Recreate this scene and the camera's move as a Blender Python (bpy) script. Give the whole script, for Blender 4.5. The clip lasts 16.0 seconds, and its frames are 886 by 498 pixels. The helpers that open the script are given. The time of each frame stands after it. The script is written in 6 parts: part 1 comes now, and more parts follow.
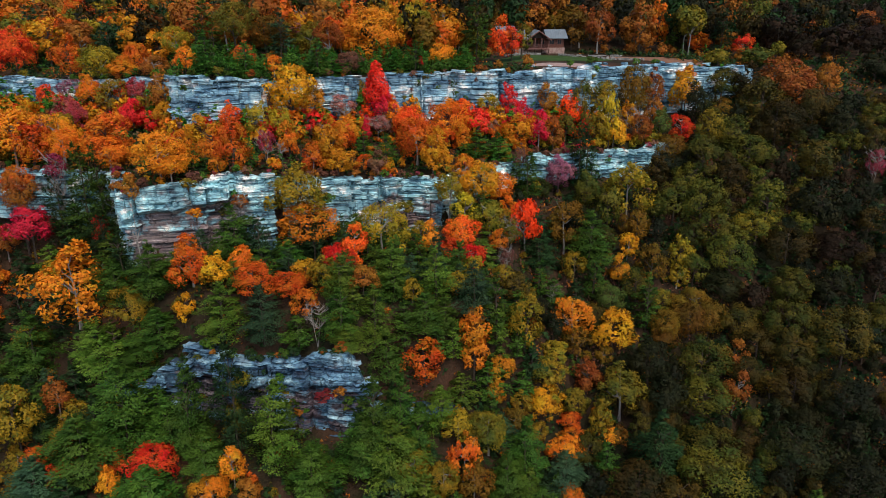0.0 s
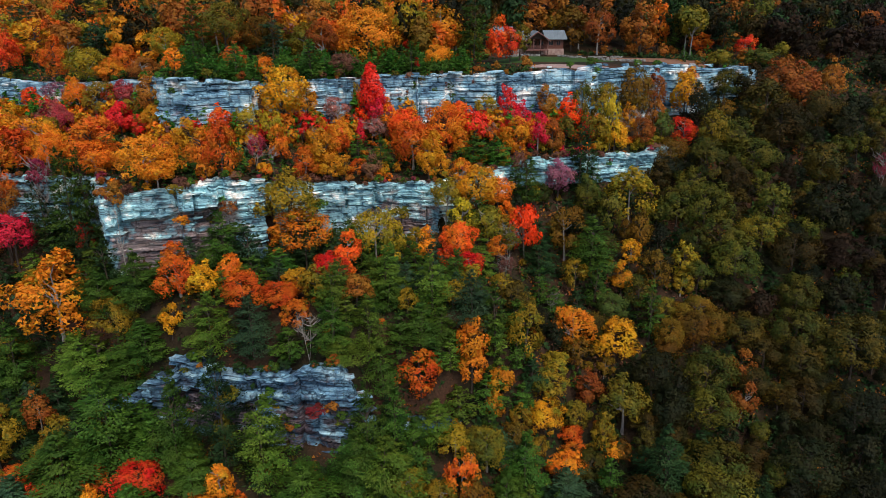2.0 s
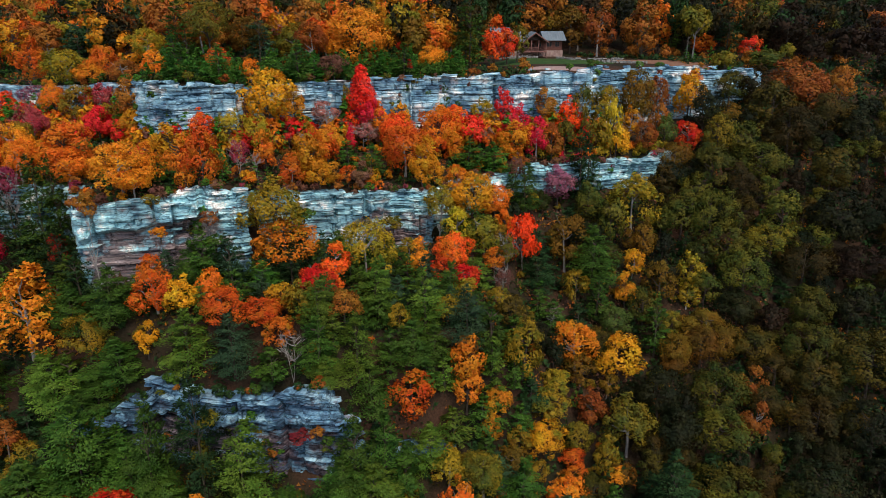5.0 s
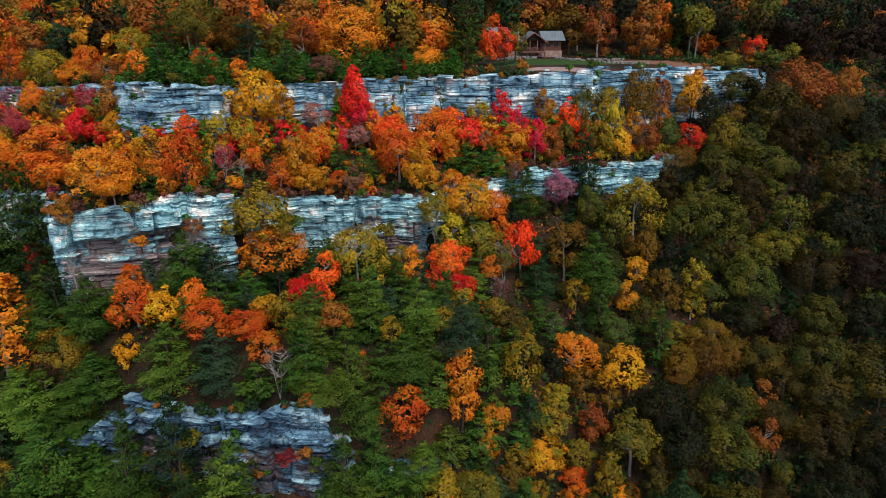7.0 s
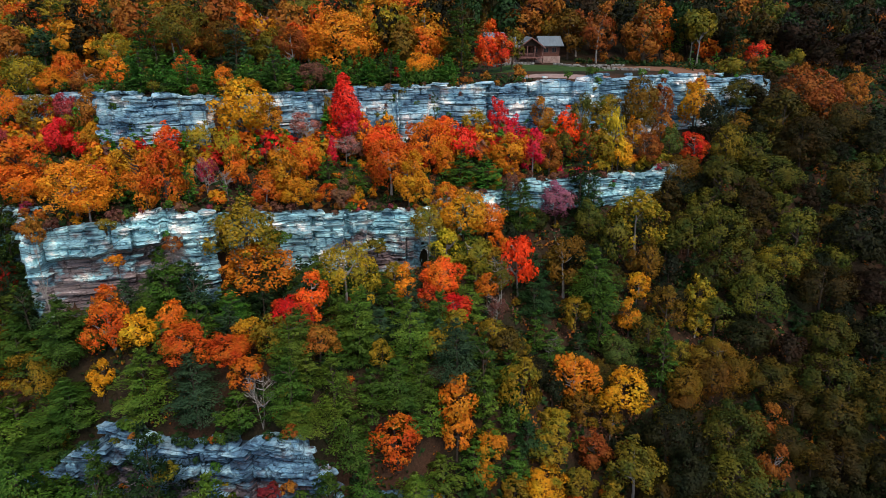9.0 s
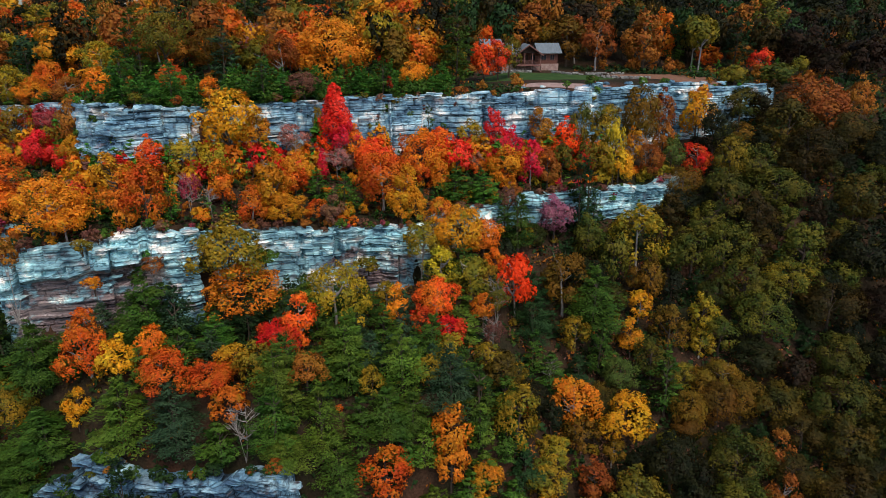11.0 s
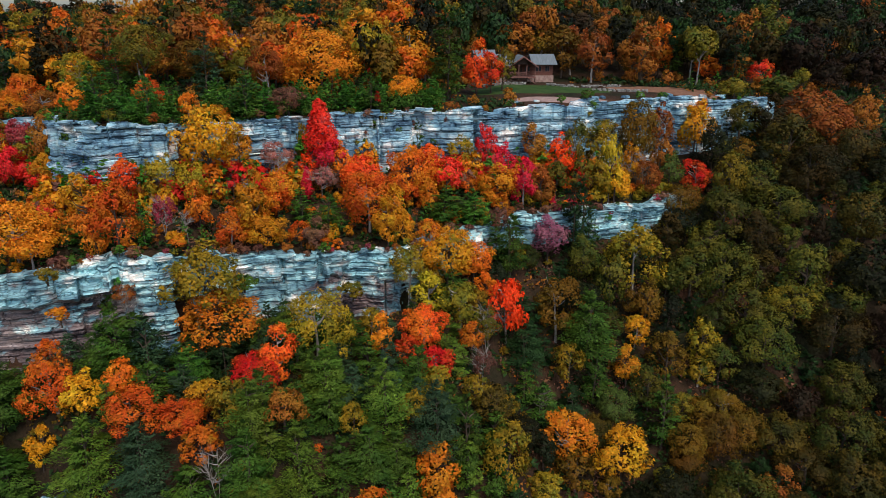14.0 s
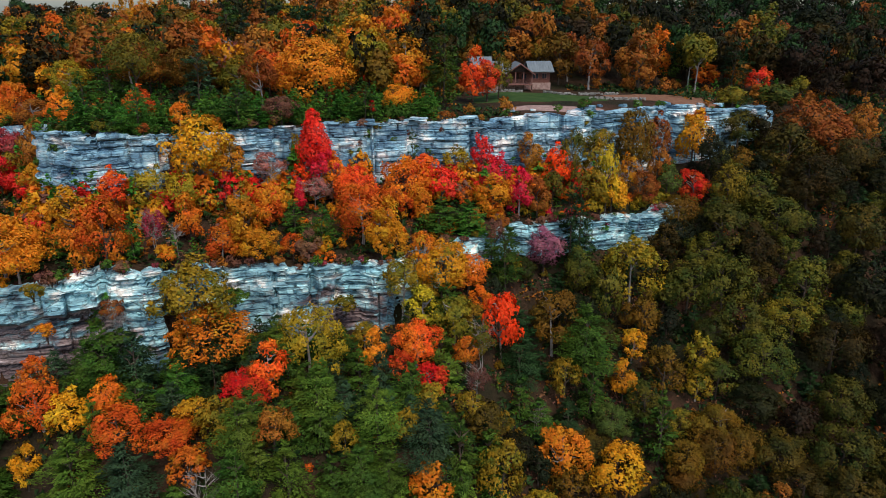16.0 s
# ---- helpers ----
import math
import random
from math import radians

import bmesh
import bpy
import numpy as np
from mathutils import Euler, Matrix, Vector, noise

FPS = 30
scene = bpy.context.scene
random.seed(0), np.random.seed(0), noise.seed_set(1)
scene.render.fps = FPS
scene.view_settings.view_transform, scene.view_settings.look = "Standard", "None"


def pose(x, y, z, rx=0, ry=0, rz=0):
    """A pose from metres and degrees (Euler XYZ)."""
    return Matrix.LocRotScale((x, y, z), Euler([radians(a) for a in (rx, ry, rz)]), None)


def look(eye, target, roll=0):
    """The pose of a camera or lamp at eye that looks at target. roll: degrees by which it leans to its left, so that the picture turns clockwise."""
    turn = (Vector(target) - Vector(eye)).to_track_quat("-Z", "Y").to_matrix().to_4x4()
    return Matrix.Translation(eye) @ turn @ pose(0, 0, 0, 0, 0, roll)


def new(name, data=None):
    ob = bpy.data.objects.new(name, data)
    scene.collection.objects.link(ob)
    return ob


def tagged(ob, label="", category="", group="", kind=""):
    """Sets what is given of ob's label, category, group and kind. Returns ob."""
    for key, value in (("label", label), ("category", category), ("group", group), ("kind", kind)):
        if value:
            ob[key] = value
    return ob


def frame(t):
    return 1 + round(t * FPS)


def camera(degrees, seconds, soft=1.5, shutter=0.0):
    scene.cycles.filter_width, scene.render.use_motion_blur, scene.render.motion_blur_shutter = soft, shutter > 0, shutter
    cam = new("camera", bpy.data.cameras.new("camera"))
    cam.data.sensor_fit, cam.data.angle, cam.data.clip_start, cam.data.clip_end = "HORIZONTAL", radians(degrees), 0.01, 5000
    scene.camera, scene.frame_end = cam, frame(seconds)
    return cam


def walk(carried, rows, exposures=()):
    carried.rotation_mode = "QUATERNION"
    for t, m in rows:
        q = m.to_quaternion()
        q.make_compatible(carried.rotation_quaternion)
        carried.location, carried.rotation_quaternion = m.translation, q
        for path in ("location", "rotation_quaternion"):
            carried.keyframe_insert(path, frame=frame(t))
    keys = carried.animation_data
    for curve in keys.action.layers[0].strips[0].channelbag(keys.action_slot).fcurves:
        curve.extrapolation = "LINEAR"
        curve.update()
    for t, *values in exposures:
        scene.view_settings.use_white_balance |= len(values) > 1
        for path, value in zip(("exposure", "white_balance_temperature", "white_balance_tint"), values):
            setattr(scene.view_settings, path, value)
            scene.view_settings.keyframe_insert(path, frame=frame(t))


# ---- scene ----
cam = camera(65, 16.0, soft=0.75)
# seconds, eye in metres, heading, tilt and roll in degrees
PATH = [
    (0.0, 0.00, -0.00, 0.00, -0.000, -20.000, 0.016),
    (1.0, 0.17, 2.00, -0.18, -0.066, -19.927, -0.023),
    (2.0, 0.34, 4.05, -0.41, -0.128, -19.861, -0.061),
    (3.0, 0.55, 6.12, -0.66, -0.188, -19.793, -0.095),
    (4.0, 0.78, 8.21, -0.84, -0.253, -19.708, -0.123),
    (6.5, 1.40, 13.83, -1.34, -0.439, -19.635, -0.094),
    (7.0, 1.55, 15.12, -1.37, -0.480, -19.637, -0.089),
    (8.0, 1.85, 17.79, -1.20, -0.566, -19.581, -0.088),
    (9.0, 2.23, 20.53, -0.86, -0.677, -19.487, -0.088),
    (11.5, 3.06, 26.46, 0.25, -0.906, -19.297, -0.040),
    (12.0, 3.32, 27.45, 0.49, -0.934, -19.263, -0.008),
    (13.0, 3.83, 29.20, 1.01, -0.998, -19.201, 0.062),
    (14.0, 4.29, 30.65, 1.59, -1.083, -19.145, 0.131),
    (15.0, 4.65, 31.71, 2.18, -1.159, -19.108, 0.203),
    (16.0, 4.92, 32.51, 2.79, -1.212, -19.079, 0.272),
]


def flight(x, y, z, heading, tilt, roll):
    return pose(x, y, z, 0, 0, heading) @ pose(0, 0, 0, 90 + tilt) @ pose(0, 0, 0, 0, 0, roll)


walk(cam, [(row[0], flight(*row[1:])) for row in PATH], [(0.0, 0.24), (7.0, 0.2), (16.0, 0.15)])

# ---- sky and sun: a soft, thinly clouded evening ----
SUN_HEIGHT, SUN_TURN = 56, 160
world = bpy.data.worlds.new("sky")
scene.world = world
world.use_nodes = True
wn = world.node_tree.nodes
sky = wn.new("ShaderNodeTexSky")
sky.sky_type, sky.sun_disc = "NISHITA", False
sky.sun_elevation, sky.sun_rotation = radians(SUN_HEIGHT), radians(SUN_TURN)
sky.dust_density, sky.ozone_density = 1.6, 1.6
wn["Background"].inputs["Strength"].default_value = 0.15
world.node_tree.links.new(sky.outputs[0], wn["Background"].inputs["Color"])
sun = new("sun", bpy.data.lights.new("sun", "SUN"))
sun.data.energy, sun.data.angle, sun.data.color = 2.3, radians(24), (1.0, 0.895, 0.78)
sun.matrix_world = look((0, 0, 0), (-math.sin(radians(SUN_TURN)), -math.cos(radians(SUN_TURN)), -math.tan(radians(SUN_HEIGHT))))


# ---- materials ----
def blank(name, rough=0.8, spec=0.3):
    m = bpy.data.materials.new(name)
    m.use_nodes = True
    b = m.node_tree.nodes["Principled BSDF"]
    b.inputs["Roughness"].default_value, b.inputs["Specular IOR Level"].default_value = rough, spec
    return m, m.node_tree.nodes, m.node_tree.links, b


def ramp(nodes, stops):
    r = nodes.new("ShaderNodeValToRGB")
    while len(r.color_ramp.elements) < len(stops):
        r.color_ramp.elements.new(0.5)
    for e, (p, c) in zip(r.color_ramp.elements, stops):
        e.position, e.color = p, (*c, 1)
    return r


def noise_tex(nodes, links, scale, detail=4, rough=0.6, stretch=None, coords="Position"):
    n = nodes.new("ShaderNodeTexNoise")
    n.inputs["Scale"].default_value, n.inputs["Detail"].default_value, n.inputs["Roughness"].default_value = scale, detail, rough
    if coords == "Position":
        out = nodes.new("ShaderNodeNewGeometry").outputs["Position"]
    else:
        out = nodes.new("ShaderNodeTexCoord").outputs[coords]
    if stretch:
        mp = nodes.new("ShaderNodeMapping")
        mp.inputs["Scale"].default_value = stretch
        links.new(out, mp.inputs[0])
        out = mp.outputs[0]
    links.new(out, n.inputs["Vector"])
    return n


def mixed(nodes, links, kind, fac, a, b):
    m = nodes.new("ShaderNodeMix")
    m.data_type, m.blend_type = "RGBA", kind
    for sock, v in ((m.inputs[0], fac), (m.inputs[6], a), (m.inputs[7], b)):
        if isinstance(v, (int, float)):
            sock.default_value = v
        elif isinstance(v, tuple):
            sock.default_value = (*v, 1)
        else:
            links.new(v, sock)
    return m.outputs[2]


def span(nodes, links, value, lo, hi):
    r = nodes.new("ShaderNodeMapRange")
    r.inputs[3].default_value, r.inputs[4].default_value = lo, hi
    links.new(value, r.inputs[0])
    return r.outputs[0]


def leaf(name, one, two, through_light=0.28, vary=0.16, mottle=1.0, spread=(0.8, 1.22), third=None):
    """Foliage: two or three hues mixed bough by bough, each tuft a little lighter or darker, each tree a little shifted."""
    m, n, l, b = blank(name, 0.65, 0.15)
    big = noise_tex(n, l, 0.3, 5, 0.7)
    r = ramp(n, [(0.36, third), (0.46, one), (0.6, two)] if third else [(0.4, one), (0.6, two)])
    l.new(big.outputs[0], r.inputs[0])
    geo, obj = n.new("ShaderNodeNewGeometry"), n.new("ShaderNodeObjectInfo")
    hsv = n.new("ShaderNodeHueSaturation")
    l.new(r.outputs[0], hsv.inputs["Color"])
    l.new(span(n, l, obj.outputs["Random"], 0.493, 0.514), hsv.inputs["Hue"])
    l.new(span(n, l, geo.outputs["Random Per Island"], 1 - vary, 1 + vary), hsv.inputs["Value"])
    speck = noise_tex(n, l, 2.2, 3, 0.65)
    r2 = ramp(n, [(0.34, (0.6, 0.6, 0.6)), (0.5, (1, 1, 1)), (0.66, (1.3, 1.3, 1.25))])
    l.new(speck.outputs[0], r2.inputs[0])
    tone = n.new("ShaderNodeHueSaturation")
    l.new(span(n, l, obj.outputs["Random"], *spread), tone.inputs["Value"])
    l.new(mixed(n, l, "MULTIPLY", mottle, hsv.outputs[0], r2.outputs[0]), tone.inputs["Color"])
    col = tone.outputs[0]
    l.new(col, b.inputs["Base Color"])
    tr = n.new("ShaderNodeBsdfTranslucent")
    l.new(col, tr.inputs[0])
    mx = n.new("ShaderNodeMixShader")
    mx.inputs[0].default_value = through_light
    l.new(b.outputs[0], mx.inputs[1])
    l.new(tr.outputs[0], mx.inputs[2])
    l.new(mx.outputs[0], n["Material Output"].inputs[0])
    return m


LEAF = {
    "crimson": leaf("leaf_crimson", (0.7, 0.012, 0.045), (0.75, 0.035, 0.05)),
    "red": leaf("leaf_red", (0.78, 0.012, 0.006), (0.72, 0.022, 0.010)),
    "scarlet": leaf("leaf_scarlet", (0.748, 0.055, 0.0154), (0.682, 0.132, 0.0154), third=(0.66, 0.025, 0.012)),
    "orange": leaf("leaf_orange", (0.672, 0.118, 0.0112), (0.616, 0.202, 0.0134), third=(0.58, 0.085, 0.012)),
    "amber": leaf("leaf_amber", (0.684, 0.165, 0.0125), (0.616, 0.245, 0.0148), third=(0.5, 0.24, 0.014)),
    "gold": leaf("leaf_gold", (0.638, 0.222, 0.0103), (0.559, 0.302, 0.0148), third=(0.2, 0.18, 0.014)),
    "yellow": leaf("leaf_yellow", (0.529, 0.345, 0.0172), (0.287, 0.253, 0.0172), third=(0.14, 0.17, 0.016)),
    "olive": leaf("leaf_olive", (0.13, 0.12, 0.012), (0.24, 0.16, 0.012), third=(0.07, 0.095, 0.014)),
    "olivegold": leaf("leaf_olive_gold", (0.345, 0.196, 0.0115), (0.161, 0.149, 0.0138), third=(0.10, 0.12, 0.014)),
    # golddark, dark, darkgreen and rustdark: the right side's shade mixed into the leaf colours
    "golddark": leaf("leaf_shaded_gold", (0.082, 0.047, 0.0046), (0.028, 0.028, 0.0043), 0.22, 0.2, 1.0, (0.55, 1.4)),
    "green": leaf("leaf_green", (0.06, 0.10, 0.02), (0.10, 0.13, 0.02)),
    "dark": leaf("leaf_shaded_olive", (0.00858, 0.014, 0.00377), (0.0212, 0.0199, 0.00377), 0.22, 0.2, 1.0, (0.55, 1.4)),
    "darkgreen": leaf("leaf_shaded_green", (0.00674, 0.0135, 0.0048), (0.0135, 0.0179, 0.00533), 0.22, 0.2, 1.0, (0.55, 1.4)),
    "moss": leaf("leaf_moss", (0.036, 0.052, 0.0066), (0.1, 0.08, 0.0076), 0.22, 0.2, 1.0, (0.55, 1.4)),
    # gold lowered to paint in dimmer light at the view's edges; also for muted trees
    "dullgold": leaf("leaf_muted_dimmed_gold", (0.171, 0.0744, 0.00618), (0.123, 0.0766, 0.00686), 0.25, 0.28, 0.7, (0.75, 1.25)),
    "rust": leaf("leaf_rust", (0.3, 0.075, 0.014), (0.32, 0.12, 0.016)),
    "rustdark": leaf("leaf_shaded_rust", (0.0287, 0.0121, 0.00459), (0.0172, 0.0121, 0.00459), 0.22, 0.2, 1.0, (0.55, 1.4)),
    "purple": leaf("leaf_purple", (0.32, 0.10, 0.17), (0.36, 0.14, 0.17)),
    "wine": leaf("leaf_wine_red", (0.13, 0.012, 0.026), (0.16, 0.022, 0.03)),
    "magenta": leaf("leaf_magenta", (0.33, 0.03, 0.07), (0.3, 0.06, 0.07)),
    "pink": leaf("leaf_pink", (0.38, 0.1, 0.1), (0.4, 0.16, 0.13)),
    "purplebrown": leaf("leaf_purple_brown", (0.16, 0.06, 0.05), (0.2, 0.09, 0.05)),
    "white": leaf("leaf_pale_tan", (0.3, 0.2, 0.08), (0.25, 0.2, 0.12)),
    "grey": leaf("leaf_grey_green", (0.09, 0.08, 0.03), (0.1, 0.07, 0.02)),
    "pine": leaf("needles_green", (0.0385, 0.0977, 0.0114), (0.0771, 0.14, 0.0148), 0.25, 0.28, 1.0),
    "pinebright": leaf("needles_fresh_green", (0.045, 0.17, 0.02), (0.1, 0.22, 0.025), 0.25, 0.28, 1.0),
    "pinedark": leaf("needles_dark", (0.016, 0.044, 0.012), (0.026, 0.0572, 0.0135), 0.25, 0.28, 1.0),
    "pinelime": leaf("needles_yellow_green", (0.0776, 0.148, 0.0146), (0.129, 0.181, 0.0189), 0.25, 0.28, 1.0),
    "pineblue": leaf("needles_blue_green", (0.0342, 0.0788, 0.036), (0.0522, 0.0998, 0.04), 0.25, 0.28, 1.0),
}


def bark(name, one, two):
    m, n, l, b = blank(name, 0.9, 0.2)
    t = noise_tex(n, l, 3.0, 5, 0.7, (1, 1, 0.25))
    r = ramp(n, [(0.3, one), (0.7, two)])
    l.new(t.outputs[0], r.inputs[0])
    l.new(r.outputs[0], b.inputs["Base Color"])
    return m


BARK = bark("bark_brown", (0.03, 0.022, 0.016), (0.1, 0.075, 0.055))
PALE_BARK = bark("bark_pale_grey", (0.13, 0.11, 0.10), (0.38, 0.35, 0.32))


def rock(name, skin, raw_hues, bare_from, grime=0.36):
    """Bedded sandstone: weathered skin in long patches, raw stone in the hollows, thin dark bedding cracks and a few dark streaks."""
    m, n, l, b = blank(name, 0.85, 0.25)
    big = noise_tex(n, l, 0.22, 5, 0.62, (1, 1, 1.7))
    r = ramp(n, skin)
    l.new(big.outputs[0], r.inputs[0])
    stain = noise_tex(n, l, 0.3, 5, 0.65, (1, 1, 1.6))
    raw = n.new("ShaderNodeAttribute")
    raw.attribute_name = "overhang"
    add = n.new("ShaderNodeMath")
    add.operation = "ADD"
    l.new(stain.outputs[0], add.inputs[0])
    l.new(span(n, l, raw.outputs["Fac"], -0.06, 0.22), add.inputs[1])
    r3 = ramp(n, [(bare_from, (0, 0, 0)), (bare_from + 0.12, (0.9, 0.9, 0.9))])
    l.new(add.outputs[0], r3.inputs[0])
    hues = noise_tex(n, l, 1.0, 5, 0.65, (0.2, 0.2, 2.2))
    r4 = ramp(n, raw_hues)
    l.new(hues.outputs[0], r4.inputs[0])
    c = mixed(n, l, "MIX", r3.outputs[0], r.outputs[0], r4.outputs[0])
    beds = noise_tex(n, l, 1.0, 4, 0.6, (0.1, 0.1, 4.2))
    r2 = ramp(n, [(0.385, (0.12, 0.12, 0.14)), (0.43, (0.9, 0.9, 0.92)), (0.52, (1, 1, 1)), (0.66, (1.3, 1.29, 1.25))])
    l.new(beds.outputs[0], r2.inputs[0])
    c = mixed(n, l, "MULTIPLY", 0.9, c, r2.outputs[0])
    at = n.new("ShaderNodeMapping")
    at.inputs["Scale"].default_value = (0.3, 0.3, 1.5)
    wob = noise_tex(n, l, 0.8, 3, 0.6)
    push = n.new("ShaderNodeVectorMath")
    push.operation = "MULTIPLY_ADD"
    push.inputs[1].default_value = (0.3, 0.3, 0.14)
    l.new(wob.outputs["Color"], push.inputs[0])
    l.new(n.new("ShaderNodeNewGeometry").outputs["Position"], push.inputs[2])
    l.new(push.outputs[0], at.inputs[0])
    for feature, size in (("DISTANCE_TO_EDGE", 1.0), ("DISTANCE_TO_EDGE", 2.3), ("F1", 1.0)):
        cell = n.new("ShaderNodeTexVoronoi")
        cell.feature = feature
        cell.inputs["Scale"].default_value = size
        cell.inputs["Randomness"].default_value = 0.85
        l.new(at.outputs[0], cell.inputs["Vector"])
        if feature == "F1":
            grey = n.new("ShaderNodeSeparateColor")
            l.new(cell.outputs["Color"], grey.inputs[0])
            tone = ramp(n, [(0.0, (0.72, 0.73, 0.76)), (1.0, (1.3, 1.28, 1.24))])
            l.new(grey.outputs[0], tone.inputs[0])
            c = mixed(n, l, "MULTIPLY", 1.0, c, tone.outputs[0])
        else:
            crack = ramp(n, [(0.012, (0.1, 0.1, 0.12)), (0.04, (1, 1, 1))])
            l.new(cell.outputs["Distance"], crack.inputs[0])
            c = mixed(n, l, "MULTIPLY", 0.6 if size == 1.0 else 0.3, c, crack.outputs[0])
    soot = noise_tex(n, l, 0.7, 5, 0.7, (1.6, 1.6, 0.35))
    r5 = ramp(n, [(grime - 0.04, (0.3, 0.3, 0.34)), (grime + 0.1, (1, 1, 1))])
    l.new(soot.outputs[0], r5.inputs[0])
    c = mixed(n, l, "MULTIPLY", 0.7, c, r5.outputs[0])
    obj = n.new("ShaderNodeObjectInfo")
    hsv = n.new("ShaderNodeHueSaturation")
    l.new(c, hsv.inputs["Color"])
    l.new(span(n, l, obj.outputs["Random"], 0.85, 1.15), hsv.inputs["Value"])
    l.new(hsv.outputs[0], b.inputs["Base Color"])
    bump = n.new("ShaderNodeBump")
    bump.inputs["Strength"].default_value, bump.inputs["Distance"].default_value = 0.6, 0.12
    fine = noise_tex(n, l, 1.6, 6, 0.7, (0.5, 0.5, 2.8))
    l.new(fine.outputs[0], bump.inputs["Height"])
    l.new(bump.outputs[0], b.inputs["Normal"])
    return m


PINKISH = [(0.36, (0.26, 0.2, 0.21)), (0.5, (0.5, 0.42, 0.42)), (0.64, (0.74, 0.66, 0.63))]
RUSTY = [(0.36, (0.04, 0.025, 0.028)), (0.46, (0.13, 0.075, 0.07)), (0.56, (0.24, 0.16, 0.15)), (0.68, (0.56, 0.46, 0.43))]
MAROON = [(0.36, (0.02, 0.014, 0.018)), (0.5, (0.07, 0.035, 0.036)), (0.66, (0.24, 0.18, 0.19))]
ROCK = rock("blue_grey_sandstone", [(0.34, (0.06, 0.125, 0.19)), (0.42, (0.13, 0.26, 0.36)), (0.51, (0.25, 0.44, 0.53)), (0.58, (0.44, 0.6, 0.65)), (0.64, (0.9, 0.88, 0.82))], PINKISH, 0.54)
GREEN_ROCK = rock("blue_green_sandstone", [(0.34, (0.06, 0.12, 0.16)), (0.42, (0.15, 0.3, 0.36)), (0.52, (0.27, 0.5, 0.55)), (0.58, (0.45, 0.64, 0.65)), (0.64, (0.92, 0.88, 0.8))], RUSTY, 0.51)
# darkened copy of the blue sandstone: the lower cliff's shade is in its colour
SHADED_ROCK = rock("shaded_blue_sandstone", [(0.34, (0.03, 0.055, 0.09)), (0.43, (0.07, 0.14, 0.22)), (0.52, (0.14, 0.28, 0.38)), (0.6, (0.3, 0.47, 0.55))], MAROON, 0.5, 0.42)


def litter():
    """Forest floor: fallen leaves in browns and dull reds, patches of moss and bare soil."""
    m, n, l, b = blank("leaf_litter", 0.95, 0.1)
    big = noise_tex(n, l, 0.12, 4, 0.6)
    r = ramp(n, [(0.35, (0.018, 0.02, 0.01)), (0.5, (0.034, 0.024, 0.015)), (0.66, (0.065, 0.034, 0.022))])
    l.new(big.outputs[0], r.inputs[0])
    fine = noise_tex(n, l, 3.5, 5, 0.7)
    r2 = ramp(n, [(0.3, (0.45, 0.42, 0.4)), (0.7, (1.5, 1.4, 1.3))])
    l.new(fine.outputs[0], r2.inputs[0])
    l.new(mixed(n, l, "MULTIPLY", 1.0, r.outputs[0], r2.outputs[0]), b.inputs["Base Color"])
    bump = n.new("ShaderNodeBump")
    bump.inputs["Strength"].default_value, bump.inputs["Distance"].default_value = 0.6, 0.3
    l.new(fine.outputs[0], bump.inputs["Height"])
    l.new(bump.outputs[0], b.inputs["Normal"])
    return m


LITTER = litter()


def plain(name, one, two, scale=2.0, rough=0.8, spec=0.3, stretch=None, metal=0.0):
    m, n, l, b = blank(name, rough, spec)
    t = noise_tex(n, l, scale, 5, 0.65, stretch)
    r = ramp(n, [(0.3, one), (0.7, two)])
    l.new(t.outputs[0], r.inputs[0])
    l.new(r.outputs[0], b.inputs["Base Color"])
    b.inputs["Metallic"].default_value = metal
    return m


GRASS = plain("mown_grass", (0.018, 0.05, 0.012), (0.05, 0.085, 0.022), 0.5, 0.9, 0.1)
DRY_GRASS = plain("dry_russet_grass", (0.14, 0.065, 0.04), (0.24, 0.13, 0.08), 1.2, 0.95, 0.1)
# ---- the lie of the land: three cliff lines across a wooded slope, a level plateau above ----
UPPER_X = [-600, -140, -100, -75, -60, -53, -51, -44, -34, -32, -25, -14, 1, 13.5, 22, 30, 41, 52, 60, 71, 90, 120, 160, 600]
UPPER_Y = [220, 165, 158, 151, 147, 141, 132, 128.5, 132.5, 138, 140, 146.5, 150, 152, 155, 156.5, 164, 169.5, 172.5, 178, 184, 192, 200, 260]
UPPER_TOP = [-17, -17, -17, -17, -16, -15, -14.7, -14, -15, -15.4, -15.4, -15.2, -15.2, -15.5, -14.7, -14.8, -15, -15.2, -15.6, -16.5, -17, -17, -17, -17]
UPPER_BASE = [-24, -24, -24, -24, -25, -25, -25, -25, -25, -25, -25, -25, -25.5, -25.5, -25.5, -25.5, -26, -26, -26, -23.5, -17.6, -17.5, -17.5, -17.5]
MID_X = [-600, -140, -100, -70, -57, -54, -52, -46, -40, -35, -29, -26, -20, -11, -6, -2, 0.5, 4, 10, 17, 24, 39, 45, 49, 60, 80, 600]
MID_Y = [190, 130, 122, 119, 117, 110, 107, 108, 109.5, 112, 113, 118, 121, 122.5, 125, 124, 126, 131, 133.7, 139, 143, 148, 150, 154, 158, 161, 230]
MID_TOP = [-30, -30, -30, -29, -28.8, -29.6, -29.7, -29.2, -28.6, -28.2, -28.2, -29.5, -31, -31.6, -31.4, -31.4, -31.5, -31.6, -31.4, -31.2, -31.3, -31.5, -32, -31, -29, -28, -28]
MID_BASE = [-36, -36, -36, -36.5, -38.5, -41, -42, -42, -42, -41.5, -41, -41, -41, -41.5, -41.5, -41.5, -41, -39, -35.5, -34.5, -35.5, -36.2, -36.2, -34, -30, -28.5, -28.5]
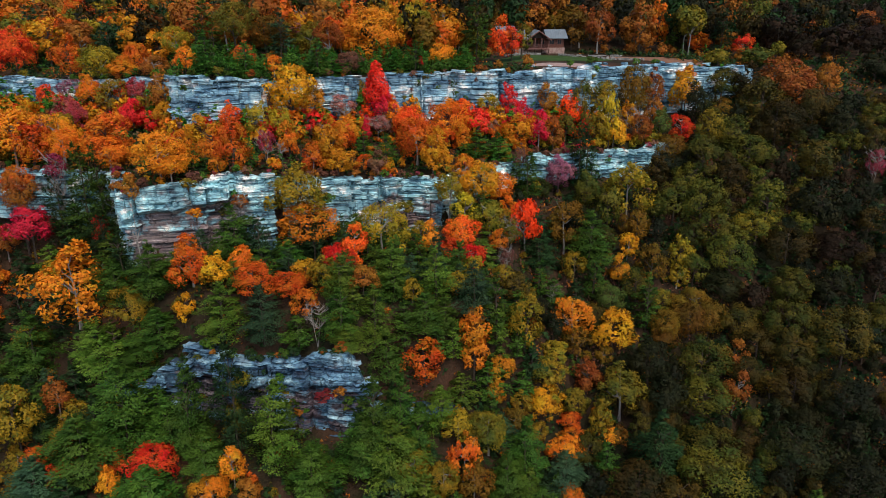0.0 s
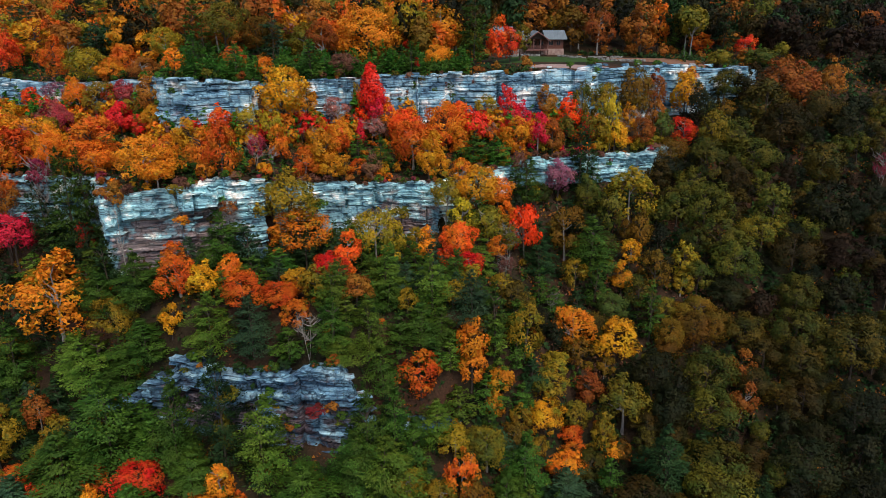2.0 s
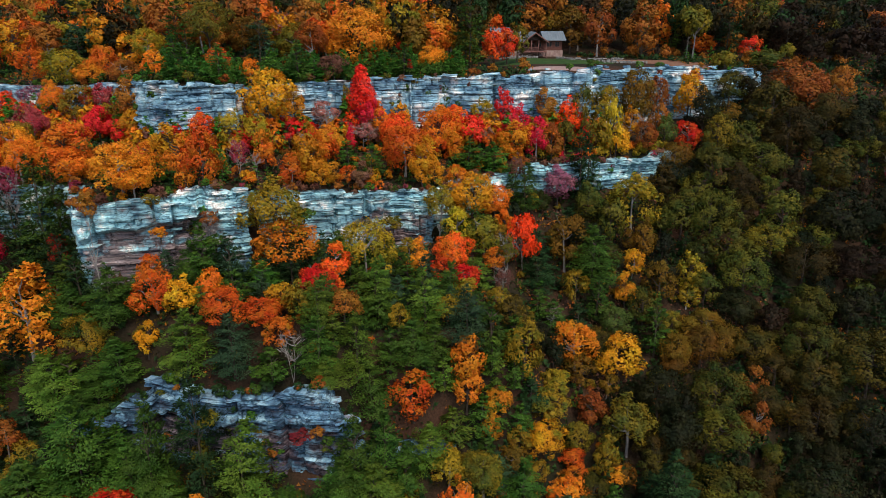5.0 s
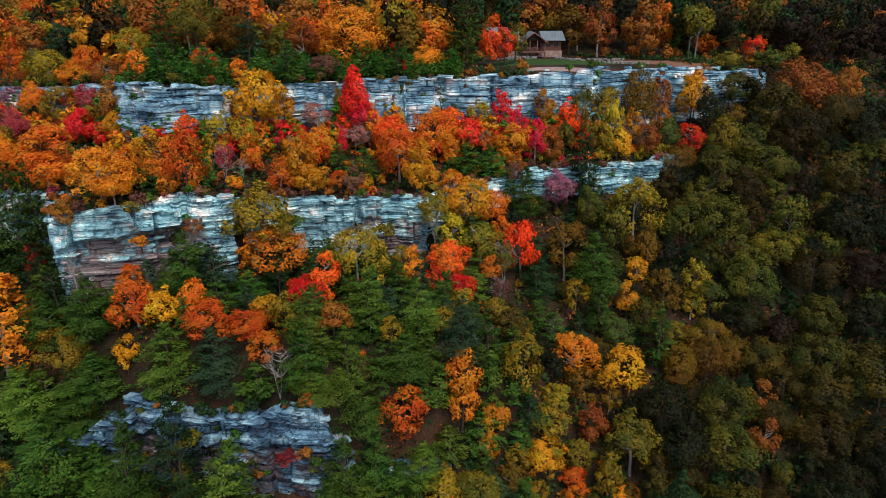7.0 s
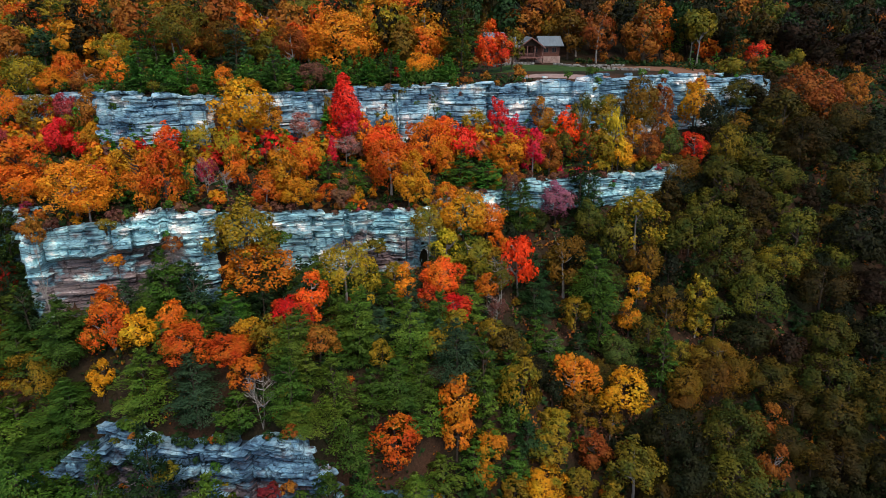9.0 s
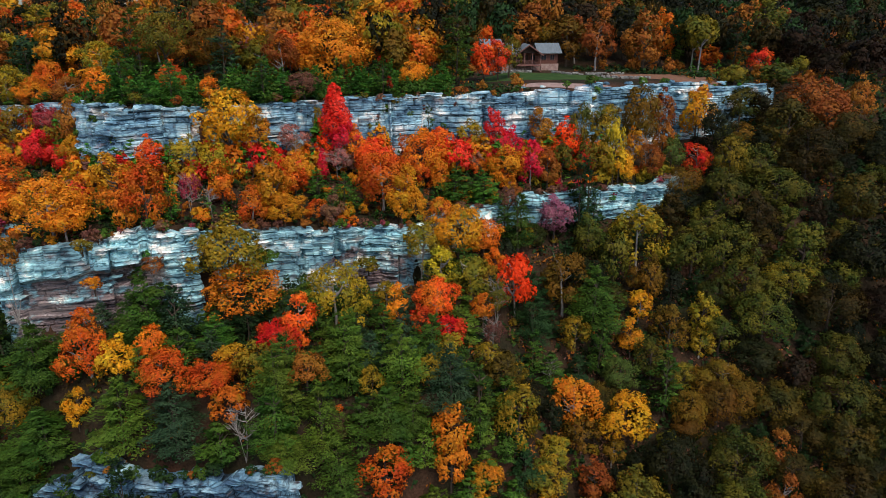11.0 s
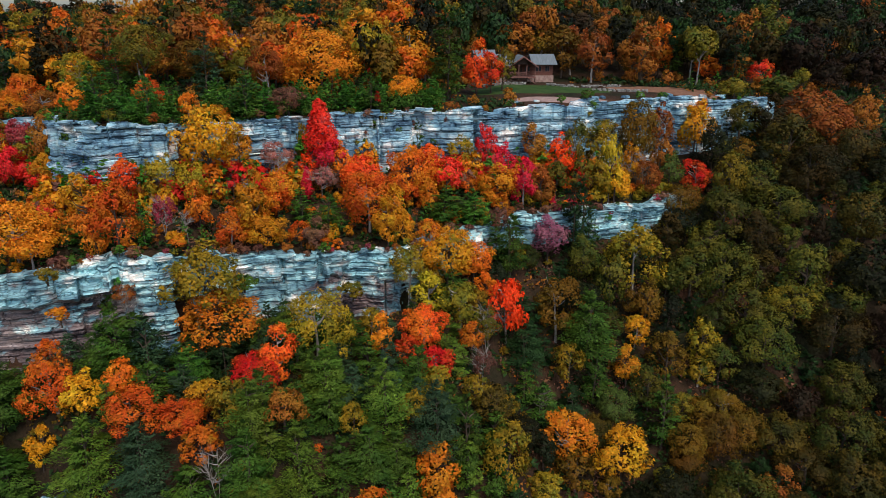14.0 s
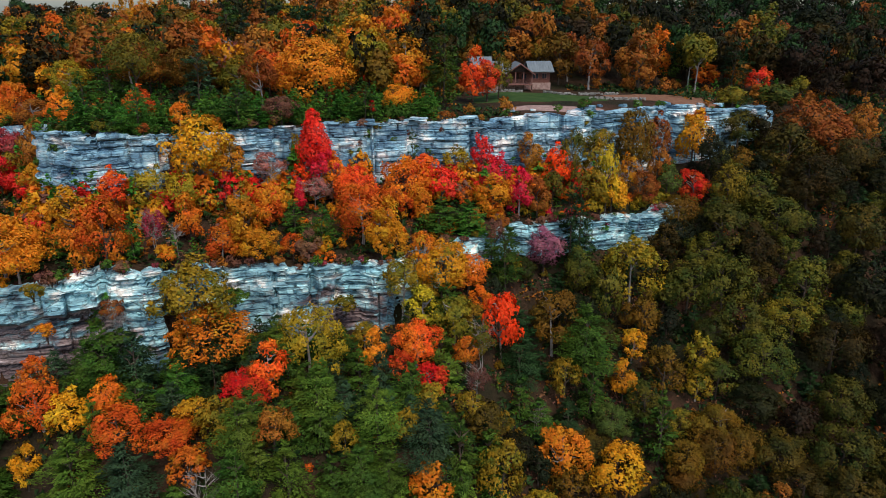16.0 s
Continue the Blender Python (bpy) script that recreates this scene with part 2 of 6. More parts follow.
LOW_X = [-600, -140, -70, -60, -48, -40, -38, -36, -32, -23, -15, -12, -9, -2, 3, 20, 60, 140, 600]
LOW_Y = [150, 105, 100, 97, 95, 94.2, 93.6, 93, 91.6, 91, 89, 89, 91.5, 92, 94, 95, 95, 98, 140]
LOW_TOP = [-58, -58, -58.6, -58.4, -58, -53, -49.8, -50.4, -51.8, -51, -49, -51, -59.5, -59.6, -60.8, -67, -68, -67, -67]
LOW_BASE = [-58.5, -58.5, -59, -59, -61, -62, -62, -62, -62, -62, -62, -62, -61.5, -61.5, -61.5, -68, -69, -68, -68]


def line(x, xs, ys):
    return np.interp(x, xs, ys)


def plateau_rise(x, back):
    """Height gained on the plateau, back metres behind the upper cliff's edge."""
    left = np.interp(back, [0, 6, 40, 70, 120, 300, 900, 3000], [0, 0.4, 1.5, 5.0, 8.8, 9.5, -20, -60])
    right = np.interp(back, [0, 6, 36, 55, 110, 300, 900, 3000], [0, 0.4, 0.6, 4.0, 13, 24, 20, -60])
    k = np.clip((x + 20) / 50, 0, 1)
    return left + (right - left) * k * k * (3 - 2 * k)


def ground_height(x, y):
    x, y = np.broadcast_arrays(np.asarray(x, float), np.asarray(y, float))
    yu, ym, yl = line(x, UPPER_X, UPPER_Y), line(x, MID_X, MID_Y), line(x, LOW_X, LOW_Y)
    tu, tm, tl = line(x, UPPER_X, UPPER_TOP), line(x, MID_X, MID_TOP), line(x, LOW_X, LOW_TOP)
    bu, bm, bl = line(x, UPPER_X, UPPER_BASE), line(x, MID_X, MID_BASE), line(x, LOW_X, LOW_BASE)
    # above the lower cliff the slope rises to a shelf, which fades out on both sides
    flat = np.clip((22 - x) / 20, 0, 1) * np.clip((x + 68) / 12, 0, 1)
    even = 4.5 / np.maximum(ym - yl - 0.7, 5.0)
    shelf = tl - 0.3 + (bm - tl + 0.3) * (even + (0.74 - even) * flat)
    ks = [(-3000 + 0 * x, -160 + 0 * x), (-300 + 0 * x, -118 + 0 * x), (-40 + 0 * x, -108 + 0 * x), (45 + 0 * x, -93 + 0 * x), (72 + 0 * x, -75 + 0 * x),
          (yl + 2.3, bl), (yl + 3.0, tl - 0.3), (yl + 7.5, shelf), (ym + 2.3, bm), (ym + 3.0, tm - 0.3), (yu + 2.3, bu), (yu + 3.0, tu - 0.3)]
    z = np.full(x.shape, -160.0)
    for (y0, z0), (y1, z1) in zip(ks, ks[1:]):
        w = np.clip((y - y0) / np.maximum(y1 - y0, 0.01), 0, 1)
        z = np.where(y >= y0, z0 + (z1 - z0) * w, z)
    z = np.where(y >= yu + 3.0, tu - 0.3 + plateau_rise(x, y - yu - 3.0), z)
    rough = 0.35 * np.sin(x * 0.43 + y * 0.21) * np.sin(y * 0.37 - x * 0.11) + 0.2 * np.sin(x * 1.1 + 2) * np.sin(y * 0.9 + 1)
    lawn = np.clip((np.hypot((x - 30) / 34, (y - 178) / 26) - 0.8) * 4, 0.08, 1)
    return z + rough * lawn


def mesh_of(name, verts, faces, material, smooth=False, normals=None):
    me = bpy.data.meshes.new(name)
    me.from_pydata([tuple(v) for v in np.asarray(verts, float)], [], [tuple(int(i) for i in f) for f in faces])
    me.materials.append(material)
    if smooth:
        me.polygons.foreach_set("use_smooth", [True] * len(me.polygons))
    me.update()
    if normals is not None:
        me.polygons.foreach_set("use_smooth", [True] * len(me.polygons))
        me.normals_split_custom_set_from_vertices([tuple(q) for q in normals])
    return me


def grid_faces(nu, nv):
    i = np.arange(nu - 1)[:, None] * nv + np.arange(nv - 1)[None, :]
    return np.stack([i, i + nv, i + nv + 1, i + 1], -1).reshape(-1, 4)


def spaced(*runs):
    """Coordinates from runs of (start, end, step)."""
    return np.unique(np.concatenate([np.arange(a, b + 1e-6, s) for a, b, s in runs]))


gx = spaced((-2600, -300, 230), (-300, -130, 17), (-130, 130, 1.25), (130, 300, 17), (300, 2600, 230))
gy = spaced((-2600, -300, 230), (-300, 30, 22), (30, 72, 3), (72, 240, 0.75), (240, 420, 12), (420, 3000, 200))
GX, GY = np.meshgrid(gx, gy, indexing="ij")
GZ = ground_height(GX, GY)
ground = tagged(new("ground", mesh_of("ground", np.stack([GX, GY, GZ], -1).reshape(-1, 3), grid_faces(len(gx), len(gy)), LITTER, True)),
                "wooded mountainside covered with fallen brown leaves", "ground", kind="structure")


# ---- the cliffs ----
def smooth_noise(rng, s, step):
    k = np.arange(s.min() - step, s.max() + 2 * step, step)
    return np.interp(s, k, rng.uniform(-1, 1, len(k)))


def cliff(name, label, xs, ys, tops, bases, x0, x1, seed, undercut, brink=0.6, stone=ROCK, caves=((0,), (1,)), clefts=()):
    """A bedded cliff along a line: courses of rock stepped in and out, parted by bedding grooves and upright joints."""
    rng = np.random.default_rng(seed)
    px = np.arange(x0, x1, 0.05)
    py = np.interp(px, xs, ys)
    arc = np.concatenate([[0], np.cumsum(np.hypot(np.diff(px), np.diff(py)))])
    s = np.arange(0, arc[-1], 0.25)
    x = np.interp(s, arc, px)
    y = np.interp(s, arc, py)
    k = np.ones(9) / 9
    pad = lambda a: np.convolve(np.pad(a, 4, mode="edge"), k, "valid")
    x, y = pad(x), pad(y)
    tx, ty = np.gradient(x), np.gradient(y)
    ln = np.hypot(tx, ty)
    nx, ny = ty / ln, -tx / ln
    top = np.interp(x, xs, tops) + 0.35 * smooth_noise(rng, s, 2.2)
    step = rng.integers(-1, 2, 400) * 0.3
    top = top + step[(s / 3.1).astype(int) % 400]
    base = np.interp(x, xs, bases) - 1.0
    edge = np.clip(np.minimum(s, arc[-1] - s) / 5, 0, 1)
    rows_n = 104
    v = np.linspace(0, 1, rows_n)
    zz = base[:, None] + (top - base)[:, None] * v[None, :]
    lift = zz - bases[len(bases) // 2] + 3.0 + 0.3 * smooth_noise(rng, s, 9)[:, None] + 0.012 * (x[:, None] - x0)
    lift = np.clip(lift, 0.01, 24)
    out = np.zeros_like(zz)
    # stretches of rock between master joints, each with a bedding of its own
    at = 0.0
    while at < s[-1]:
        end = at + rng.choice([2.5, 4.0, 6.0, 9.0, 13.0])
        sel = (s >= at) & (s < end)
        cuts = [-rng.uniform(0, 1)]
        massive = rng.random() < 0.45
        while cuts[-1] < 26:
            cuts.append(cuts[-1] + (rng.choice([0.5, 0.9, 1.5, 2.4]) if massive else rng.choice([0.22, 0.3, 0.42, 0.6, 1.0])))
        cuts = np.array(cuts)
        groove = rng.choice([0.03, 0.12, 0.3, 0.75], len(cuts) + 1)
        ls = lift[sel]
        bed = np.clip(np.searchsorted(cuts, ls) - 1, 0, len(cuts) - 2)
        low, high = ls - cuts[bed], cuts[bed + 1] - ls
        o = rng.normal(0, 0.17, len(cuts))[bed]
        ss = s[sel]
        for c in range(len(cuts)):
            joints = np.cumsum(np.concatenate([[at - 1], rng.uniform(0.7, 4.5, 30)]))
            k = np.searchsorted(joints, ss, side="right") - 1
            gap = np.minimum(ss - joints[k], joints[k + 1] - ss)
            off = rng.normal(0, 0.1, 40)[k] - 0.4 * np.exp(-(gap / 0.12) ** 2)
            o = o + np.where(bed == c, off[:, None], 0)
        o = o - groove[bed] * np.exp(-(low / 0.07) ** 2) - groove[bed + 1] * np.exp(-(high / 0.07) ** 2)
        side = np.minimum(ss - at, end - ss)
        o = o + rng.normal(0, 0.38) - rng.uniform(0.2, 1.1) * np.exp(-(side / 0.25) ** 2)[:, None]
        out[sel] = o
        at = end
    for cx, cw, deep in clefts:
        out -= deep * np.exp(-((x - cx) / cw) ** 4)[:, None]
    butt = 0.4 * smooth_noise(rng, s, 9)
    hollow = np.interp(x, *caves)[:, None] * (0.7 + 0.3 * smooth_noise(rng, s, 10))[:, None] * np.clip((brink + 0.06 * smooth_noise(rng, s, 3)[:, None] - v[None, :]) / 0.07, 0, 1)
    out += np.maximum(butt[:, None] * (0.6 + 0.4 * v[None, :]) - undercut * hollow + 0.5 * (0.5 - v)[None, :], -1.9)
    out += rng.normal(0, 0.025, out.shape)
    out = out * edge[:, None] - 1.5 * (1 - edge[:, None])
    out = np.maximum(out, -2.2)
    X, Y = x[:, None] + nx[:, None] * out, y[:, None] + ny[:, None] * out
    Z = zz + rng.normal(0, 0.012, zz.shape)
    # the ledge on top, running back into the slope
    for back, drop in ((0.5, 0.0), (1.4, 0.05), (2.9, 0.2), (4.6, 1.4)):
        X = np.column_stack([X, x - nx * back + nx * out[:, -1] * 0.5])
        Y = np.column_stack([Y, y - ny * back + ny * out[:, -1] * 0.5])
        Z = np.column_stack([Z, top - drop + rng.normal(0, 0.06, len(s))])
    n = X.shape[1]
    me = mesh_of(name, np.stack([X, Y, Z], -1).reshape(-1, 3), grid_faces(len(s), n), stone)
    bare = me.attributes.new("overhang", "FLOAT", "POINT")
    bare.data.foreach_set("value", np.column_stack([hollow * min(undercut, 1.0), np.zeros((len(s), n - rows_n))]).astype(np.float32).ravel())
    ob = tagged(new(name, me), label, "cliff", kind="structure")
    return ob, (s, x, y, nx, ny, top, base, X, Y, zz)


upper_cliff, upper_grid = cliff("cliff_upper", "pale blue-grey bedded sandstone cliff below the plateau", UPPER_X, UPPER_Y, UPPER_TOP, UPPER_BASE, -125, 80, 3, 1.2, 0.32, ROCK,
                                caves=((-60, -52, -36, -30, 2, 4, 12, 14, 26, 34), (0.2, 0.5, 0.5, 0.2, 0.3, 1.0, 1.0, 0.3, 0.6, 0.2)),
                                clefts=((-46.5, 0.5, 1.3), (-33, 1.0, 1.6), (-25.5, 0.8, 1.4), (-19, 0.6, 1.2), (-12, 0.5, 1.0), (-5, 0.3, 0.9), (2.4, 1.1, 1.9), (12.4, 0.4, 1.4), (20.8, 0.5, 1.7), (28, 0.4, 1.3), (36, 0.6, 1.4), (44, 0.4, 1.2), (53, 0.8, 1.6)))
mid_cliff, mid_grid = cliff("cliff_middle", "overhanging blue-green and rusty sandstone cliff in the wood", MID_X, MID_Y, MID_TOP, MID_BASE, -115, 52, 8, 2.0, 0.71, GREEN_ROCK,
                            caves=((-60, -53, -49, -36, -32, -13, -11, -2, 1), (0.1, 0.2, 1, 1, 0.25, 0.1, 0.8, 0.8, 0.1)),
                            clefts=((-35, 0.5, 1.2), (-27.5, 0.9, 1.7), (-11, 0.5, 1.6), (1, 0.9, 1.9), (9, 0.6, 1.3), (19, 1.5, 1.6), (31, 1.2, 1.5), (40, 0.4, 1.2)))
# the lower cliff takes the stone with shade painted in
low_cliff, low_grid = cliff("cliff_lower", "blue-grey sandstone ledges, coloured darker for shade, half hidden by pines", LOW_X, LOW_Y, LOW_TOP, LOW_BASE, -56, 4, 21, 1.7, 0.66, SHADED_ROCK)


# ---- loose and jutting blocks of the beds, each a stone of its own ----
def block_shape(seed):
    """A slab 1 x 1 x 1 with broken, rounded edges."""
    rng = np.random.default_rng(seed)
    bm = bmesh.new()
    bmesh.ops.create_cube(bm, size=1.0)
    bmesh.ops.subdivide_edges(bm, edges=bm.edges[:], cuts=1, use_grid_fill=True)
    for q in bm.verts:
        k = 1 - 0.06 * (sum(abs(c) > 0.4 for c in q.co) - 1)
        q.co = q.co * k + Vector(rng.normal(0, 0.045, 3))
    me = bpy.data.meshes.new("rock_block")
    bm.to_mesh(me)
    bm.free()
    me.materials.append(ROCK)
    return me


BLOCKS = [block_shape(i) for i in range(8)]
SHADED_BLOCKS, GREEN_BLOCKS = [b.copy() for b in BLOCKS], [b.copy() for b in BLOCKS]
for b, g in zip(SHADED_BLOCKS, GREEN_BLOCKS):
    b.materials[0], g.materials[0] = SHADED_ROCK, GREEN_ROCK


def blocks_on(owner, grid, seed, count, low, high, name="rock_block", meshes=BLOCKS):
    rng = np.random.default_rng(seed)
    s, x, y, nx, ny, top, base, X, Y, zz = grid
    for _ in range(count):
        i = rng.integers(12, len(s) - 12)
        j = int(zz.shape[1] * rng.uniform(low, high))
        j = min(j, zz.shape[1] - 1)
        thick = rng.choice([0.25, 0.35, 0.5, 0.8]) if j < zz.shape[1] - 3 else rng.choice([0.2, 0.3, 0.45])
        ob = new(name, meshes[rng.integers(8)])
        ob.parent = owner
        ob.location = (X[i, j] - nx[i] * 0.35, Y[i, j] - ny[i] * 0.35, zz[i, j])
        ob.scale = (rng.uniform(1.2, 3.6), rng.uniform(1.2, 1.9), thick)
        ob.rotation_euler = (rng.normal(0, 0.04), rng.normal(0, 0.04), math.atan2(nx[i], -ny[i]) + rng.normal(0, 0.09))


blocks_on(upper_cliff, upper_grid, 1, 110, 0.25, 1.0)
blocks_on(upper_cliff, upper_grid, 2, 60, 0.985, 1.0, "ledge_slab")
blocks_on(mid_cliff, mid_grid, 3, 110, 0.55, 1.0, meshes=GREEN_BLOCKS)
blocks_on(mid_cliff, mid_grid, 4, 90, 0.985, 1.0, "ledge_slab", GREEN_BLOCKS)
blocks_on(low_cliff, low_grid, 5, 45, 0.25, 1.0, meshes=SHADED_BLOCKS)
blocks_on(low_cliff, low_grid, 6, 50, 0.985, 1.0, "ledge_slab", SHADED_BLOCKS)


# ---- trees: a few crown and trunk shapes of each kind, shared by all trees of that kind ----
def tufts(centres, normals, sizes, rng, long=1.0):
    """Small three-cornered sprays of leaves, one at each centre, turned roughly along its normal."""
    n = len(centres)
    nrm = normals + rng.normal(0, 0.5, (n, 3))
    nrm /= np.linalg.norm(nrm, axis=1)[:, None] + 1e-9
    a = rng.normal(0, 1, (n, 3))
    a -= (a * nrm).sum(1)[:, None] * nrm
    a /= np.linalg.norm(a, axis=1)[:, None] + 1e-9
    b = np.cross(nrm, a)
    k = sizes[:, None]
    p0 = centres - a * k * long * rng.uniform(0.5, 1.0, (n, 1)) - b * k * rng.uniform(0.5, 1.0, (n, 1))
    p1 = centres - a * k * long * rng.uniform(0.2, 0.8, (n, 1)) + b * k * rng.uniform(0.6, 1.1, (n, 1))
    p2 = centres + a * k * long * rng.uniform(0.9, 1.4, (n, 1)) - nrm * k * 0.3
    face = np.cross(p1 - p0, p2 - p0)
    face /= np.linalg.norm(face, axis=1)[:, None] + 1e-9
    away = (face * normals).sum(1)[:, None] < 0
    face = np.where(away, -face, face)
    p1, p2 = np.where(away, p2, p1), np.where(away, p1, p2)
    verts = np.stack([p0, p1, p2], 1).reshape(-1, 3)
    soft = normals * 0.75 + face * 0.4
    soft /= np.linalg.norm(soft, axis=1)[:, None] + 1e-9
    return verts, np.arange(3 * n).reshape(n, 3), np.repeat(soft, 3, axis=0)


def unit(v):
    return v / (np.linalg.norm(v, axis=-1, keepdims=True) + 1e-9)


def round_crown(seed, boughs, leaves, size, gap=0.0, cone=0.0, tall=1.0):
    """A crown in a ball of radius 1 (times tall upwards), billowing like a cloud: rounded boughs, on each a skin of leaf tufts gathered in sprigs."""
    rng = np.random.default_rng(seed)
    k = np.arange(boughs) + 0.5
    zd = 1 - 1.72 * k / boughs
    ang = k * 2.39996 + rng.normal(0, 0.3, boughs)
    flat = np.sqrt(1 - zd * zd)
    d = unit(np.stack([np.cos(ang) * flat, np.sin(ang) * flat, zd], -1) + rng.normal(0, 0.28, (boughs, 3)))
    br = rng.choice([0.18, 0.23, 0.29, 0.36], boughs) * (27 / boughs) ** 0.25
    lobes = unit(rng.normal(0, 1, (5, 3)))
    reach = 0.8 + 0.34 * np.clip((d @ lobes.T).max(1), 0, 1) ** 3
    c = d * ((1.0 - br) * reach * rng.uniform(0.6, 1.06, boughs))[:, None]
    c[:, :2] *= 1 - 0.16 * np.clip(c[:, 2:], -0.3, 1)
    c[:, 2] *= tall
    if cone:
        zc = np.linspace(-0.85, 0.85, boughs) * tall
        wide = (1 - (zc / tall + 1) / 2) ** 0.7 * 0.75 + 0.08
        rad = wide * rng.uniform(0.35, 0.75, boughs)
        c = np.stack([np.cos(ang) * rad, np.sin(ang) * rad, zc], -1)
        br = wide * 0.45 + 0.1
    stretch = np.array([1, 1, 1 + 0.3 * (tall - 1)])
    C, N, S = [], [], []
    for i in range(boughs):
        if rng.random() < gap:
            continue
        out = unit(c[i] * np.array([1, 1, 1 / tall]) + 1e-6)
        n = int(leaves * (br[i] / 0.28) ** 1.6)
        ld = unit(rng.normal(0, 1, (n, 3)) + out * 0.85 + np.array([0, 0, 0.55]))
        # sprigs stand out of the bough, with clefts between
        sp = unit(rng.normal(0, 1, (8, 3)) + out * 0.7 + np.array([0, 0, 0.4]))
        near = (ld @ sp.T).max(1)
        r = br[i] * (0.62 + 0.56 * np.clip((near - 0.6) / 0.4, 0, 1)) * rng.uniform(0.72, 1.2, n)
        p = c[i] + ld * r[:, None] * stretch
        inside = np.zeros(n, bool)
        for j in range(boughs):
            if j != i:
                inside |= (((p - c[j]) / stretch) ** 2).sum(1) < (0.5 * br[j]) ** 2
        p, ld = p[~inside], ld[~inside]
        C.append(p)
        N.append(unit(ld + out * 0.3 + np.array([0, 0, 0.25])))
        S.append(size * rng.uniform(0.6, 1.25, len(p)))
    return tufts(np.concatenate(C), np.concatenate(N), np.concatenate(S), rng)


def pine_crown(seed, levels, arms, fronds, size):
    """Uneven tiers of spreading boughs, radius 1, from z 0 (base of the crown) to z 1 (tip); each bough a flat feathery spray of needles with dark gaps to the next tier."""
    rng = np.random.default_rng(seed)
    V, N = [], []
    lean = rng.uniform(0, 6.283)
    for lv in range(levels + 1):
        z = min(0.97, max(0.0, (lv + rng.uniform(-0.3, 0.3)) / levels))
        reach = max(0.15, (1 - z ** 1.9) ** 0.8 * (0.7 + 0.3 * min(1, 3.0 * z)))
        many = max(4, int(arms * (1 - 0.4 * z)))
        first = rng.uniform(0, 6.283)
        for q in range(many):
            ang = first + 6.283 * q / many + rng.normal(0, 0.25)
            lg = reach * rng.uniform(0.42, 1.25) * (1 + 0.16 * math.cos(ang - lean))
            zb = z + rng.normal(0, 0.5) / levels
            rise = rng.uniform(-0.02, 0.08) * (0.4 + z)
            n = max(8, int(fronds * (0.25 + 0.75 * lg)))
            t = rng.uniform(0.12, 1, n) ** 0.6
            across = rng.normal(0, 0.42, n) * (0.10 + 0.55 * lg * t * (1.15 - t) * 1.6)
            ca, sa = math.cos(ang), math.sin(ang)
            rad = t * lg - 0.25 * np.abs(across)
            base = np.stack([ca * rad - sa * across, sa * rad + ca * across, zb + rise * t - 0.05 * t * t * lg - 0.1 * np.abs(across) + rng.normal(0, 0.014, n)], -1)
            turn = ang + 1.6 * across / (0.25 + lg) + rng.normal(0, 0.35, n)
            k = size * rng.uniform(0.7, 1.25, n)
            way = np.stack([np.cos(turn), np.sin(turn), rng.normal(0.02, 0.1, n)], -1) * k[:, None]
            side = np.stack([-np.sin(turn), np.cos(turn), rng.normal(0, 0.25, n)], -1) * (k * rng.uniform(0.25, 0.42, n))[:, None]
            V.append(np.stack([base - side - way * 0.4, base + way, base + side - way * 0.4], 1))
            up = np.stack([0.6 * ca * t + rng.normal(0, 0.12, n), 0.6 * sa * t + rng.normal(0, 0.12, n), 0.8 + 0 * t], -1)
            N.append(np.repeat(unit(up), 3, axis=0))
    V = np.concatenate(V)
    return V.reshape(-1, 3), np.arange(3 * len(V)).reshape(-1, 3), np.concatenate(N)


def tube(path, radii, sides=5):
    path = np.asarray(path, float)
    verts, faces = [], []
    for i, (p, r) in enumerate(zip(path, radii)):
        d = path[min(i + 1, len(path) - 1)] - path[max(i - 1, 0)]
        d = d / (np.linalg.norm(d) + 1e-9)
        u = np.cross(d, (0.3, 1, 0.2))
        u /= np.linalg.norm(u) + 1e-9
        w = np.cross(d, u)
        for k in range(sides):
            a = 6.28318 * k / sides
            verts.append(p + r * (math.cos(a) * u + math.sin(a) * w))
    for i in range(len(path) - 1):
        for k in range(sides):
            a, b = i * sides + k, i * sides + (k + 1) % sides
            faces.append((a, b, b + sides, a + sides))
    return verts, faces


def joined(pieces):
    verts, faces = [], []
    for v, f in pieces:
        o = len(verts)
        verts.extend(v)
        faces.extend([tuple(i + o for i in q) for q in f])
    return verts, faces


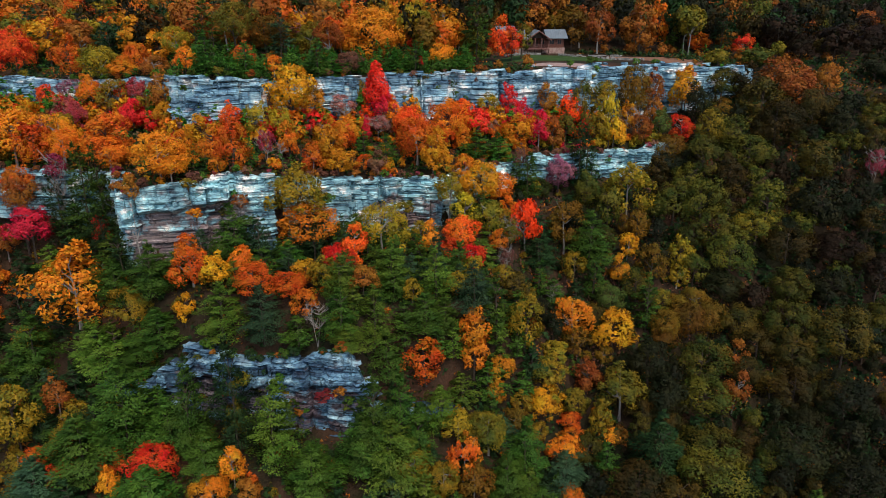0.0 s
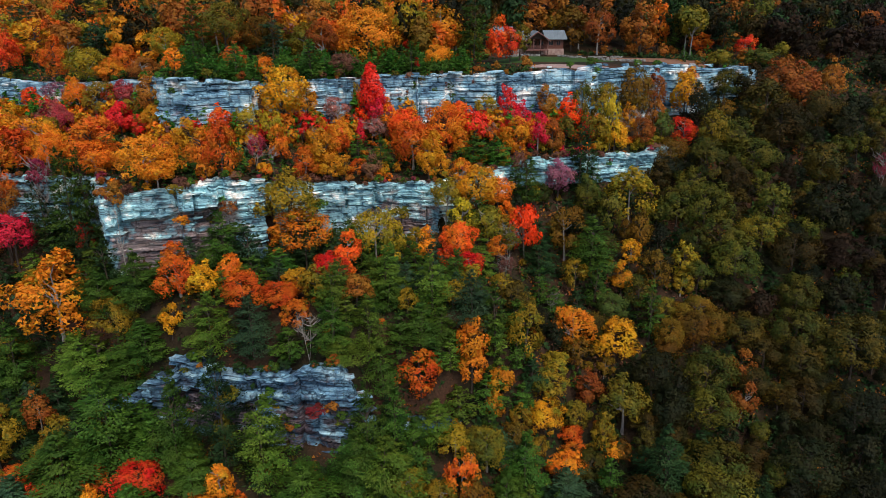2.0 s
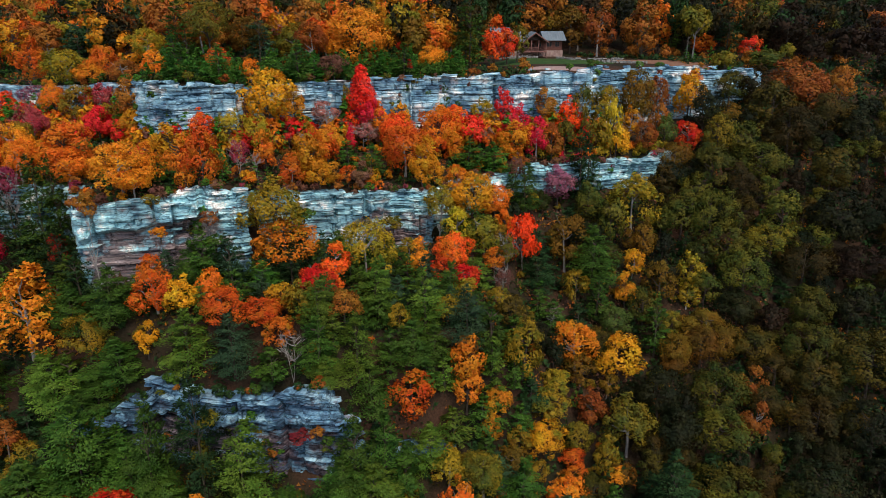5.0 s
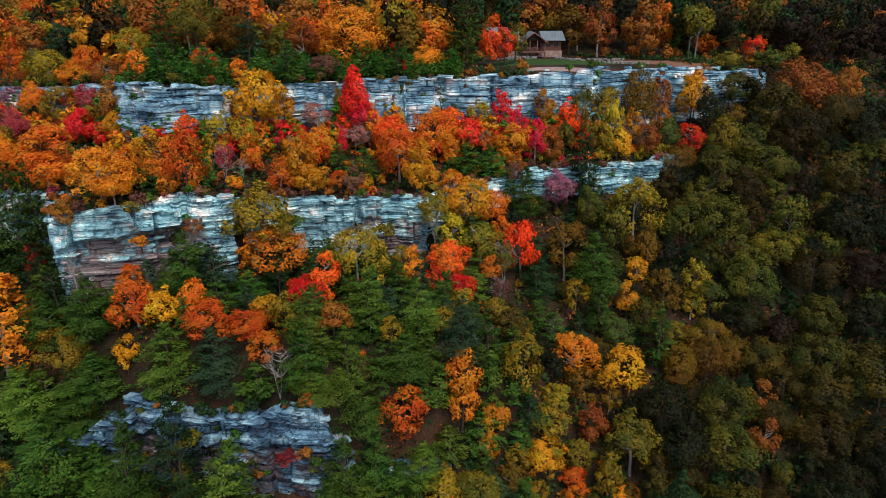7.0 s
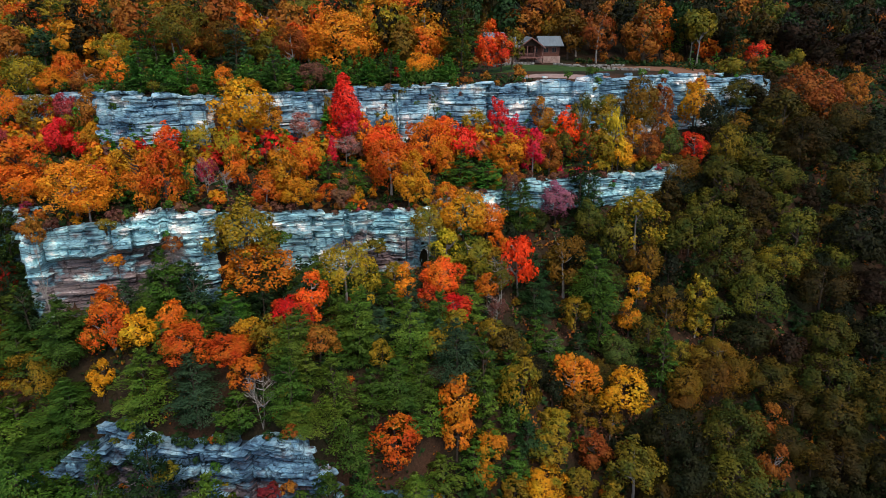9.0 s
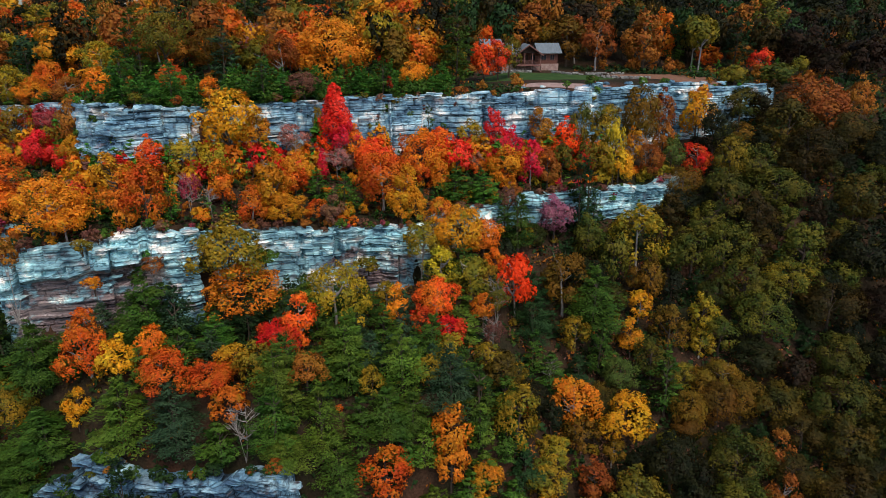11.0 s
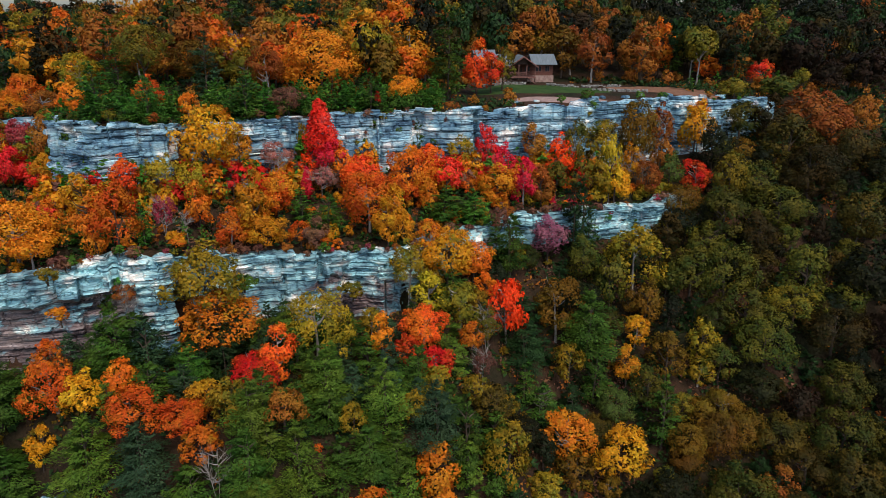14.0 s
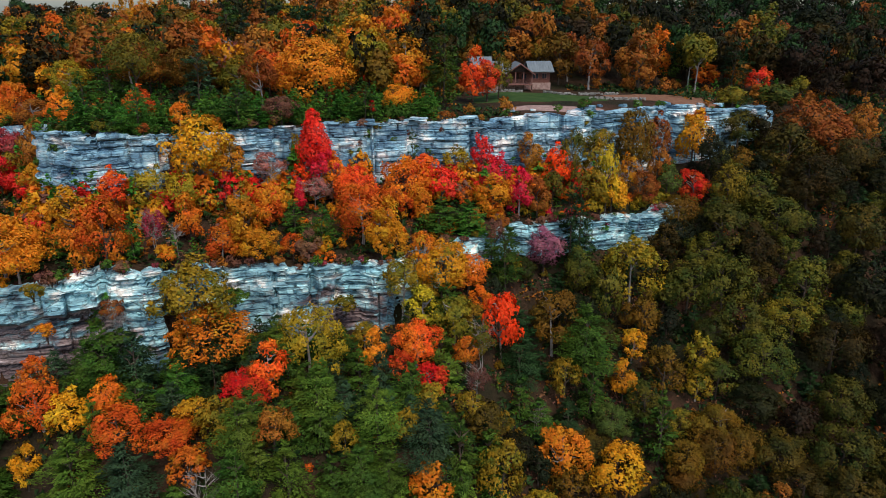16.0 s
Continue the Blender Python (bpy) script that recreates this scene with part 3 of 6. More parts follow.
def trunk_shape(seed, limbs, twigs=0, stems=1, spread=0.75, thick=0.03):
    """Trunk and limbs, 1 high, the limbs reaching to a radius of 1 (widths in the same measure as the crown's radius)."""
    rng = np.random.default_rng(seed)
    pieces = []
    for st in range(stems):
        lean = rng.normal(0, 0.05 + 0.22 * (stems > 1), 2)
        z = np.linspace(-0.05, 1, 7)
        path = np.stack([lean[0] * z + 0.04 * np.sin(z * 5 + seed), lean[1] * z + 0.04 * np.cos(z * 4 + st), z], -1)
        pieces.append(tube(path, thick * 2.2 * np.array([1.5, 1.0, 0.85, 0.7, 0.52, 0.34, 0.12]) / stems ** 0.4, 5))
        for k in range(limbs):
            h = rng.uniform(0.35, 0.88)
            ang, lg = rng.uniform(0, 6.283), spread * rng.uniform(0.5, 1.0)
            p0 = np.array([np.interp(h, z, path[:, 0]), np.interp(h, z, path[:, 1]), h])
            way = np.array([math.cos(ang) * lg, math.sin(ang) * lg, rng.uniform(0.06, 0.24) * (1.2 - h)])
            lp = [p0 + way * t + np.array([0, 0, 0.07 * t * t]) + rng.normal(0, 0.02, 3) * (t > 0) for t in (0, 0.35, 0.7, 1)]
            pieces.append(tube(lp, thick * np.array([1.0, 0.7, 0.45, 0.15]), 3))
            for _ in range(twigs):
                t = rng.uniform(0.3, 0.95)
                q0 = p0 + way * t
                tw = np.array([*(way[:2] * 0.35 + rng.normal(0, 0.2, 2)), rng.uniform(0.02, 0.2)])
                pieces.append(tube([q0, q0 + tw * 0.5 + rng.normal(0, 0.015, 3), q0 + tw], thick * np.array([0.45, 0.3, 0.1]), 3))
    return joined(pieces)


def shapes(name, made, material):
    return [mesh_of(name, m[0], m[1], material, False, *m[2:]) for m in made]


L0 = LEAF["orange"]
LARGE = shapes("crown_large", [round_crown(s, 36, 170, 0.038) for s in range(11, 17)], L0)
HUGE = shapes("crown_huge", [round_crown(s, 48, 180, 0.031) for s in range(3, 6)], L0)
TALL = shapes("crown_tall", [round_crown(s, 32, 110, 0.05, tall=1.4) for s in range(21, 26)], L0)
SLIM = shapes("crown_slim", [round_crown(s, 23, 72, 0.07, tall=1.4) for s in range(41, 46)], L0)
SMALL = shapes("crown_small", [round_crown(s, 21, 100, 0.057) for s in range(31, 37)], L0)
DISTANT = shapes("crown_distant", [round_crown(s, 17, 58, 0.085) for s in range(91, 96)], L0)
THIN = shapes("crown_thin", [round_crown(s, 20, 90, 0.055, gap=0.15) for s in range(51, 55)], L0)
CONE = shapes("crown_spire", [round_crown(s, 30, 130, 0.06, cone=1, tall=1.5) for s in range(61, 63)], L0)
NEEDLE = shapes("crown_pine", [pine_crown(s, 12, 10, 105, 0.05) for s in range(71, 77)], LEAF["pine"])
NEEDLE_SMALL = shapes("crown_pine_small", [pine_crown(s, 9, 8, 52, 0.086) for s in range(77, 81)], LEAF["pine"])
BUSH = shapes("foliage", [round_crown(s, 9, 34, 0.13) for s in range(81, 84)], L0)
TRUNK = shapes("trunk", [trunk_shape(s, 7) for s in range(101, 105)], BARK)
TWIGGY = shapes("trunk_twiggy", [trunk_shape(s, 10, 5, stems=2, spread=0.9, thick=0.014) for s in range(111, 115)], PALE_BARK)
PINE_TRUNK = shapes("trunk_pine", [trunk_shape(s, 6, spread=0.5) for s in range(121, 123)], BARK)
STEMS = shapes("stem", [trunk_shape(s, 2, 0, stems=2, spread=0.5, thick=0.03) for s in range(131, 133)], BARK)
pick = random.Random(77)

SAYS = {"crimson": "crimson", "red": "vivid red", "scarlet": "scarlet-orange", "orange": "orange", "amber": "amber-orange", "gold": "golden-yellow", "yellow": "yellow",
        "olive": "olive-green", "olivegold": "olive and gold", "golddark": "shade-darkened gold", "green": "green", "dark": "shade-darkened olive", "moss": "moss-green", "dullgold": "muted gold", "darkgreen": "dark green", "rust": "rust-brown", "rustdark": "shade-darkened rust-brown",
        "purple": "purple", "magenta": "magenta-red", "wine": "wine-red", "pink": "pale pink", "purplebrown": "purplish-brown", "white": "pale bare", "grey": "grey bare",
        "pine": "green", "pinebright": "fresh green", "pinedark": "dark green", "pinelime": "yellow-green", "pineblue": "blue-green"}


def bench(x, y):
    if y > line(x, UPPER_X, UPPER_Y):
        return "on the plateau"
    if y > line(x, MID_X, MID_Y):
        return "below the upper cliff"
    if y > line(x, LOW_X, LOW_Y):
        return "on the wooded slope"
    return "at the foot of the slope"


PLANTED = []


def stand(name, x, y, sink, label, category, group):
    base = new(name)
    PLANTED.append((x, y))
    base.location = (x, y, float(ground_height(x, y)) - sink)
    base.rotation_euler = (0, 0, pick.uniform(0, 6.283))
    base.empty_display_size = 0.5
    return tagged(base, label, category, group)


def hang(name, me, base, z, sx, sz, material=None, tilt=0.0):
    ob = new(name, me)
    ob.parent = base
    ob.location, ob.scale = (0, 0, z), (sx, sx, sz)
    ob.rotation_euler = (pick.uniform(-tilt, tilt), pick.uniform(-tilt, tilt), pick.uniform(0, 6.283))
    if material:
        ob.material_slots[0].link = "OBJECT"
        ob.material_slots[0].material = material
    return ob


def crown_for(wide, slim, far):
    if slim:
        return TALL if wide > 5.2 and not far else SLIM
    if wide > 8.5:
        return SMALL if far else HUGE
    if far:
        return DISTANT
    return LARGE if wide > 4.8 else SMALL


def broadleaf(kind, group, x, y, height, wide, deep, colour):
    b = stand(kind + "_tree", x, y, 0.1, SAYS[colour] + " autumn " + kind + " tree " + bench(x, y), "tree", group)
    hang("trunk", pick.choice(TRUNK), b, 0, min(wide / 2, 3.4), height * 0.86, PALE_BARK if pick.random() < 0.3 and colour not in ("dark", "moss", "golddark", "darkgreen", "rustdark") else BARK)
    low = min(height - 0.2, deep * 1.2)
    slim = low / wide > 1.2 and wide > 2.5
    crown = hang("crown", pick.choice(crown_for(wide, slim, y > 165)), b, height - low / 2, wide / 2 * 1.24, low / 2 * 1.12 / (1.4 if slim else 1), LEAF[colour], 0.1)
    crown.scale.x *= pick.uniform(0.88, 1.14)


def maple(*size):
    broadleaf("maple", "red and orange maples", *size)


def hickory(*size):
    broadleaf("hickory", "golden hickories", *size)


def oak(*size):
    broadleaf("oak", "brown and olive oaks", *size)


def beech(*size):
    broadleaf("beech", "dark green beeches", *size)


def pine(x, y, height, wide, deep, colour):
    b = stand("pine_tree", x, y, 0.1, SAYS[colour] + " pine with feathery boughs " + bench(x, y), "tree", "pines")
    hang("trunk", pick.choice(PINE_TRUNK), b, 0, min(wide / 2, 2.6), height * 0.95)
    hang("crown", pick.choice(NEEDLE if wide > 5 and y < 135 else NEEDLE_SMALL), b, height * 0.14, wide / 2 * 1.35, height * 0.86, LEAF[colour], 0.07).scale.x *= pick.uniform(0.78, 1.2)


def sparse(x, y, height, wide, deep, colour):
    b = stand("sparse_tree", x, y, 0.1, SAYS[colour] + " half-bare tree with pale twigs " + bench(x, y), "tree", "half-bare trees")
    hang("trunk", pick.choice(TWIGGY), b, 0, wide / 2, height)
    if colour not in ("white", "grey"):
        hang("crown", pick.choice(THIN), b, height - deep / 2, wide / 2, deep / 2, LEAF[colour])


def spire(x, y, height, wide, deep, colour):
    b = stand("spire_tree", x, y, 0.1, SAYS[colour] + " cone-shaped autumn maple " + bench(x, y), "tree", "cone-shaped maples")
    hang("trunk", pick.choice(TRUNK), b, 0, wide / 2, height * 0.8)
    hang("crown", pick.choice(CONE), b, height - deep / 2, wide / 2 * 1.15, deep / 2 / 1.45, LEAF[colour])


def shrub(x, y, height, wide, deep, colour, z=None):
    b = stand("shrub", x, y, 0.1, SAYS[colour] + " shrub growing on a rock ledge", "shrub", "shrubs")
    if z is not None:
        b.location.z = z
    hang("stem", pick.choice(STEMS), b, 0, wide / 2, height * 0.8)
    hang("foliage", pick.choice(BUSH), b, height - deep / 2, wide / 2, deep / 2, LEAF[colour])


# ---- the trees: place, height, crown width, crown depth, colour ----
hickory(9.3, 149.5, 8.2, 3.9, 5.4, "olivegold")
oak(30.2, 154.1, 12.4, 3.8, 8.6, "olive")
hickory(-59.9, 143.6, 8.9, 5.4, 6.0, "olivegold")
pine(-65.2, 247.9, 15.9, 9.9, 11.6, "pinedark")
beech(-47.8, 224.2, 14.6, 11.8, 10.3, "dark")
pine(-38.1, 227.2, 18.9, 11.9, 9.0, "pinedark")
pine(-24.8, 227.2, 21.2, 13.5, 9.0, "pinedark")
oak(-16.3, 231.2, 15.1, 10.7, 10.7, "olive")
pine(-9.0, 225.0, 16.4, 8.9, 13.4, "pinedark")
maple(-4.7, 151.9, 3.9, 1.1, 2.1, "scarlet")
pine(-44.2, 133.4, 8.2, 4.8, 4.8, "pinebright")
pine(-37.2, 134.5, 7.0, 5.6, 5.7, "pinebright")
pine(-25.0, 143.2, 7.5, 6.0, 6.6, "pine")
pine(-22.4, 144.8, 4.9, 3.9, 4.0, "pinebright")
pine(-5.9, 151.6, 6.7, 4.8, 4.8, "pine")
beech(96.5, 230.0, 19.3, 10.8, 13.9, "moss")
maple(133.7, 287.6, 7.9, 6.4, 5.2, "crimson")
beech(124.2, 252.7, 15.8, 15.5, 11.2, "dark")
oak(170.9, 309.0, 11.0, 12.9, 7.5, "rust")
beech(73.8, 223.4, 18.7, 10.5, 13.4, "dark")
oak(102.7, 188.9, 11.0, 7.5, 7.5, "rustdark")
spire(-13.5, 143.6, 14.0, 5.6, 8.0, "crimson")
spire(-15.2, 138.1, 5.9, 2.1, 4.4, "crimson")
spire(-16.8, 143.7, 8.5, 1.6, 5.5, "olive")
sparse(12.1, 117.2, 8.0, 4.7, 5.6, "olive")
sparse(-33.5, 110.3, 11.8, 3.4, 2.7, "rust")
maple(-31.8, 102.8, 6.5, 4.1, 4.1, "orange")
oak(12.1, 106.6, 7.0, 4.5, 4.5, "golddark")
pine(28.0, 119.3, 8.3, 4.9, 5.7, "pine")
oak(45.8, 145.3, 8.8, 4.9, 5.8, "golddark")
oak(-56.5, 141.5, 11.9, 4.7, 7.5, "rust")
hickory(-76.7, 122.9, 11.5, 9.2, 11.2, "amber")
maple(-73.2, 122.5, 9.2, 7.0, 9.0, "orange")
maple(-85.4, 151.8, 7.1, 3.9, 3.9, "scarlet")
hickory(-123.3, 212.1, 14.4, 13.4, 10.1, "amber")
maple(-95.2, 159.9, 11.1, 7.7, 7.7, "scarlet")
hickory(-95.1, 174.3, 12.8, 8.4, 8.9, "gold")
maple(-67.2, 121.8, 7.5, 5.0, 5.0, "orange")
sparse(-65.8, 115.8, 17.5, 4.8, 5.8, "magenta")
maple(-73.8, 116.8, 15.5, 4.9, 3.9, "orange")
pine(-60.4, 113.7, 17.9, 7.6, 8.6, "pine")
hickory(5.1, 98.9, 9.7, 4.7, 6.5, "amber")
maple(18.9, 90.5, 6.0, 4.5, 3.7, "orange")
pine(-30.8, 87.8, 19.5, 7.2, 3.2, "pinedark")
pine(12.3, 87.6, 9.9, 5.9, 6.8, "pine")
pine(32.8, 87.8, 12.5, 7.6, 6.8, "pinedark")
beech(54.3, 88.5, 11.2, 10.2, 7.7, "dark")
beech(65.9, 98.3, 10.8, 9.2, 7.4, "dark")
beech(59.4, 83.2, 9.7, 9.0, 6.5, "dark")
beech(36.4, 98.3, 10.8, 7.4, 7.4, "dark")
oak(70.0, 108.0, 11.4, 9.8, 7.8, "golddark")
beech(34.9, 103.7, 9.9, 6.7, 6.7, "dark")
oak(28.5, 83.6, 8.7, 8.2, 5.8, "golddark")
oak(81.0, 119.4, 12.1, 6.3, 8.4, "rustdark")
sparse(92.6, 146.0, 10.1, 4.8, 7.3, "magenta")
beech(57.9, 160.3, 12.2, 6.3, 8.4, "dark")
pine(-21.7, 93.9, 5.6, 4.5, 3.9, "pine")
sparse(19.6, 114.9, 4.9, 3.1, 3.1, "grey")
pine(20.4, 219.0, 12.7, 5.8, 10.2, "pinedark")
beech(77.4, 211.8, 12.3, 7.1, 8.5, "dark")
oak(90.3, 195.5, 14.6, 9.0, 10.3, "rustdark")
pine(-66.1, 115.4, 15.2, 5.8, 5.8, "pinedark")
oak(-73.6, 116.3, 14.6, 5.9, 5.9, "rust")
pine(-58.5, 114.7, 17.0, 4.8, 3.8, "pine")
oak(-49.2, 105.9, 18.1, 2.7, 3.6, "rust")
maple(-83.7, 108.1, 5.4, 3.5, 3.5, "orange")
hickory(-127.7, 185.1, 11.0, 7.7, 8.0, "amber")
beech(111.8, 169.2, 7.2, 4.1, 5.0, "dark")
beech(85.3, 101.0, 6.8, 4.8, 4.6, "dark")
maple(-81.8, 127.4, 8.1, 4.3, 5.6, "orange")
oak(152.9, 210.0, 8.1, 5.6, 5.7, "golddark")
beech(50.3, 85.0, 6.7, 4.7, 4.6, "dark")
hickory(-106.3, 151.0, 9.1, 5.5, 6.5, "gold")
beech(75.6, 231.8, 11.7, 7.6, 8.6, "dark")
hickory(-137.9, 187.8, 6.3, 4.4, 4.3, "gold")
beech(168.5, 232.7, 8.1, 4.4, 5.7, "dark")
beech(74.3, 106.2, 5.4, 3.0, 3.5, "dark")
oak(-89.9, 108.4, 8.6, 6.0, 6.1, "rust")
hickory(-72.9, 132.8, 6.7, 5.0, 4.6, "olivegold")
beech(81.0, 92.2, 7.2, 3.9, 5.0, "dark")
beech(111.2, 183.5, 8.1, 6.1, 5.7, "dark")
hickory(-132.4, 178.1, 10.8, 6.6, 7.8, "amber")
oak(124.4, 175.1, 7.3, 5.3, 5.1, "rustdark")
pine(-123.2, 171.2, 8.5, 4.2, 6.8, "pine")
pine(-54.5, 67.7, 9.8, 5.2, 7.8, "pine")
maple(-85.4, 113.0, 6.8, 3.6, 4.7, "orange")
oak(119.9, 212.9, 9.6, 5.6, 6.9, "rustdark")
maple(-77.2, 107.4, 6.5, 4.4, 4.4, "orange")
oak(118.1, 200.6, 10.3, 7.3, 7.5, "rustdark")
beech(78.5, 227.4, 11.0, 6.6, 8.0, "dark")
pine(38.3, 76.7, 9.2, 4.8, 7.4, "pine")
oak(131.9, 195.7, 6.5, 4.7, 4.4, "rustdark")
maple(-46.1, 72.4, 5.1, 3.3, 3.2, "scarlet")
hickory(1.6, 67.7, 6.5, 4.9, 4.4, "amber")
oak(106.2, 133.4, 10.0, 5.6, 7.2, "golddark")
beech(142.7, 211.8, 9.0, 5.4, 6.4, "dark")
beech(83.0, 129.2, 6.8, 3.7, 4.6, "dark")
oak(-79.3, 104.0, 8.2, 4.8, 5.7, "rust")
hickory(-30.4, 129.7, 6.9, 4.7, 4.7, "yellow")
beech(124.2, 168.3, 6.1, 3.6, 4.1, "darkgreen")
hickory(-79.8, 135.0, 6.7, 3.6, 4.6, "amber")
maple(-75.9, 132.8, 5.7, 3.6, 3.7, "purple")
hickory(-116.2, 144.8, 7.9, 6.1, 5.5, "gold")
oak(105.3, 148.9, 8.9, 5.3, 6.3, "golddark")
hickory(-149.2, 225.4, 7.8, 5.5, 5.5, "amber")
beech(58.9, 96.4, 7.5, 5.7, 5.2, "dark")
hickory(-136.9, 212.7, 11.3, 7.6, 8.2, "amber")
oak(-78.1, 132.5, 5.5, 3.9, 3.6, "rust")
hickory(-126.6, 173.5, 6.9, 3.8, 4.7, "gold")
beech(172.0, 230.3, 6.5, 4.6, 4.4, "moss")
maple(-89.7, 126.9, 6.8, 5.0, 4.7, "orange")
hickory(-132.0, 182.2, 7.1, 5.4, 4.9, "gold")
oak(117.2, 153.6, 7.9, 5.2, 5.5, "rustdark")
oak(-65.8, 69.0, 7.3, 4.2, 5.0, "rust")
pine(36.9, 114.4, 10.6, 4.8, 8.5, "pine")
maple(-81.2, 131.7, 4.5, 3.0, 2.8, "orange")
beech(38.1, 118.2, 5.2, 3.5, 3.4, "moss")
oak(-77.1, 115.6, 6.3, 3.8, 4.2, "rust")
maple(-76.8, 110.0, 8.3, 5.4, 5.8, "orange")
oak(78.8, 98.9, 5.5, 3.1, 3.6, "rustdark")
beech(48.0, 123.4, 7.4, 4.6, 5.2, "moss")
pine(-90.5, 104.4, 10.9, 6.1, 8.7, "pinedark")
hickory(-102.3, 132.9, 5.2, 3.2, 3.4, "amber")
hickory(38.6, 131.5, 9.0, 4.9, 6.4, "dullgold")
pine(-2.6, 68.8, 6.2, 3.3, 4.9, "pinedark")
maple(-81.1, 114.4, 6.3, 4.0, 4.2, "orange")
beech(59.9, 74.1, 6.3, 3.9, 4.2, "dark")
maple(-112.9, 154.9, 5.6, 3.7, 3.7, "scarlet")
maple(-85.5, 131.7, 6.0, 3.4, 4.0, "orange")
beech(63.0, 86.2, 8.6, 5.0, 6.1, "dark")
pine(-80.8, 91.3, 8.5, 4.9, 6.8, "pinedark")
oak(74.6, 100.9, 6.0, 3.4, 4.0, "golddark")
beech(168.1, 225.7, 6.4, 3.8, 4.3, "dark")
oak(131.9, 208.4, 7.6, 4.5, 5.3, "rustdark")
maple(-118.3, 170.9, 10.2, 6.8, 7.4, "scarlet")
oak(148.8, 195.3, 5.6, 3.3, 3.7, "rustdark")
beech(70.3, 90.6, 6.0, 3.7, 4.0, "dark")
oak(136.3, 219.7, 6.8, 4.3, 4.7, "rustdark")
oak(145.4, 190.8, 5.4, 3.3, 3.5, "rustdark")
maple(-85.9, 115.7, 6.4, 3.4, 4.3, "orange")
pine(-10.6, 74.5, 11.7, 5.7, 9.4, "pinedark")
maple(-73.9, 126.9, 6.8, 4.5, 4.6, "orange")
oak(-21.3, 72.6, 6.4, 4.1, 4.3, "olive")
oak(116.8, 209.2, 10.4, 6.0, 7.5, "golddark")
pine(-48.8, 69.0, 9.8, 5.8, 7.8, "pine")
oak(122.3, 211.1, 6.8, 4.5, 4.7, "golddark")
beech(55.0, 79.2, 5.0, 3.6, 3.2, "dark")
hickory(50.8, 68.7, 10.0, 6.0, 7.2, "olivegold")
beech(106.0, 234.3, 10.1, 7.6, 7.3, "dark")
pine(-31.9, 71.3, 9.1, 4.3, 7.3, "pine")
pine(-127.3, 196.0, 11.7, 6.6, 9.3, "pine")
maple(-118.3, 152.2, 6.9, 4.6, 4.7, "scarlet")
maple(-49.9, 72.5, 7.0, 5.4, 4.8, "orange")
beech(149.2, 233.5, 10.7, 6.4, 7.7, "dark")
beech(75.0, 146.2, 6.2, 3.2, 4.1, "dark")
oak(123.5, 213.8, 6.9, 3.8, 4.8, "rustdark")
maple(-128.7, 178.1, 7.3, 4.1, 5.0, "scarlet")
beech(107.0, 145.3, 8.2, 5.7, 5.8, "dark")
beech(103.5, 219.3, 7.4, 4.9, 5.1, "moss")
oak(163.5, 215.9, 8.0, 4.7, 5.6, "rustdark")
oak(71.8, 102.0, 5.1, 3.4, 3.3, "rustdark")
hickory(-75.9, 87.0, 8.7, 6.1, 6.1, "olivegold")
beech(70.2, 93.8, 8.1, 4.7, 5.7, "darkgreen")
hickory(-120.8, 202.0, 6.3, 4.5, 4.2, "amber")
beech(126.6, 161.7, 10.3, 5.8, 7.5, "dark")
pine(-14.0, 76.4, 9.6, 5.6, 7.7, "pinedark")
pine(-132.2, 190.7, 9.2, 5.1, 7.4, "pine")
hickory(-158.7, 225.7, 9.2, 5.2, 6.6, "amber")
oak(56.8, 72.4, 7.4, 5.2, 5.1, "rustdark")
beech(124.5, 189.4, 9.9, 5.5, 7.1, "dark")
pine(46.6, 72.6, 10.6, 4.9, 8.5, "pine")
beech(33.5, 230.5, 12.8, 7.7, 9.4, "dark")
pine(-13.3, 67.5, 9.0, 4.2, 7.2, "pinelime")
oak(153.2, 206.8, 7.1, 4.2, 4.8, "rustdark")
beech(126.2, 225.7, 8.9, 6.7, 6.3, "dark")
beech(64.7, 75.3, 7.3, 4.3, 5.1, "dark")
hickory(-132.2, 200.3, 9.4, 7.0, 6.7, "amber")
pine(-84.0, 123.8, 8.2, 3.6, 6.5, "pine")
oak(109.3, 208.6, 8.6, 5.9, 6.0, "rustdark")
maple(-73.1, 130.4, 5.9, 3.7, 3.9, "orange")
oak(57.2, 69.3, 7.3, 4.2, 5.0, "rustdark")
pine(5.8, 77.0, 5.9, 3.2, 4.7, "pinedark")
hickory(-129.5, 219.5, 8.1, 5.5, 5.7, "amber")
pine(-68.0, 69.7, 6.7, 3.1, 5.4, "pine")
pine(-114.9, 187.5, 9.5, 5.2, 7.6, "pine")
beech(87.4, 140.2, 8.8, 5.0, 6.2, "dark")
pine(-54.4, 71.1, 7.1, 3.3, 5.7, "pine")
oak(74.5, 79.5, 6.2, 3.5, 4.1, "golddark")
maple(-107.8, 169.0, 12.6, 7.5, 9.3, "scarlet")
oak(86.9, 146.2, 4.8, 3.4, 3.1, "rustdark")
pine(78.5, 107.1, 7.7, 3.7, 6.1, "pinedark")
hickory(-130.0, 203.0, 7.3, 4.2, 5.0, "amber")
hickory(-78.3, 140.3, 4.8, 3.3, 3.1, "olivegold")
pine(-75.8, 104.4, 9.6, 4.8, 7.7, "pinedark")
pine(52.0, 79.0, 8.6, 5.0, 6.9, "pine")
maple(-88.4, 134.2, 8.8, 5.4, 6.3, "orange")
beech(101.3, 142.9, 6.7, 4.6, 4.6, "dark")
hickory(36.7, 133.1, 5.2, 3.3, 3.4, "dullgold")
oak(102.0, 216.5, 9.6, 6.1, 6.9, "rustdark")
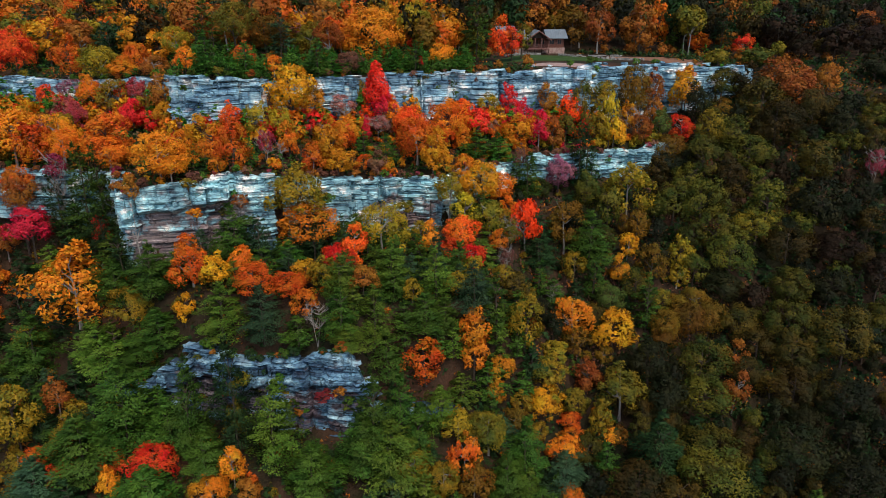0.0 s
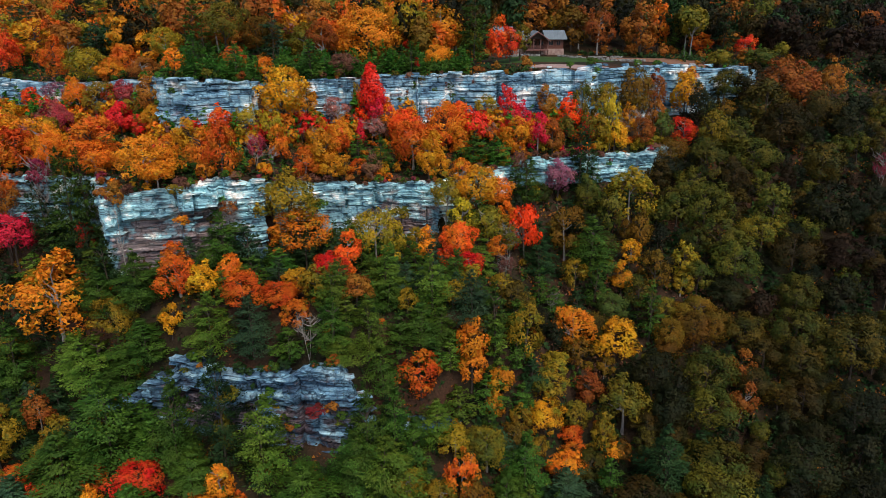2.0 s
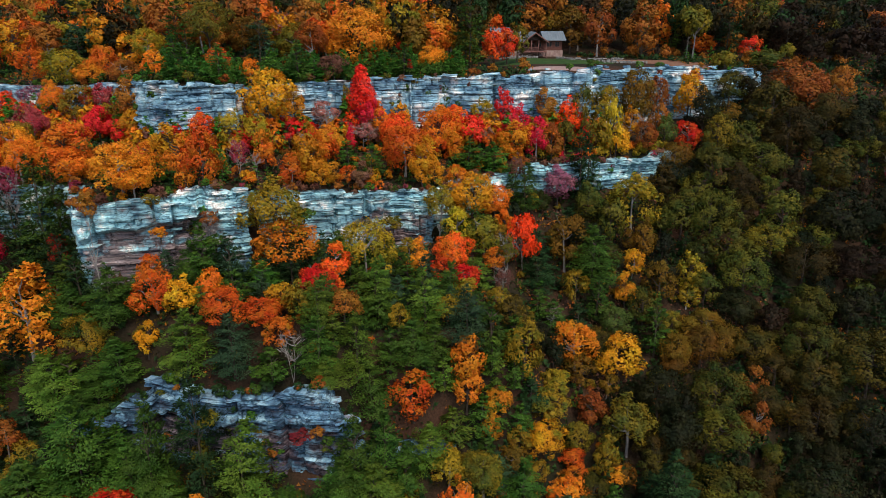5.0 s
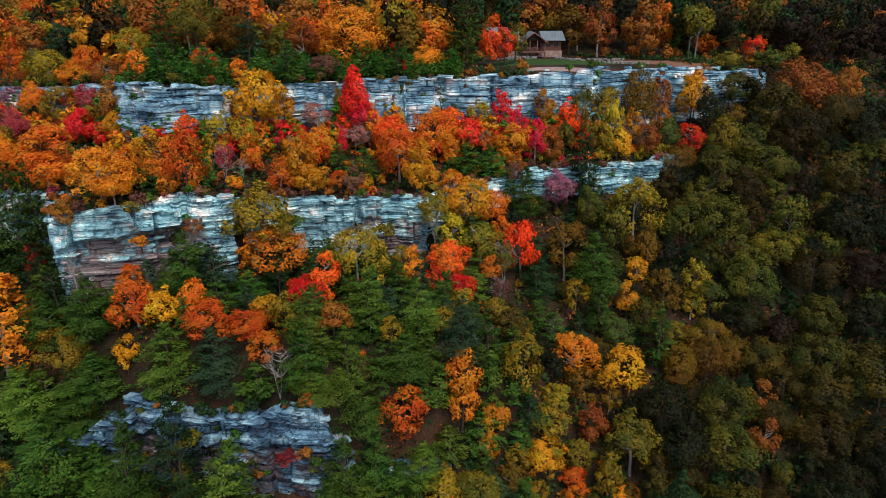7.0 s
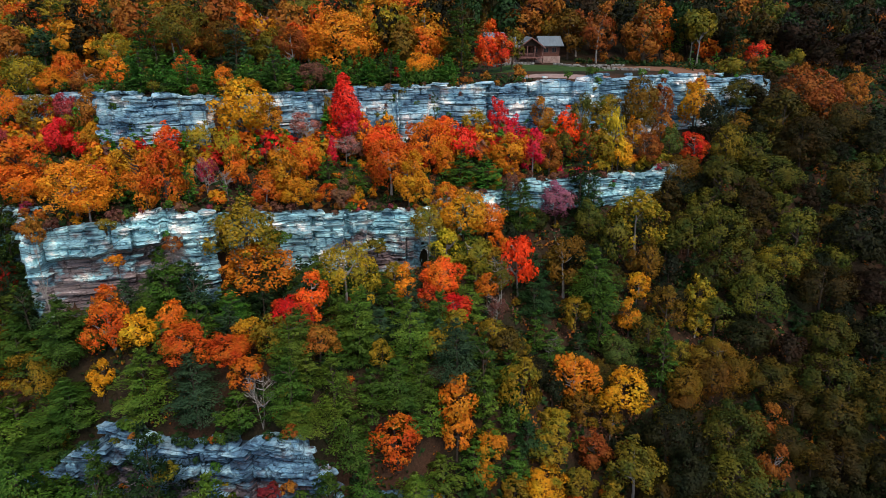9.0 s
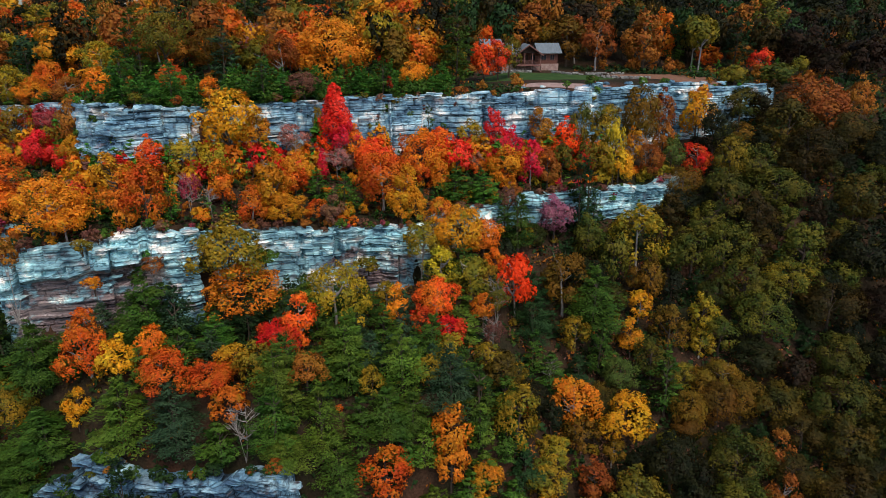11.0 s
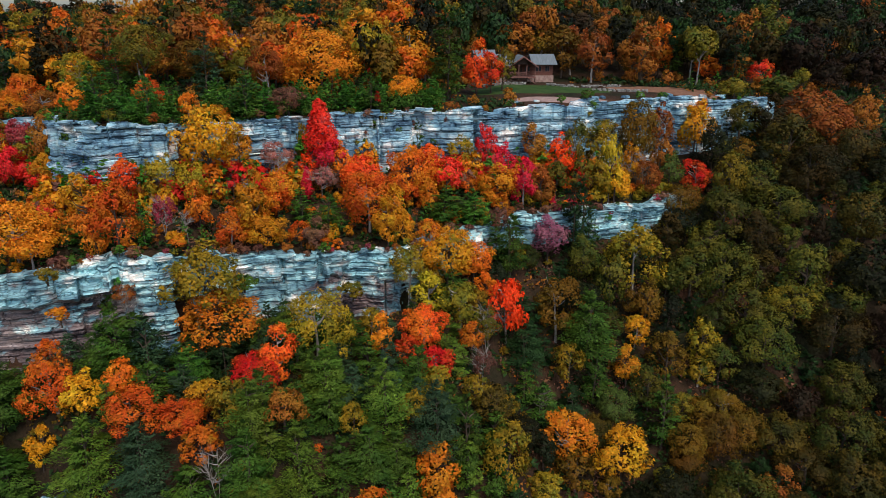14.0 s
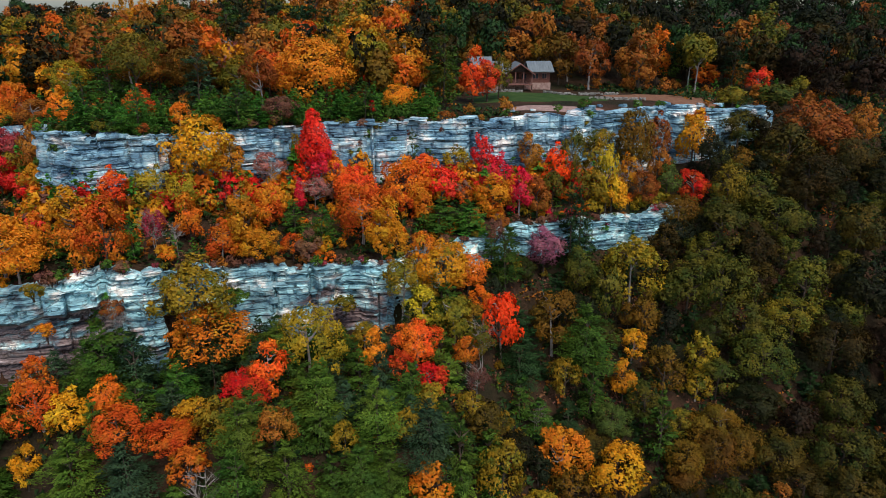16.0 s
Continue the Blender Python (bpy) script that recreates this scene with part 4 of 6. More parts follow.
beech(174.2, 234.4, 11.8, 6.9, 8.7, "moss")
oak(144.4, 204.5, 9.2, 6.5, 6.6, "rustdark")
pine(24.7, 87.3, 8.0, 3.9, 6.4, "pine")
oak(-91.8, 117.3, 8.5, 4.8, 6.0, "rust")
oak(-85.7, 98.3, 7.3, 4.5, 5.0, "rust")
maple(-85.5, 118.2, 6.9, 4.6, 4.7, "orange")
hickory(-108.3, 156.0, 5.8, 3.4, 3.8, "gold")
oak(123.4, 203.8, 9.6, 5.3, 6.9, "rustdark")
pine(-136.2, 192.1, 11.6, 7.1, 9.3, "pine")
oak(46.1, 69.7, 6.4, 4.5, 4.3, "golddark")
pine(-18.9, 68.5, 8.9, 4.2, 7.1, "pine")
maple(12.6, 126.3, 5.3, 3.1, 3.4, "orange")
pine(93.0, 115.6, 5.8, 3.1, 4.6, "pinedark")
beech(30.3, 74.2, 9.0, 6.1, 6.4, "moss")
beech(134.6, 178.0, 6.4, 4.7, 4.3, "darkgreen")
hickory(-126.8, 168.6, 7.5, 5.5, 5.2, "amber")
beech(117.4, 177.0, 7.4, 5.3, 5.1, "dark")
pine(-137.6, 209.1, 7.9, 3.8, 6.3, "pine")
maple(-98.7, 140.6, 8.1, 5.9, 5.7, "scarlet")
hickory(-152.9, 226.1, 10.1, 7.6, 7.3, "amber")
hickory(-35.2, 68.9, 9.5, 5.9, 6.8, "gold")
maple(-130.9, 168.9, 10.1, 6.0, 7.3, "scarlet")
beech(34.8, 74.1, 7.2, 4.1, 5.0, "dark")
beech(120.1, 229.2, 11.0, 6.9, 8.0, "moss")
oak(102.7, 169.7, 6.1, 3.4, 4.1, "golddark")
hickory(-144.6, 231.0, 6.2, 3.8, 4.1, "amber")
pine(-71.4, 82.8, 7.0, 3.4, 5.6, "pine")
oak(77.4, 93.0, 6.4, 3.9, 4.3, "rustdark")
hickory(-147.8, 198.6, 8.6, 6.1, 6.0, "amber")
beech(71.4, 87.9, 7.5, 4.5, 5.2, "dark")
pine(-65.5, 79.9, 10.9, 5.1, 8.7, "pineblue")
pine(-27.9, 73.6, 11.9, 5.8, 9.5, "pinedark")
oak(93.5, 117.3, 6.4, 3.3, 4.3, "rustdark")
oak(146.9, 193.1, 8.2, 5.0, 5.7, "golddark")
beech(85.8, 116.4, 8.9, 5.7, 6.3, "dark")
maple(-87.6, 112.1, 8.3, 4.7, 5.8, "orange")
oak(73.2, 146.3, 6.0, 3.2, 4.0, "rustdark")
beech(102.5, 231.5, 8.4, 4.9, 5.9, "moss")
pine(-133.1, 205.6, 7.8, 4.5, 6.2, "pine")
hickory(-70.8, 74.2, 9.4, 5.8, 6.7, "olivegold")
pine(115.2, 183.1, 11.3, 5.7, 9.0, "pinedark")
beech(116.9, 159.6, 7.5, 5.3, 5.2, "dark")
pine(-44.0, 70.2, 7.9, 3.8, 6.3, "pinelime")
beech(104.1, 130.7, 10.3, 6.2, 7.4, "dark")
hickory(-109.5, 153.9, 5.0, 3.5, 3.2, "gold")
hickory(-110.0, 142.4, 6.7, 4.3, 4.6, "gold")
beech(108.6, 163.4, 9.9, 5.6, 7.1, "dark")
pine(-77.2, 98.2, 9.1, 4.2, 7.2, "pinedark")
oak(49.6, 73.3, 5.9, 3.1, 3.9, "golddark")
maple(-81.5, 108.0, 6.4, 3.8, 4.3, "orange")
beech(117.8, 145.7, 7.1, 4.6, 4.9, "dark")
oak(127.8, 206.4, 9.7, 5.8, 7.0, "rustdark")
beech(114.9, 173.1, 6.0, 3.4, 4.0, "dark")
beech(134.4, 205.5, 8.0, 4.9, 5.6, "moss")
oak(116.2, 186.3, 6.1, 3.5, 4.1, "rustdark")
pine(-134.8, 187.2, 9.1, 4.6, 7.3, "pine")
pine(-72.3, 108.2, 7.6, 4.2, 6.0, "pinedark")
beech(63.2, 91.3, 9.4, 5.2, 6.7, "dark")
hickory(-114.7, 200.5, 6.6, 4.0, 4.5, "amber")
oak(23.3, 71.4, 6.6, 3.7, 4.5, "golddark")
pine(17.2, 115.0, 6.6, 3.2, 5.3, "pine")
maple(-99.8, 126.6, 9.2, 5.6, 6.6, "orange")
maple(-114.0, 181.4, 5.3, 3.8, 3.5, "scarlet")
pine(-4.5, 73.9, 10.9, 6.0, 8.7, "pine")
oak(-80.0, 111.5, 10.4, 6.2, 7.5, "rust")
maple(-103.7, 168.8, 7.2, 5.0, 5.0, "scarlet")
beech(102.2, 151.3, 9.0, 5.1, 6.4, "darkgreen")
oak(67.5, 78.6, 5.4, 3.1, 3.5, "rustdark")
beech(132.9, 172.3, 8.0, 6.1, 5.6, "dark")
maple(-86.6, 128.2, 8.3, 5.7, 5.9, "orange")
oak(107.6, 141.9, 7.8, 5.3, 5.5, "rustdark")
oak(-63.6, 75.2, 8.3, 5.9, 5.9, "rust")
beech(79.1, 96.8, 7.7, 4.2, 5.4, "dark")
hickory(-121.9, 181.5, 7.6, 4.3, 5.3, "gold")
pine(-2.5, 71.8, 7.8, 3.8, 6.2, "pine")
oak(-83.6, 99.8, 6.3, 3.4, 4.2, "rust")
oak(128.4, 171.0, 7.6, 4.9, 5.3, "golddark")
oak(96.2, 153.4, 9.1, 5.5, 6.5, "golddark")
oak(115.8, 148.3, 10.0, 5.6, 7.2, "golddark")
maple(-92.5, 124.6, 7.3, 4.5, 5.0, "orange")
oak(138.3, 214.0, 8.4, 5.8, 5.9, "rustdark")
oak(48.6, 83.1, 5.7, 3.1, 3.7, "golddark")
oak(102.2, 195.0, 6.3, 4.5, 4.2, "golddark")
oak(40.5, 117.5, 6.0, 3.3, 4.0, "olive")
hickory(-98.2, 149.1, 7.4, 4.7, 5.1, "gold")
oak(93.5, 201.6, 8.7, 6.8, 6.2, "rustdark")
oak(79.5, 89.6, 8.9, 5.9, 6.3, "golddark")
maple(-151.5, 209.5, 13.0, 7.5, 9.6, "scarlet")
maple(-86.9, 109.4, 5.9, 3.9, 4.0, "orange")
beech(120.8, 219.4, 8.8, 5.9, 6.3, "moss")
maple(11.7, 66.4, 8.1, 4.8, 5.7, "orange")
maple(-76.7, 135.7, 5.2, 3.3, 3.4, "purple")
maple(-38.5, 139.3, 6.5, 4.1, 4.4, "orange")
pine(70.1, 114.0, 7.7, 4.1, 6.1, "pinedark")
oak(26.1, 79.4, 5.0, 3.1, 3.2, "golddark")
pine(23.5, 75.7, 7.8, 4.3, 6.2, "pine")
oak(-96.2, 117.4, 8.2, 4.6, 5.8, "rust")
oak(99.0, 137.3, 6.8, 3.8, 4.6, "rustdark")
beech(81.2, 105.0, 7.7, 4.2, 5.3, "dark")
pine(15.5, 78.0, 8.8, 4.9, 7.0, "pine")
hickory(-32.1, 73.9, 6.8, 3.8, 4.7, "gold")
oak(32.4, 66.9, 7.3, 5.0, 5.0, "golddark")
beech(74.6, 109.6, 8.3, 6.1, 5.8, "darkgreen")
beech(131.2, 187.7, 8.5, 6.0, 6.0, "dark")
hickory(-106.3, 130.1, 5.8, 3.8, 3.8, "amber")
pine(42.2, 74.4, 8.1, 4.5, 6.5, "pine")
maple(-87.0, 138.5, 5.4, 3.7, 3.5, "orange")
oak(-82.6, 135.4, 5.1, 3.0, 3.2, "rust")
maple(-101.2, 173.2, 8.7, 6.2, 6.2, "scarlet")
pine(-146.7, 207.2, 7.7, 4.0, 6.2, "pine")
maple(-106.3, 175.7, 7.7, 4.2, 5.4, "scarlet")
hickory(-95.5, 136.5, 7.1, 5.1, 4.9, "gold")
pine(19.8, 222.8, 13.1, 6.8, 10.5, "pinedark")
hickory(-116.2, 174.0, 10.1, 5.6, 7.2, "gold")
beech(106.6, 223.9, 5.5, 3.9, 3.6, "moss")
maple(-76.5, 128.2, 5.6, 3.5, 3.7, "orange")
oak(113.9, 194.8, 8.2, 5.6, 5.7, "rustdark")
hickory(-69.7, 126.3, 8.6, 6.1, 6.1, "amber")
oak(85.7, 133.4, 7.7, 4.2, 5.3, "golddark")
beech(68.8, 72.6, 5.8, 3.2, 3.8, "dark")
oak(126.8, 185.4, 5.6, 3.7, 3.6, "golddark")
oak(117.0, 216.5, 6.3, 4.4, 4.2, "rustdark")
pine(20.7, 70.9, 10.2, 5.0, 8.2, "pinelime")
oak(93.4, 215.4, 9.3, 5.2, 6.6, "rustdark")
oak(127.9, 222.2, 12.9, 7.4, 9.5, "rustdark")
maple(-85.7, 142.8, 4.7, 3.3, 3.0, "orange")
hickory(-94.7, 142.1, 5.5, 3.7, 3.6, "gold")
beech(157.6, 226.8, 8.3, 5.9, 5.8, "dark")
beech(55.1, 98.5, 5.9, 4.0, 3.9, "dark")
beech(35.7, 118.4, 8.0, 4.6, 5.6, "moss")
hickory(-155.3, 202.1, 6.4, 3.8, 4.3, "amber")
oak(89.4, 192.1, 5.7, 3.8, 3.7, "olive")
hickory(-105.5, 164.6, 9.4, 6.3, 6.7, "gold")
beech(119.2, 149.1, 7.2, 4.2, 4.9, "darkgreen")
hickory(-169.1, 229.6, 9.2, 7.2, 6.6, "amber")
beech(151.1, 226.9, 9.8, 6.3, 7.1, "moss")
pine(-60.0, 73.7, 8.2, 4.7, 6.5, "pine")
hickory(-85.9, 200.3, 8.4, 6.1, 5.9, "amber")
oak(130.4, 226.6, 8.6, 5.5, 6.1, "rustdark")
oak(-58.3, 68.2, 8.0, 4.4, 5.6, "rust")
hickory(-150.0, 205.2, 6.1, 4.5, 4.1, "amber")
beech(141.5, 191.9, 9.1, 5.1, 6.5, "dark")
oak(35.7, 108.3, 5.3, 3.2, 3.5, "olive")
pine(-75.9, 92.4, 10.1, 5.4, 8.0, "pine")
pine(-67.5, 85.2, 6.2, 3.3, 4.9, "pineblue")
hickory(-132.1, 195.3, 7.1, 4.6, 4.9, "gold")
oak(106.0, 169.0, 5.8, 4.0, 3.9, "golddark")
pine(-18.5, 73.4, 8.4, 4.8, 6.7, "pine")
pine(-73.2, 100.2, 5.9, 3.1, 4.7, "pine")
oak(-86.6, 124.5, 7.6, 4.2, 5.3, "rust")
hickory(-83.4, 125.7, 4.6, 3.1, 2.9, "amber")
oak(115.7, 156.6, 6.3, 3.3, 4.2, "rustdark")
maple(-91.9, 142.8, 5.2, 3.1, 4.1, "orange")
hickory(-69.8, 129.8, 5.7, 3.4, 4.5, "gold")
hickory(-84.3, 129.4, 5.1, 3.4, 4.0, "amber")
hickory(-89.0, 141.1, 5.9, 4.0, 4.7, "amber")
maple(-84.4, 139.0, 4.7, 2.9, 3.6, "orange")
hickory(-74.3, 137.6, 3.3, 2.4, 2.4, "gold")
maple(10.6, 144.8, 4.4, 2.8, 3.4, "orange")
hickory(-80.9, 137.3, 5.4, 3.9, 4.2, "olivegold")
hickory(-79.2, 130.7, 4.5, 3.0, 3.5, "olivegold")
oak(-89.7, 136.5, 5.8, 4.5, 4.6, "rust")
oak(-88.5, 124.7, 4.7, 2.8, 3.7, "rust")
hickory(-84.5, 141.1, 5.7, 3.4, 4.5, "gold")
hickory(-91.9, 137.0, 5.4, 3.8, 4.3, "gold")
hickory(-74.7, 130.8, 4.0, 2.8, 3.0, "amber")
hickory(-85.7, 134.2, 6.6, 4.0, 5.3, "gold")
pine(-80.0, 126.4, 5.5, 3.4, 4.4, "pinebright")
oak(-84.8, 126.7, 4.7, 3.0, 3.6, "rust")
maple(-89.5, 131.8, 4.5, 3.4, 3.5, "orange")
maple(-78.8, 137.0, 4.0, 3.0, 3.1, "orange")
hickory(-81.4, 130.3, 3.5, 2.5, 2.6, "amber")
hickory(-81.6, 125.1, 4.8, 3.5, 3.7, "gold")
hickory(-91.0, 138.8, 5.1, 3.2, 4.0, "olivegold")
pine(-91.5, 140.6, 5.8, 3.6, 4.7, "pinebright")
hickory(-82.1, 133.7, 4.9, 3.8, 3.8, "olivegold")
maple(-84.9, 137.3, 5.9, 4.1, 4.7, "scarlet")
hickory(-80.3, 123.6, 4.4, 3.1, 3.4, "olivegold")
maple(-91.5, 134.2, 4.4, 3.2, 3.4, "orange")
oak(-80.9, 140.8, 5.2, 3.8, 4.1, "rust")
hickory(-91.3, 144.7, 4.5, 2.6, 3.5, "gold")
maple(-81.2, 155.8, 9.9, 6.2, 7.7, "orange")
maple(-132.2, 250.4, 12.4, 10.8, 9.9, "orange")
pine(-98.6, 208.4, 14.1, 14.9, 11.3, "pinedark")
maple(-93.3, 227.3, 13.2, 8.5, 10.6, "orange")
hickory(-81.4, 220.9, 10.4, 6.8, 8.2, "amber")
maple(-65.6, 212.1, 10.8, 9.8, 8.6, "orange")
hickory(-42.3, 176.0, 9.5, 8.2, 7.4, "amber")
oak(-36.5, 177.3, 8.2, 8.3, 6.3, "rust")
sparse(-32.5, 176.7, 11.1, 10.8, 7.7, "pink")
maple(-25.2, 177.6, 12.5, 7.0, 10.0, "orange")
hickory(-16.1, 164.5, 12.9, 15.2, 10.4, "amber")
hickory(0.6, 177.6, 13.8, 9.4, 11.1, "gold")
pine(7.7, 166.8, 16.1, 7.2, 12.9, "pine")
maple(-7.7, 190.0, 5.7, 3.8, 4.1, "scarlet")
hickory(-0.4, 156.0, 5.6, 6.3, 4.0, "amber")
maple(13.7, 175.1, 10.6, 6.0, 8.4, "scarlet")
maple(16.5, 174.6, 8.1, 4.8, 6.2, "scarlet")
oak(19.2, 177.4, 9.5, 4.8, 7.4, "olive")
oak(24.8, 206.2, 11.1, 8.3, 8.8, "rust")
hickory(35.7, 200.9, 12.8, 8.5, 10.2, "dullgold")
oak(41.8, 195.6, 12.8, 7.5, 10.3, "rust")
oak(52.2, 192.6, 13.4, 9.0, 10.8, "rust")
maple(61.8, 209.9, 13.6, 6.1, 10.9, "orange")
oak(90.9, 229.9, 16.0, 9.2, 13.0, "rust")
maple(75.1, 212.2, 6.3, 7.2, 4.6, "orange")
oak(81.0, 207.7, 7.6, 6.8, 5.8, "rust")
maple(81.6, 196.7, 7.3, 5.1, 5.4, "scarlet")
oak(94.8, 190.6, 8.9, 6.4, 6.9, "rustdark")
hickory(-73.3, 153.5, 7.9, 8.2, 8.7, "olivegold")
maple(-66.3, 155.5, 8.0, 6.2, 6.1, "orange")
hickory(-68.2, 152.6, 4.0, 6.1, 5.4, "amber")
hickory(-66.8, 170.0, 9.3, 6.8, 7.2, "amber")
maple(-49.2, 136.8, 6.5, 4.5, 4.8, "orange")
oak(-60.7, 150.5, 4.5, 6.0, 5.3, "rust")
maple(-73.6, 147.5, 9.6, 5.9, 5.3, "orange")
hickory(-68.8, 146.1, 10.4, 5.9, 7.3, "olivegold")
sparse(-78.0, 148.8, 9.2, 6.4, 4.3, "purple")
maple(-63.2, 145.6, 9.7, 4.4, 4.2, "magenta")
maple(-66.6, 147.1, 9.0, 3.0, 3.7, "scarlet")
maple(-62.6, 140.9, 6.8, 5.3, 5.1, "crimson")
maple(-57.9, 138.7, 5.0, 3.3, 3.5, "crimson")
maple(-75.0, 141.3, 6.8, 5.7, 5.1, "magenta")
hickory(-53.5, 136.3, 7.9, 5.7, 6.0, "gold")
maple(-33.2, 140.3, 5.0, 3.2, 3.5, "orange")
hickory(-29.1, 134.1, 14.7, 8.0, 9.5, "gold")
hickory(-25.0, 136.4, 11.7, 5.5, 6.8, "gold")
hickory(-29.0, 142.6, 2.7, 3.8, 2.5, "amber")
sparse(-20.2, 138.9, 9.2, 5.5, 4.4, "pink")
oak(-19.0, 146.7, 5.2, 4.9, 3.6, "purplebrown")
maple(-12.2, 143.2, 8.3, 5.8, 4.1, "crimson")
maple(-15.7, 141.6, 5.8, 2.9, 4.1, "red")
hickory(-16.2, 143.3, 10.0, 1.7, 6.2, "olivegold")
hickory(-34.6, 128.8, 8.6, 5.2, 6.0, "olivegold")
maple(-38.5, 127.0, 8.7, 4.3, 4.5, "scarlet")
oak(-37.3, 128.0, 5.8, 4.3, 3.7, "rust")
maple(-59.9, 123.1, 10.2, 7.0, 8.0, "orange")
maple(-58.7, 120.5, 6.1, 8.2, 6.0, "orange")
hickory(-47.1, 113.1, 8.3, 9.1, 6.4, "amber")
hickory(-44.7, 115.9, 6.8, 3.9, 5.0, "amber")
maple(-45.2, 112.5, 4.6, 4.6, 3.2, "orange")
hickory(-42.6, 122.7, 7.1, 4.5, 5.3, "gold")
hickory(-37.9, 114.3, 8.9, 5.5, 7.4, "amber")
maple(-35.3, 115.0, 10.6, 5.5, 8.3, "orange")
pine(-43.0, 117.2, 4.7, 3.0, 3.8, "pinebright")
pine(-33.0, 117.4, 5.7, 3.0, 4.6, "pinebright")
sparse(-30.6, 118.4, 7.1, 3.4, 4.8, "magenta")
sparse(-28.0, 119.4, 5.2, 2.6, 3.4, "white")
maple(-27.8, 124.1, 7.2, 4.0, 5.4, "orange")
maple(-26.1, 135.6, 6.6, 4.1, 4.9, "crimson")
hickory(-22.5, 131.2, 7.6, 4.5, 5.7, "gold")
maple(-23.3, 122.8, 5.8, 4.2, 5.0, "orange")
hickory(-20.5, 124.8, 8.4, 5.1, 6.4, "gold")
hickory(-19.0, 133.1, 7.7, 5.4, 5.8, "amber")
maple(-18.8, 132.6, 5.4, 3.6, 3.9, "scarlet")
hickory(-19.2, 124.3, 5.4, 6.0, 3.8, "gold")
maple(-14.6, 127.0, 4.2, 3.5, 2.8, "orange")
pine(-15.2, 132.3, 5.3, 3.9, 4.3, "pinebright")
pine(-10.7, 130.0, 6.2, 5.1, 5.0, "pinebright")
oak(-12.1, 125.4, 5.2, 3.5, 3.7, "purplebrown")
sparse(-12.9, 139.1, 6.1, 5.0, 4.0, "pink")
maple(-10.2, 142.9, 8.2, 4.9, 6.2, "orange")
maple(-6.8, 138.7, 7.9, 7.6, 6.0, "scarlet")
maple(-5.0, 131.7, 9.2, 8.1, 7.2, "orange")
hickory(-2.0, 127.2, 7.5, 4.4, 5.6, "gold")
hickory(-1.2, 131.2, 7.7, 4.3, 5.8, "gold")
maple(1.2, 142.0, 9.3, 7.8, 7.2, "orange")
maple(6.9, 143.0, 8.2, 4.9, 6.3, "crimson")
maple(4.4, 147.7, 7.7, 4.0, 4.3, "scarlet")
maple(1.2, 140.3, 4.6, 2.9, 3.1, "scarlet")
hickory(4.2, 139.0, 6.9, 3.4, 5.1, "amber")
pine(2.3, 147.9, 10.5, 2.5, 5.4, "pine")
pine(6.8, 138.1, 5.4, 5.5, 4.3, "pine")
pine(10.9, 138.7, 5.2, 5.5, 4.2, "pinebright")
maple(14.2, 150.0, 9.9, 3.2, 6.6, "crimson")
maple(16.5, 149.9, 7.5, 5.1, 5.5, "crimson")
hickory(15.4, 143.9, 8.3, 5.9, 6.3, "amber")
maple(13.6, 148.0, 4.7, 3.1, 3.3, "crimson")
maple(20.0, 144.6, 8.4, 4.7, 6.4, "crimson")
maple(27.3, 152.7, 9.2, 5.2, 6.7, "red")
oak(23.2, 146.1, 7.5, 4.8, 6.5, "rust")
oak(26.4, 149.5, 7.4, 3.7, 5.5, "olive")
oak(22.7, 152.5, 10.2, 4.2, 5.5, "rust")
pine(28.3, 141.7, 14.7, 4.7, 7.6, "pinedark")
hickory(35.0, 157.2, 9.8, 5.1, 6.9, "olivegold")
hickory(33.8, 150.6, 8.7, 4.7, 6.7, "olivegold")
hickory(36.1, 150.4, 13.5, 3.4, 11.1, "yellow")
hickory(37.3, 150.8, 8.1, 5.0, 6.7, "gold")
hickory(41.6, 157.1, 7.7, 3.9, 5.8, "gold")
hickory(43.4, 161.7, 14.9, 7.2, 11.8, "dullgold")
oak(48.8, 165.8, 12.0, 5.4, 7.3, "rust")
oak(48.4, 160.9, 9.2, 4.6, 7.1, "rust")
hickory(57.1, 168.4, 11.4, 6.2, 8.6, "gold")
hickory(58.5, 170.1, 11.4, 3.5, 3.7, "amber")
maple(54.2, 157.7, 7.7, 5.5, 5.8, "scarlet")
sparse(43.6, 155.9, 8.1, 4.6, 5.5, "white")
hickory(50.1, 153.0, 7.5, 6.4, 5.7, "dullgold")
hickory(0.2, 129.3, 5.0, 4.3, 5.8, "gold")
hickory(4.0, 128.5, 12.8, 3.6, 4.8, "amber")
hickory(6.9, 128.0, 10.3, 8.1, 6.6, "gold")
maple(10.8, 129.4, 7.7, 5.5, 5.8, "orange")
hickory(1.2, 123.6, 12.0, 5.2, 5.5, "olivegold")
hickory(3.9, 122.4, 7.4, 5.2, 5.6, "yellow")
maple(3.3, 115.4, 7.0, 5.7, 5.2, "scarlet")
maple(4.9, 109.8, 5.7, 4.7, 4.1, "scarlet")
maple(1.2, 112.4, 5.0, 3.2, 3.5, "scarlet")
hickory(-2.3, 113.8, 7.2, 3.4, 5.4, "amber")
pine(16.7, 133.7, 10.1, 5.4, 8.1, "pine")
oak(23.6, 139.4, 9.9, 5.9, 6.3, "purple")
maple(15.1, 121.7, 11.0, 5.2, 8.7, "red")
oak(8.4, 119.9, 8.4, 5.1, 6.5, "olive")
hickory(10.0, 116.3, 5.1, 3.3, 3.6, "amber")
sparse(11.0, 111.7, 6.1, 3.4, 4.1, "purplebrown")
hickory(10.3, 107.8, 6.0, 3.1, 4.3, "olivegold")
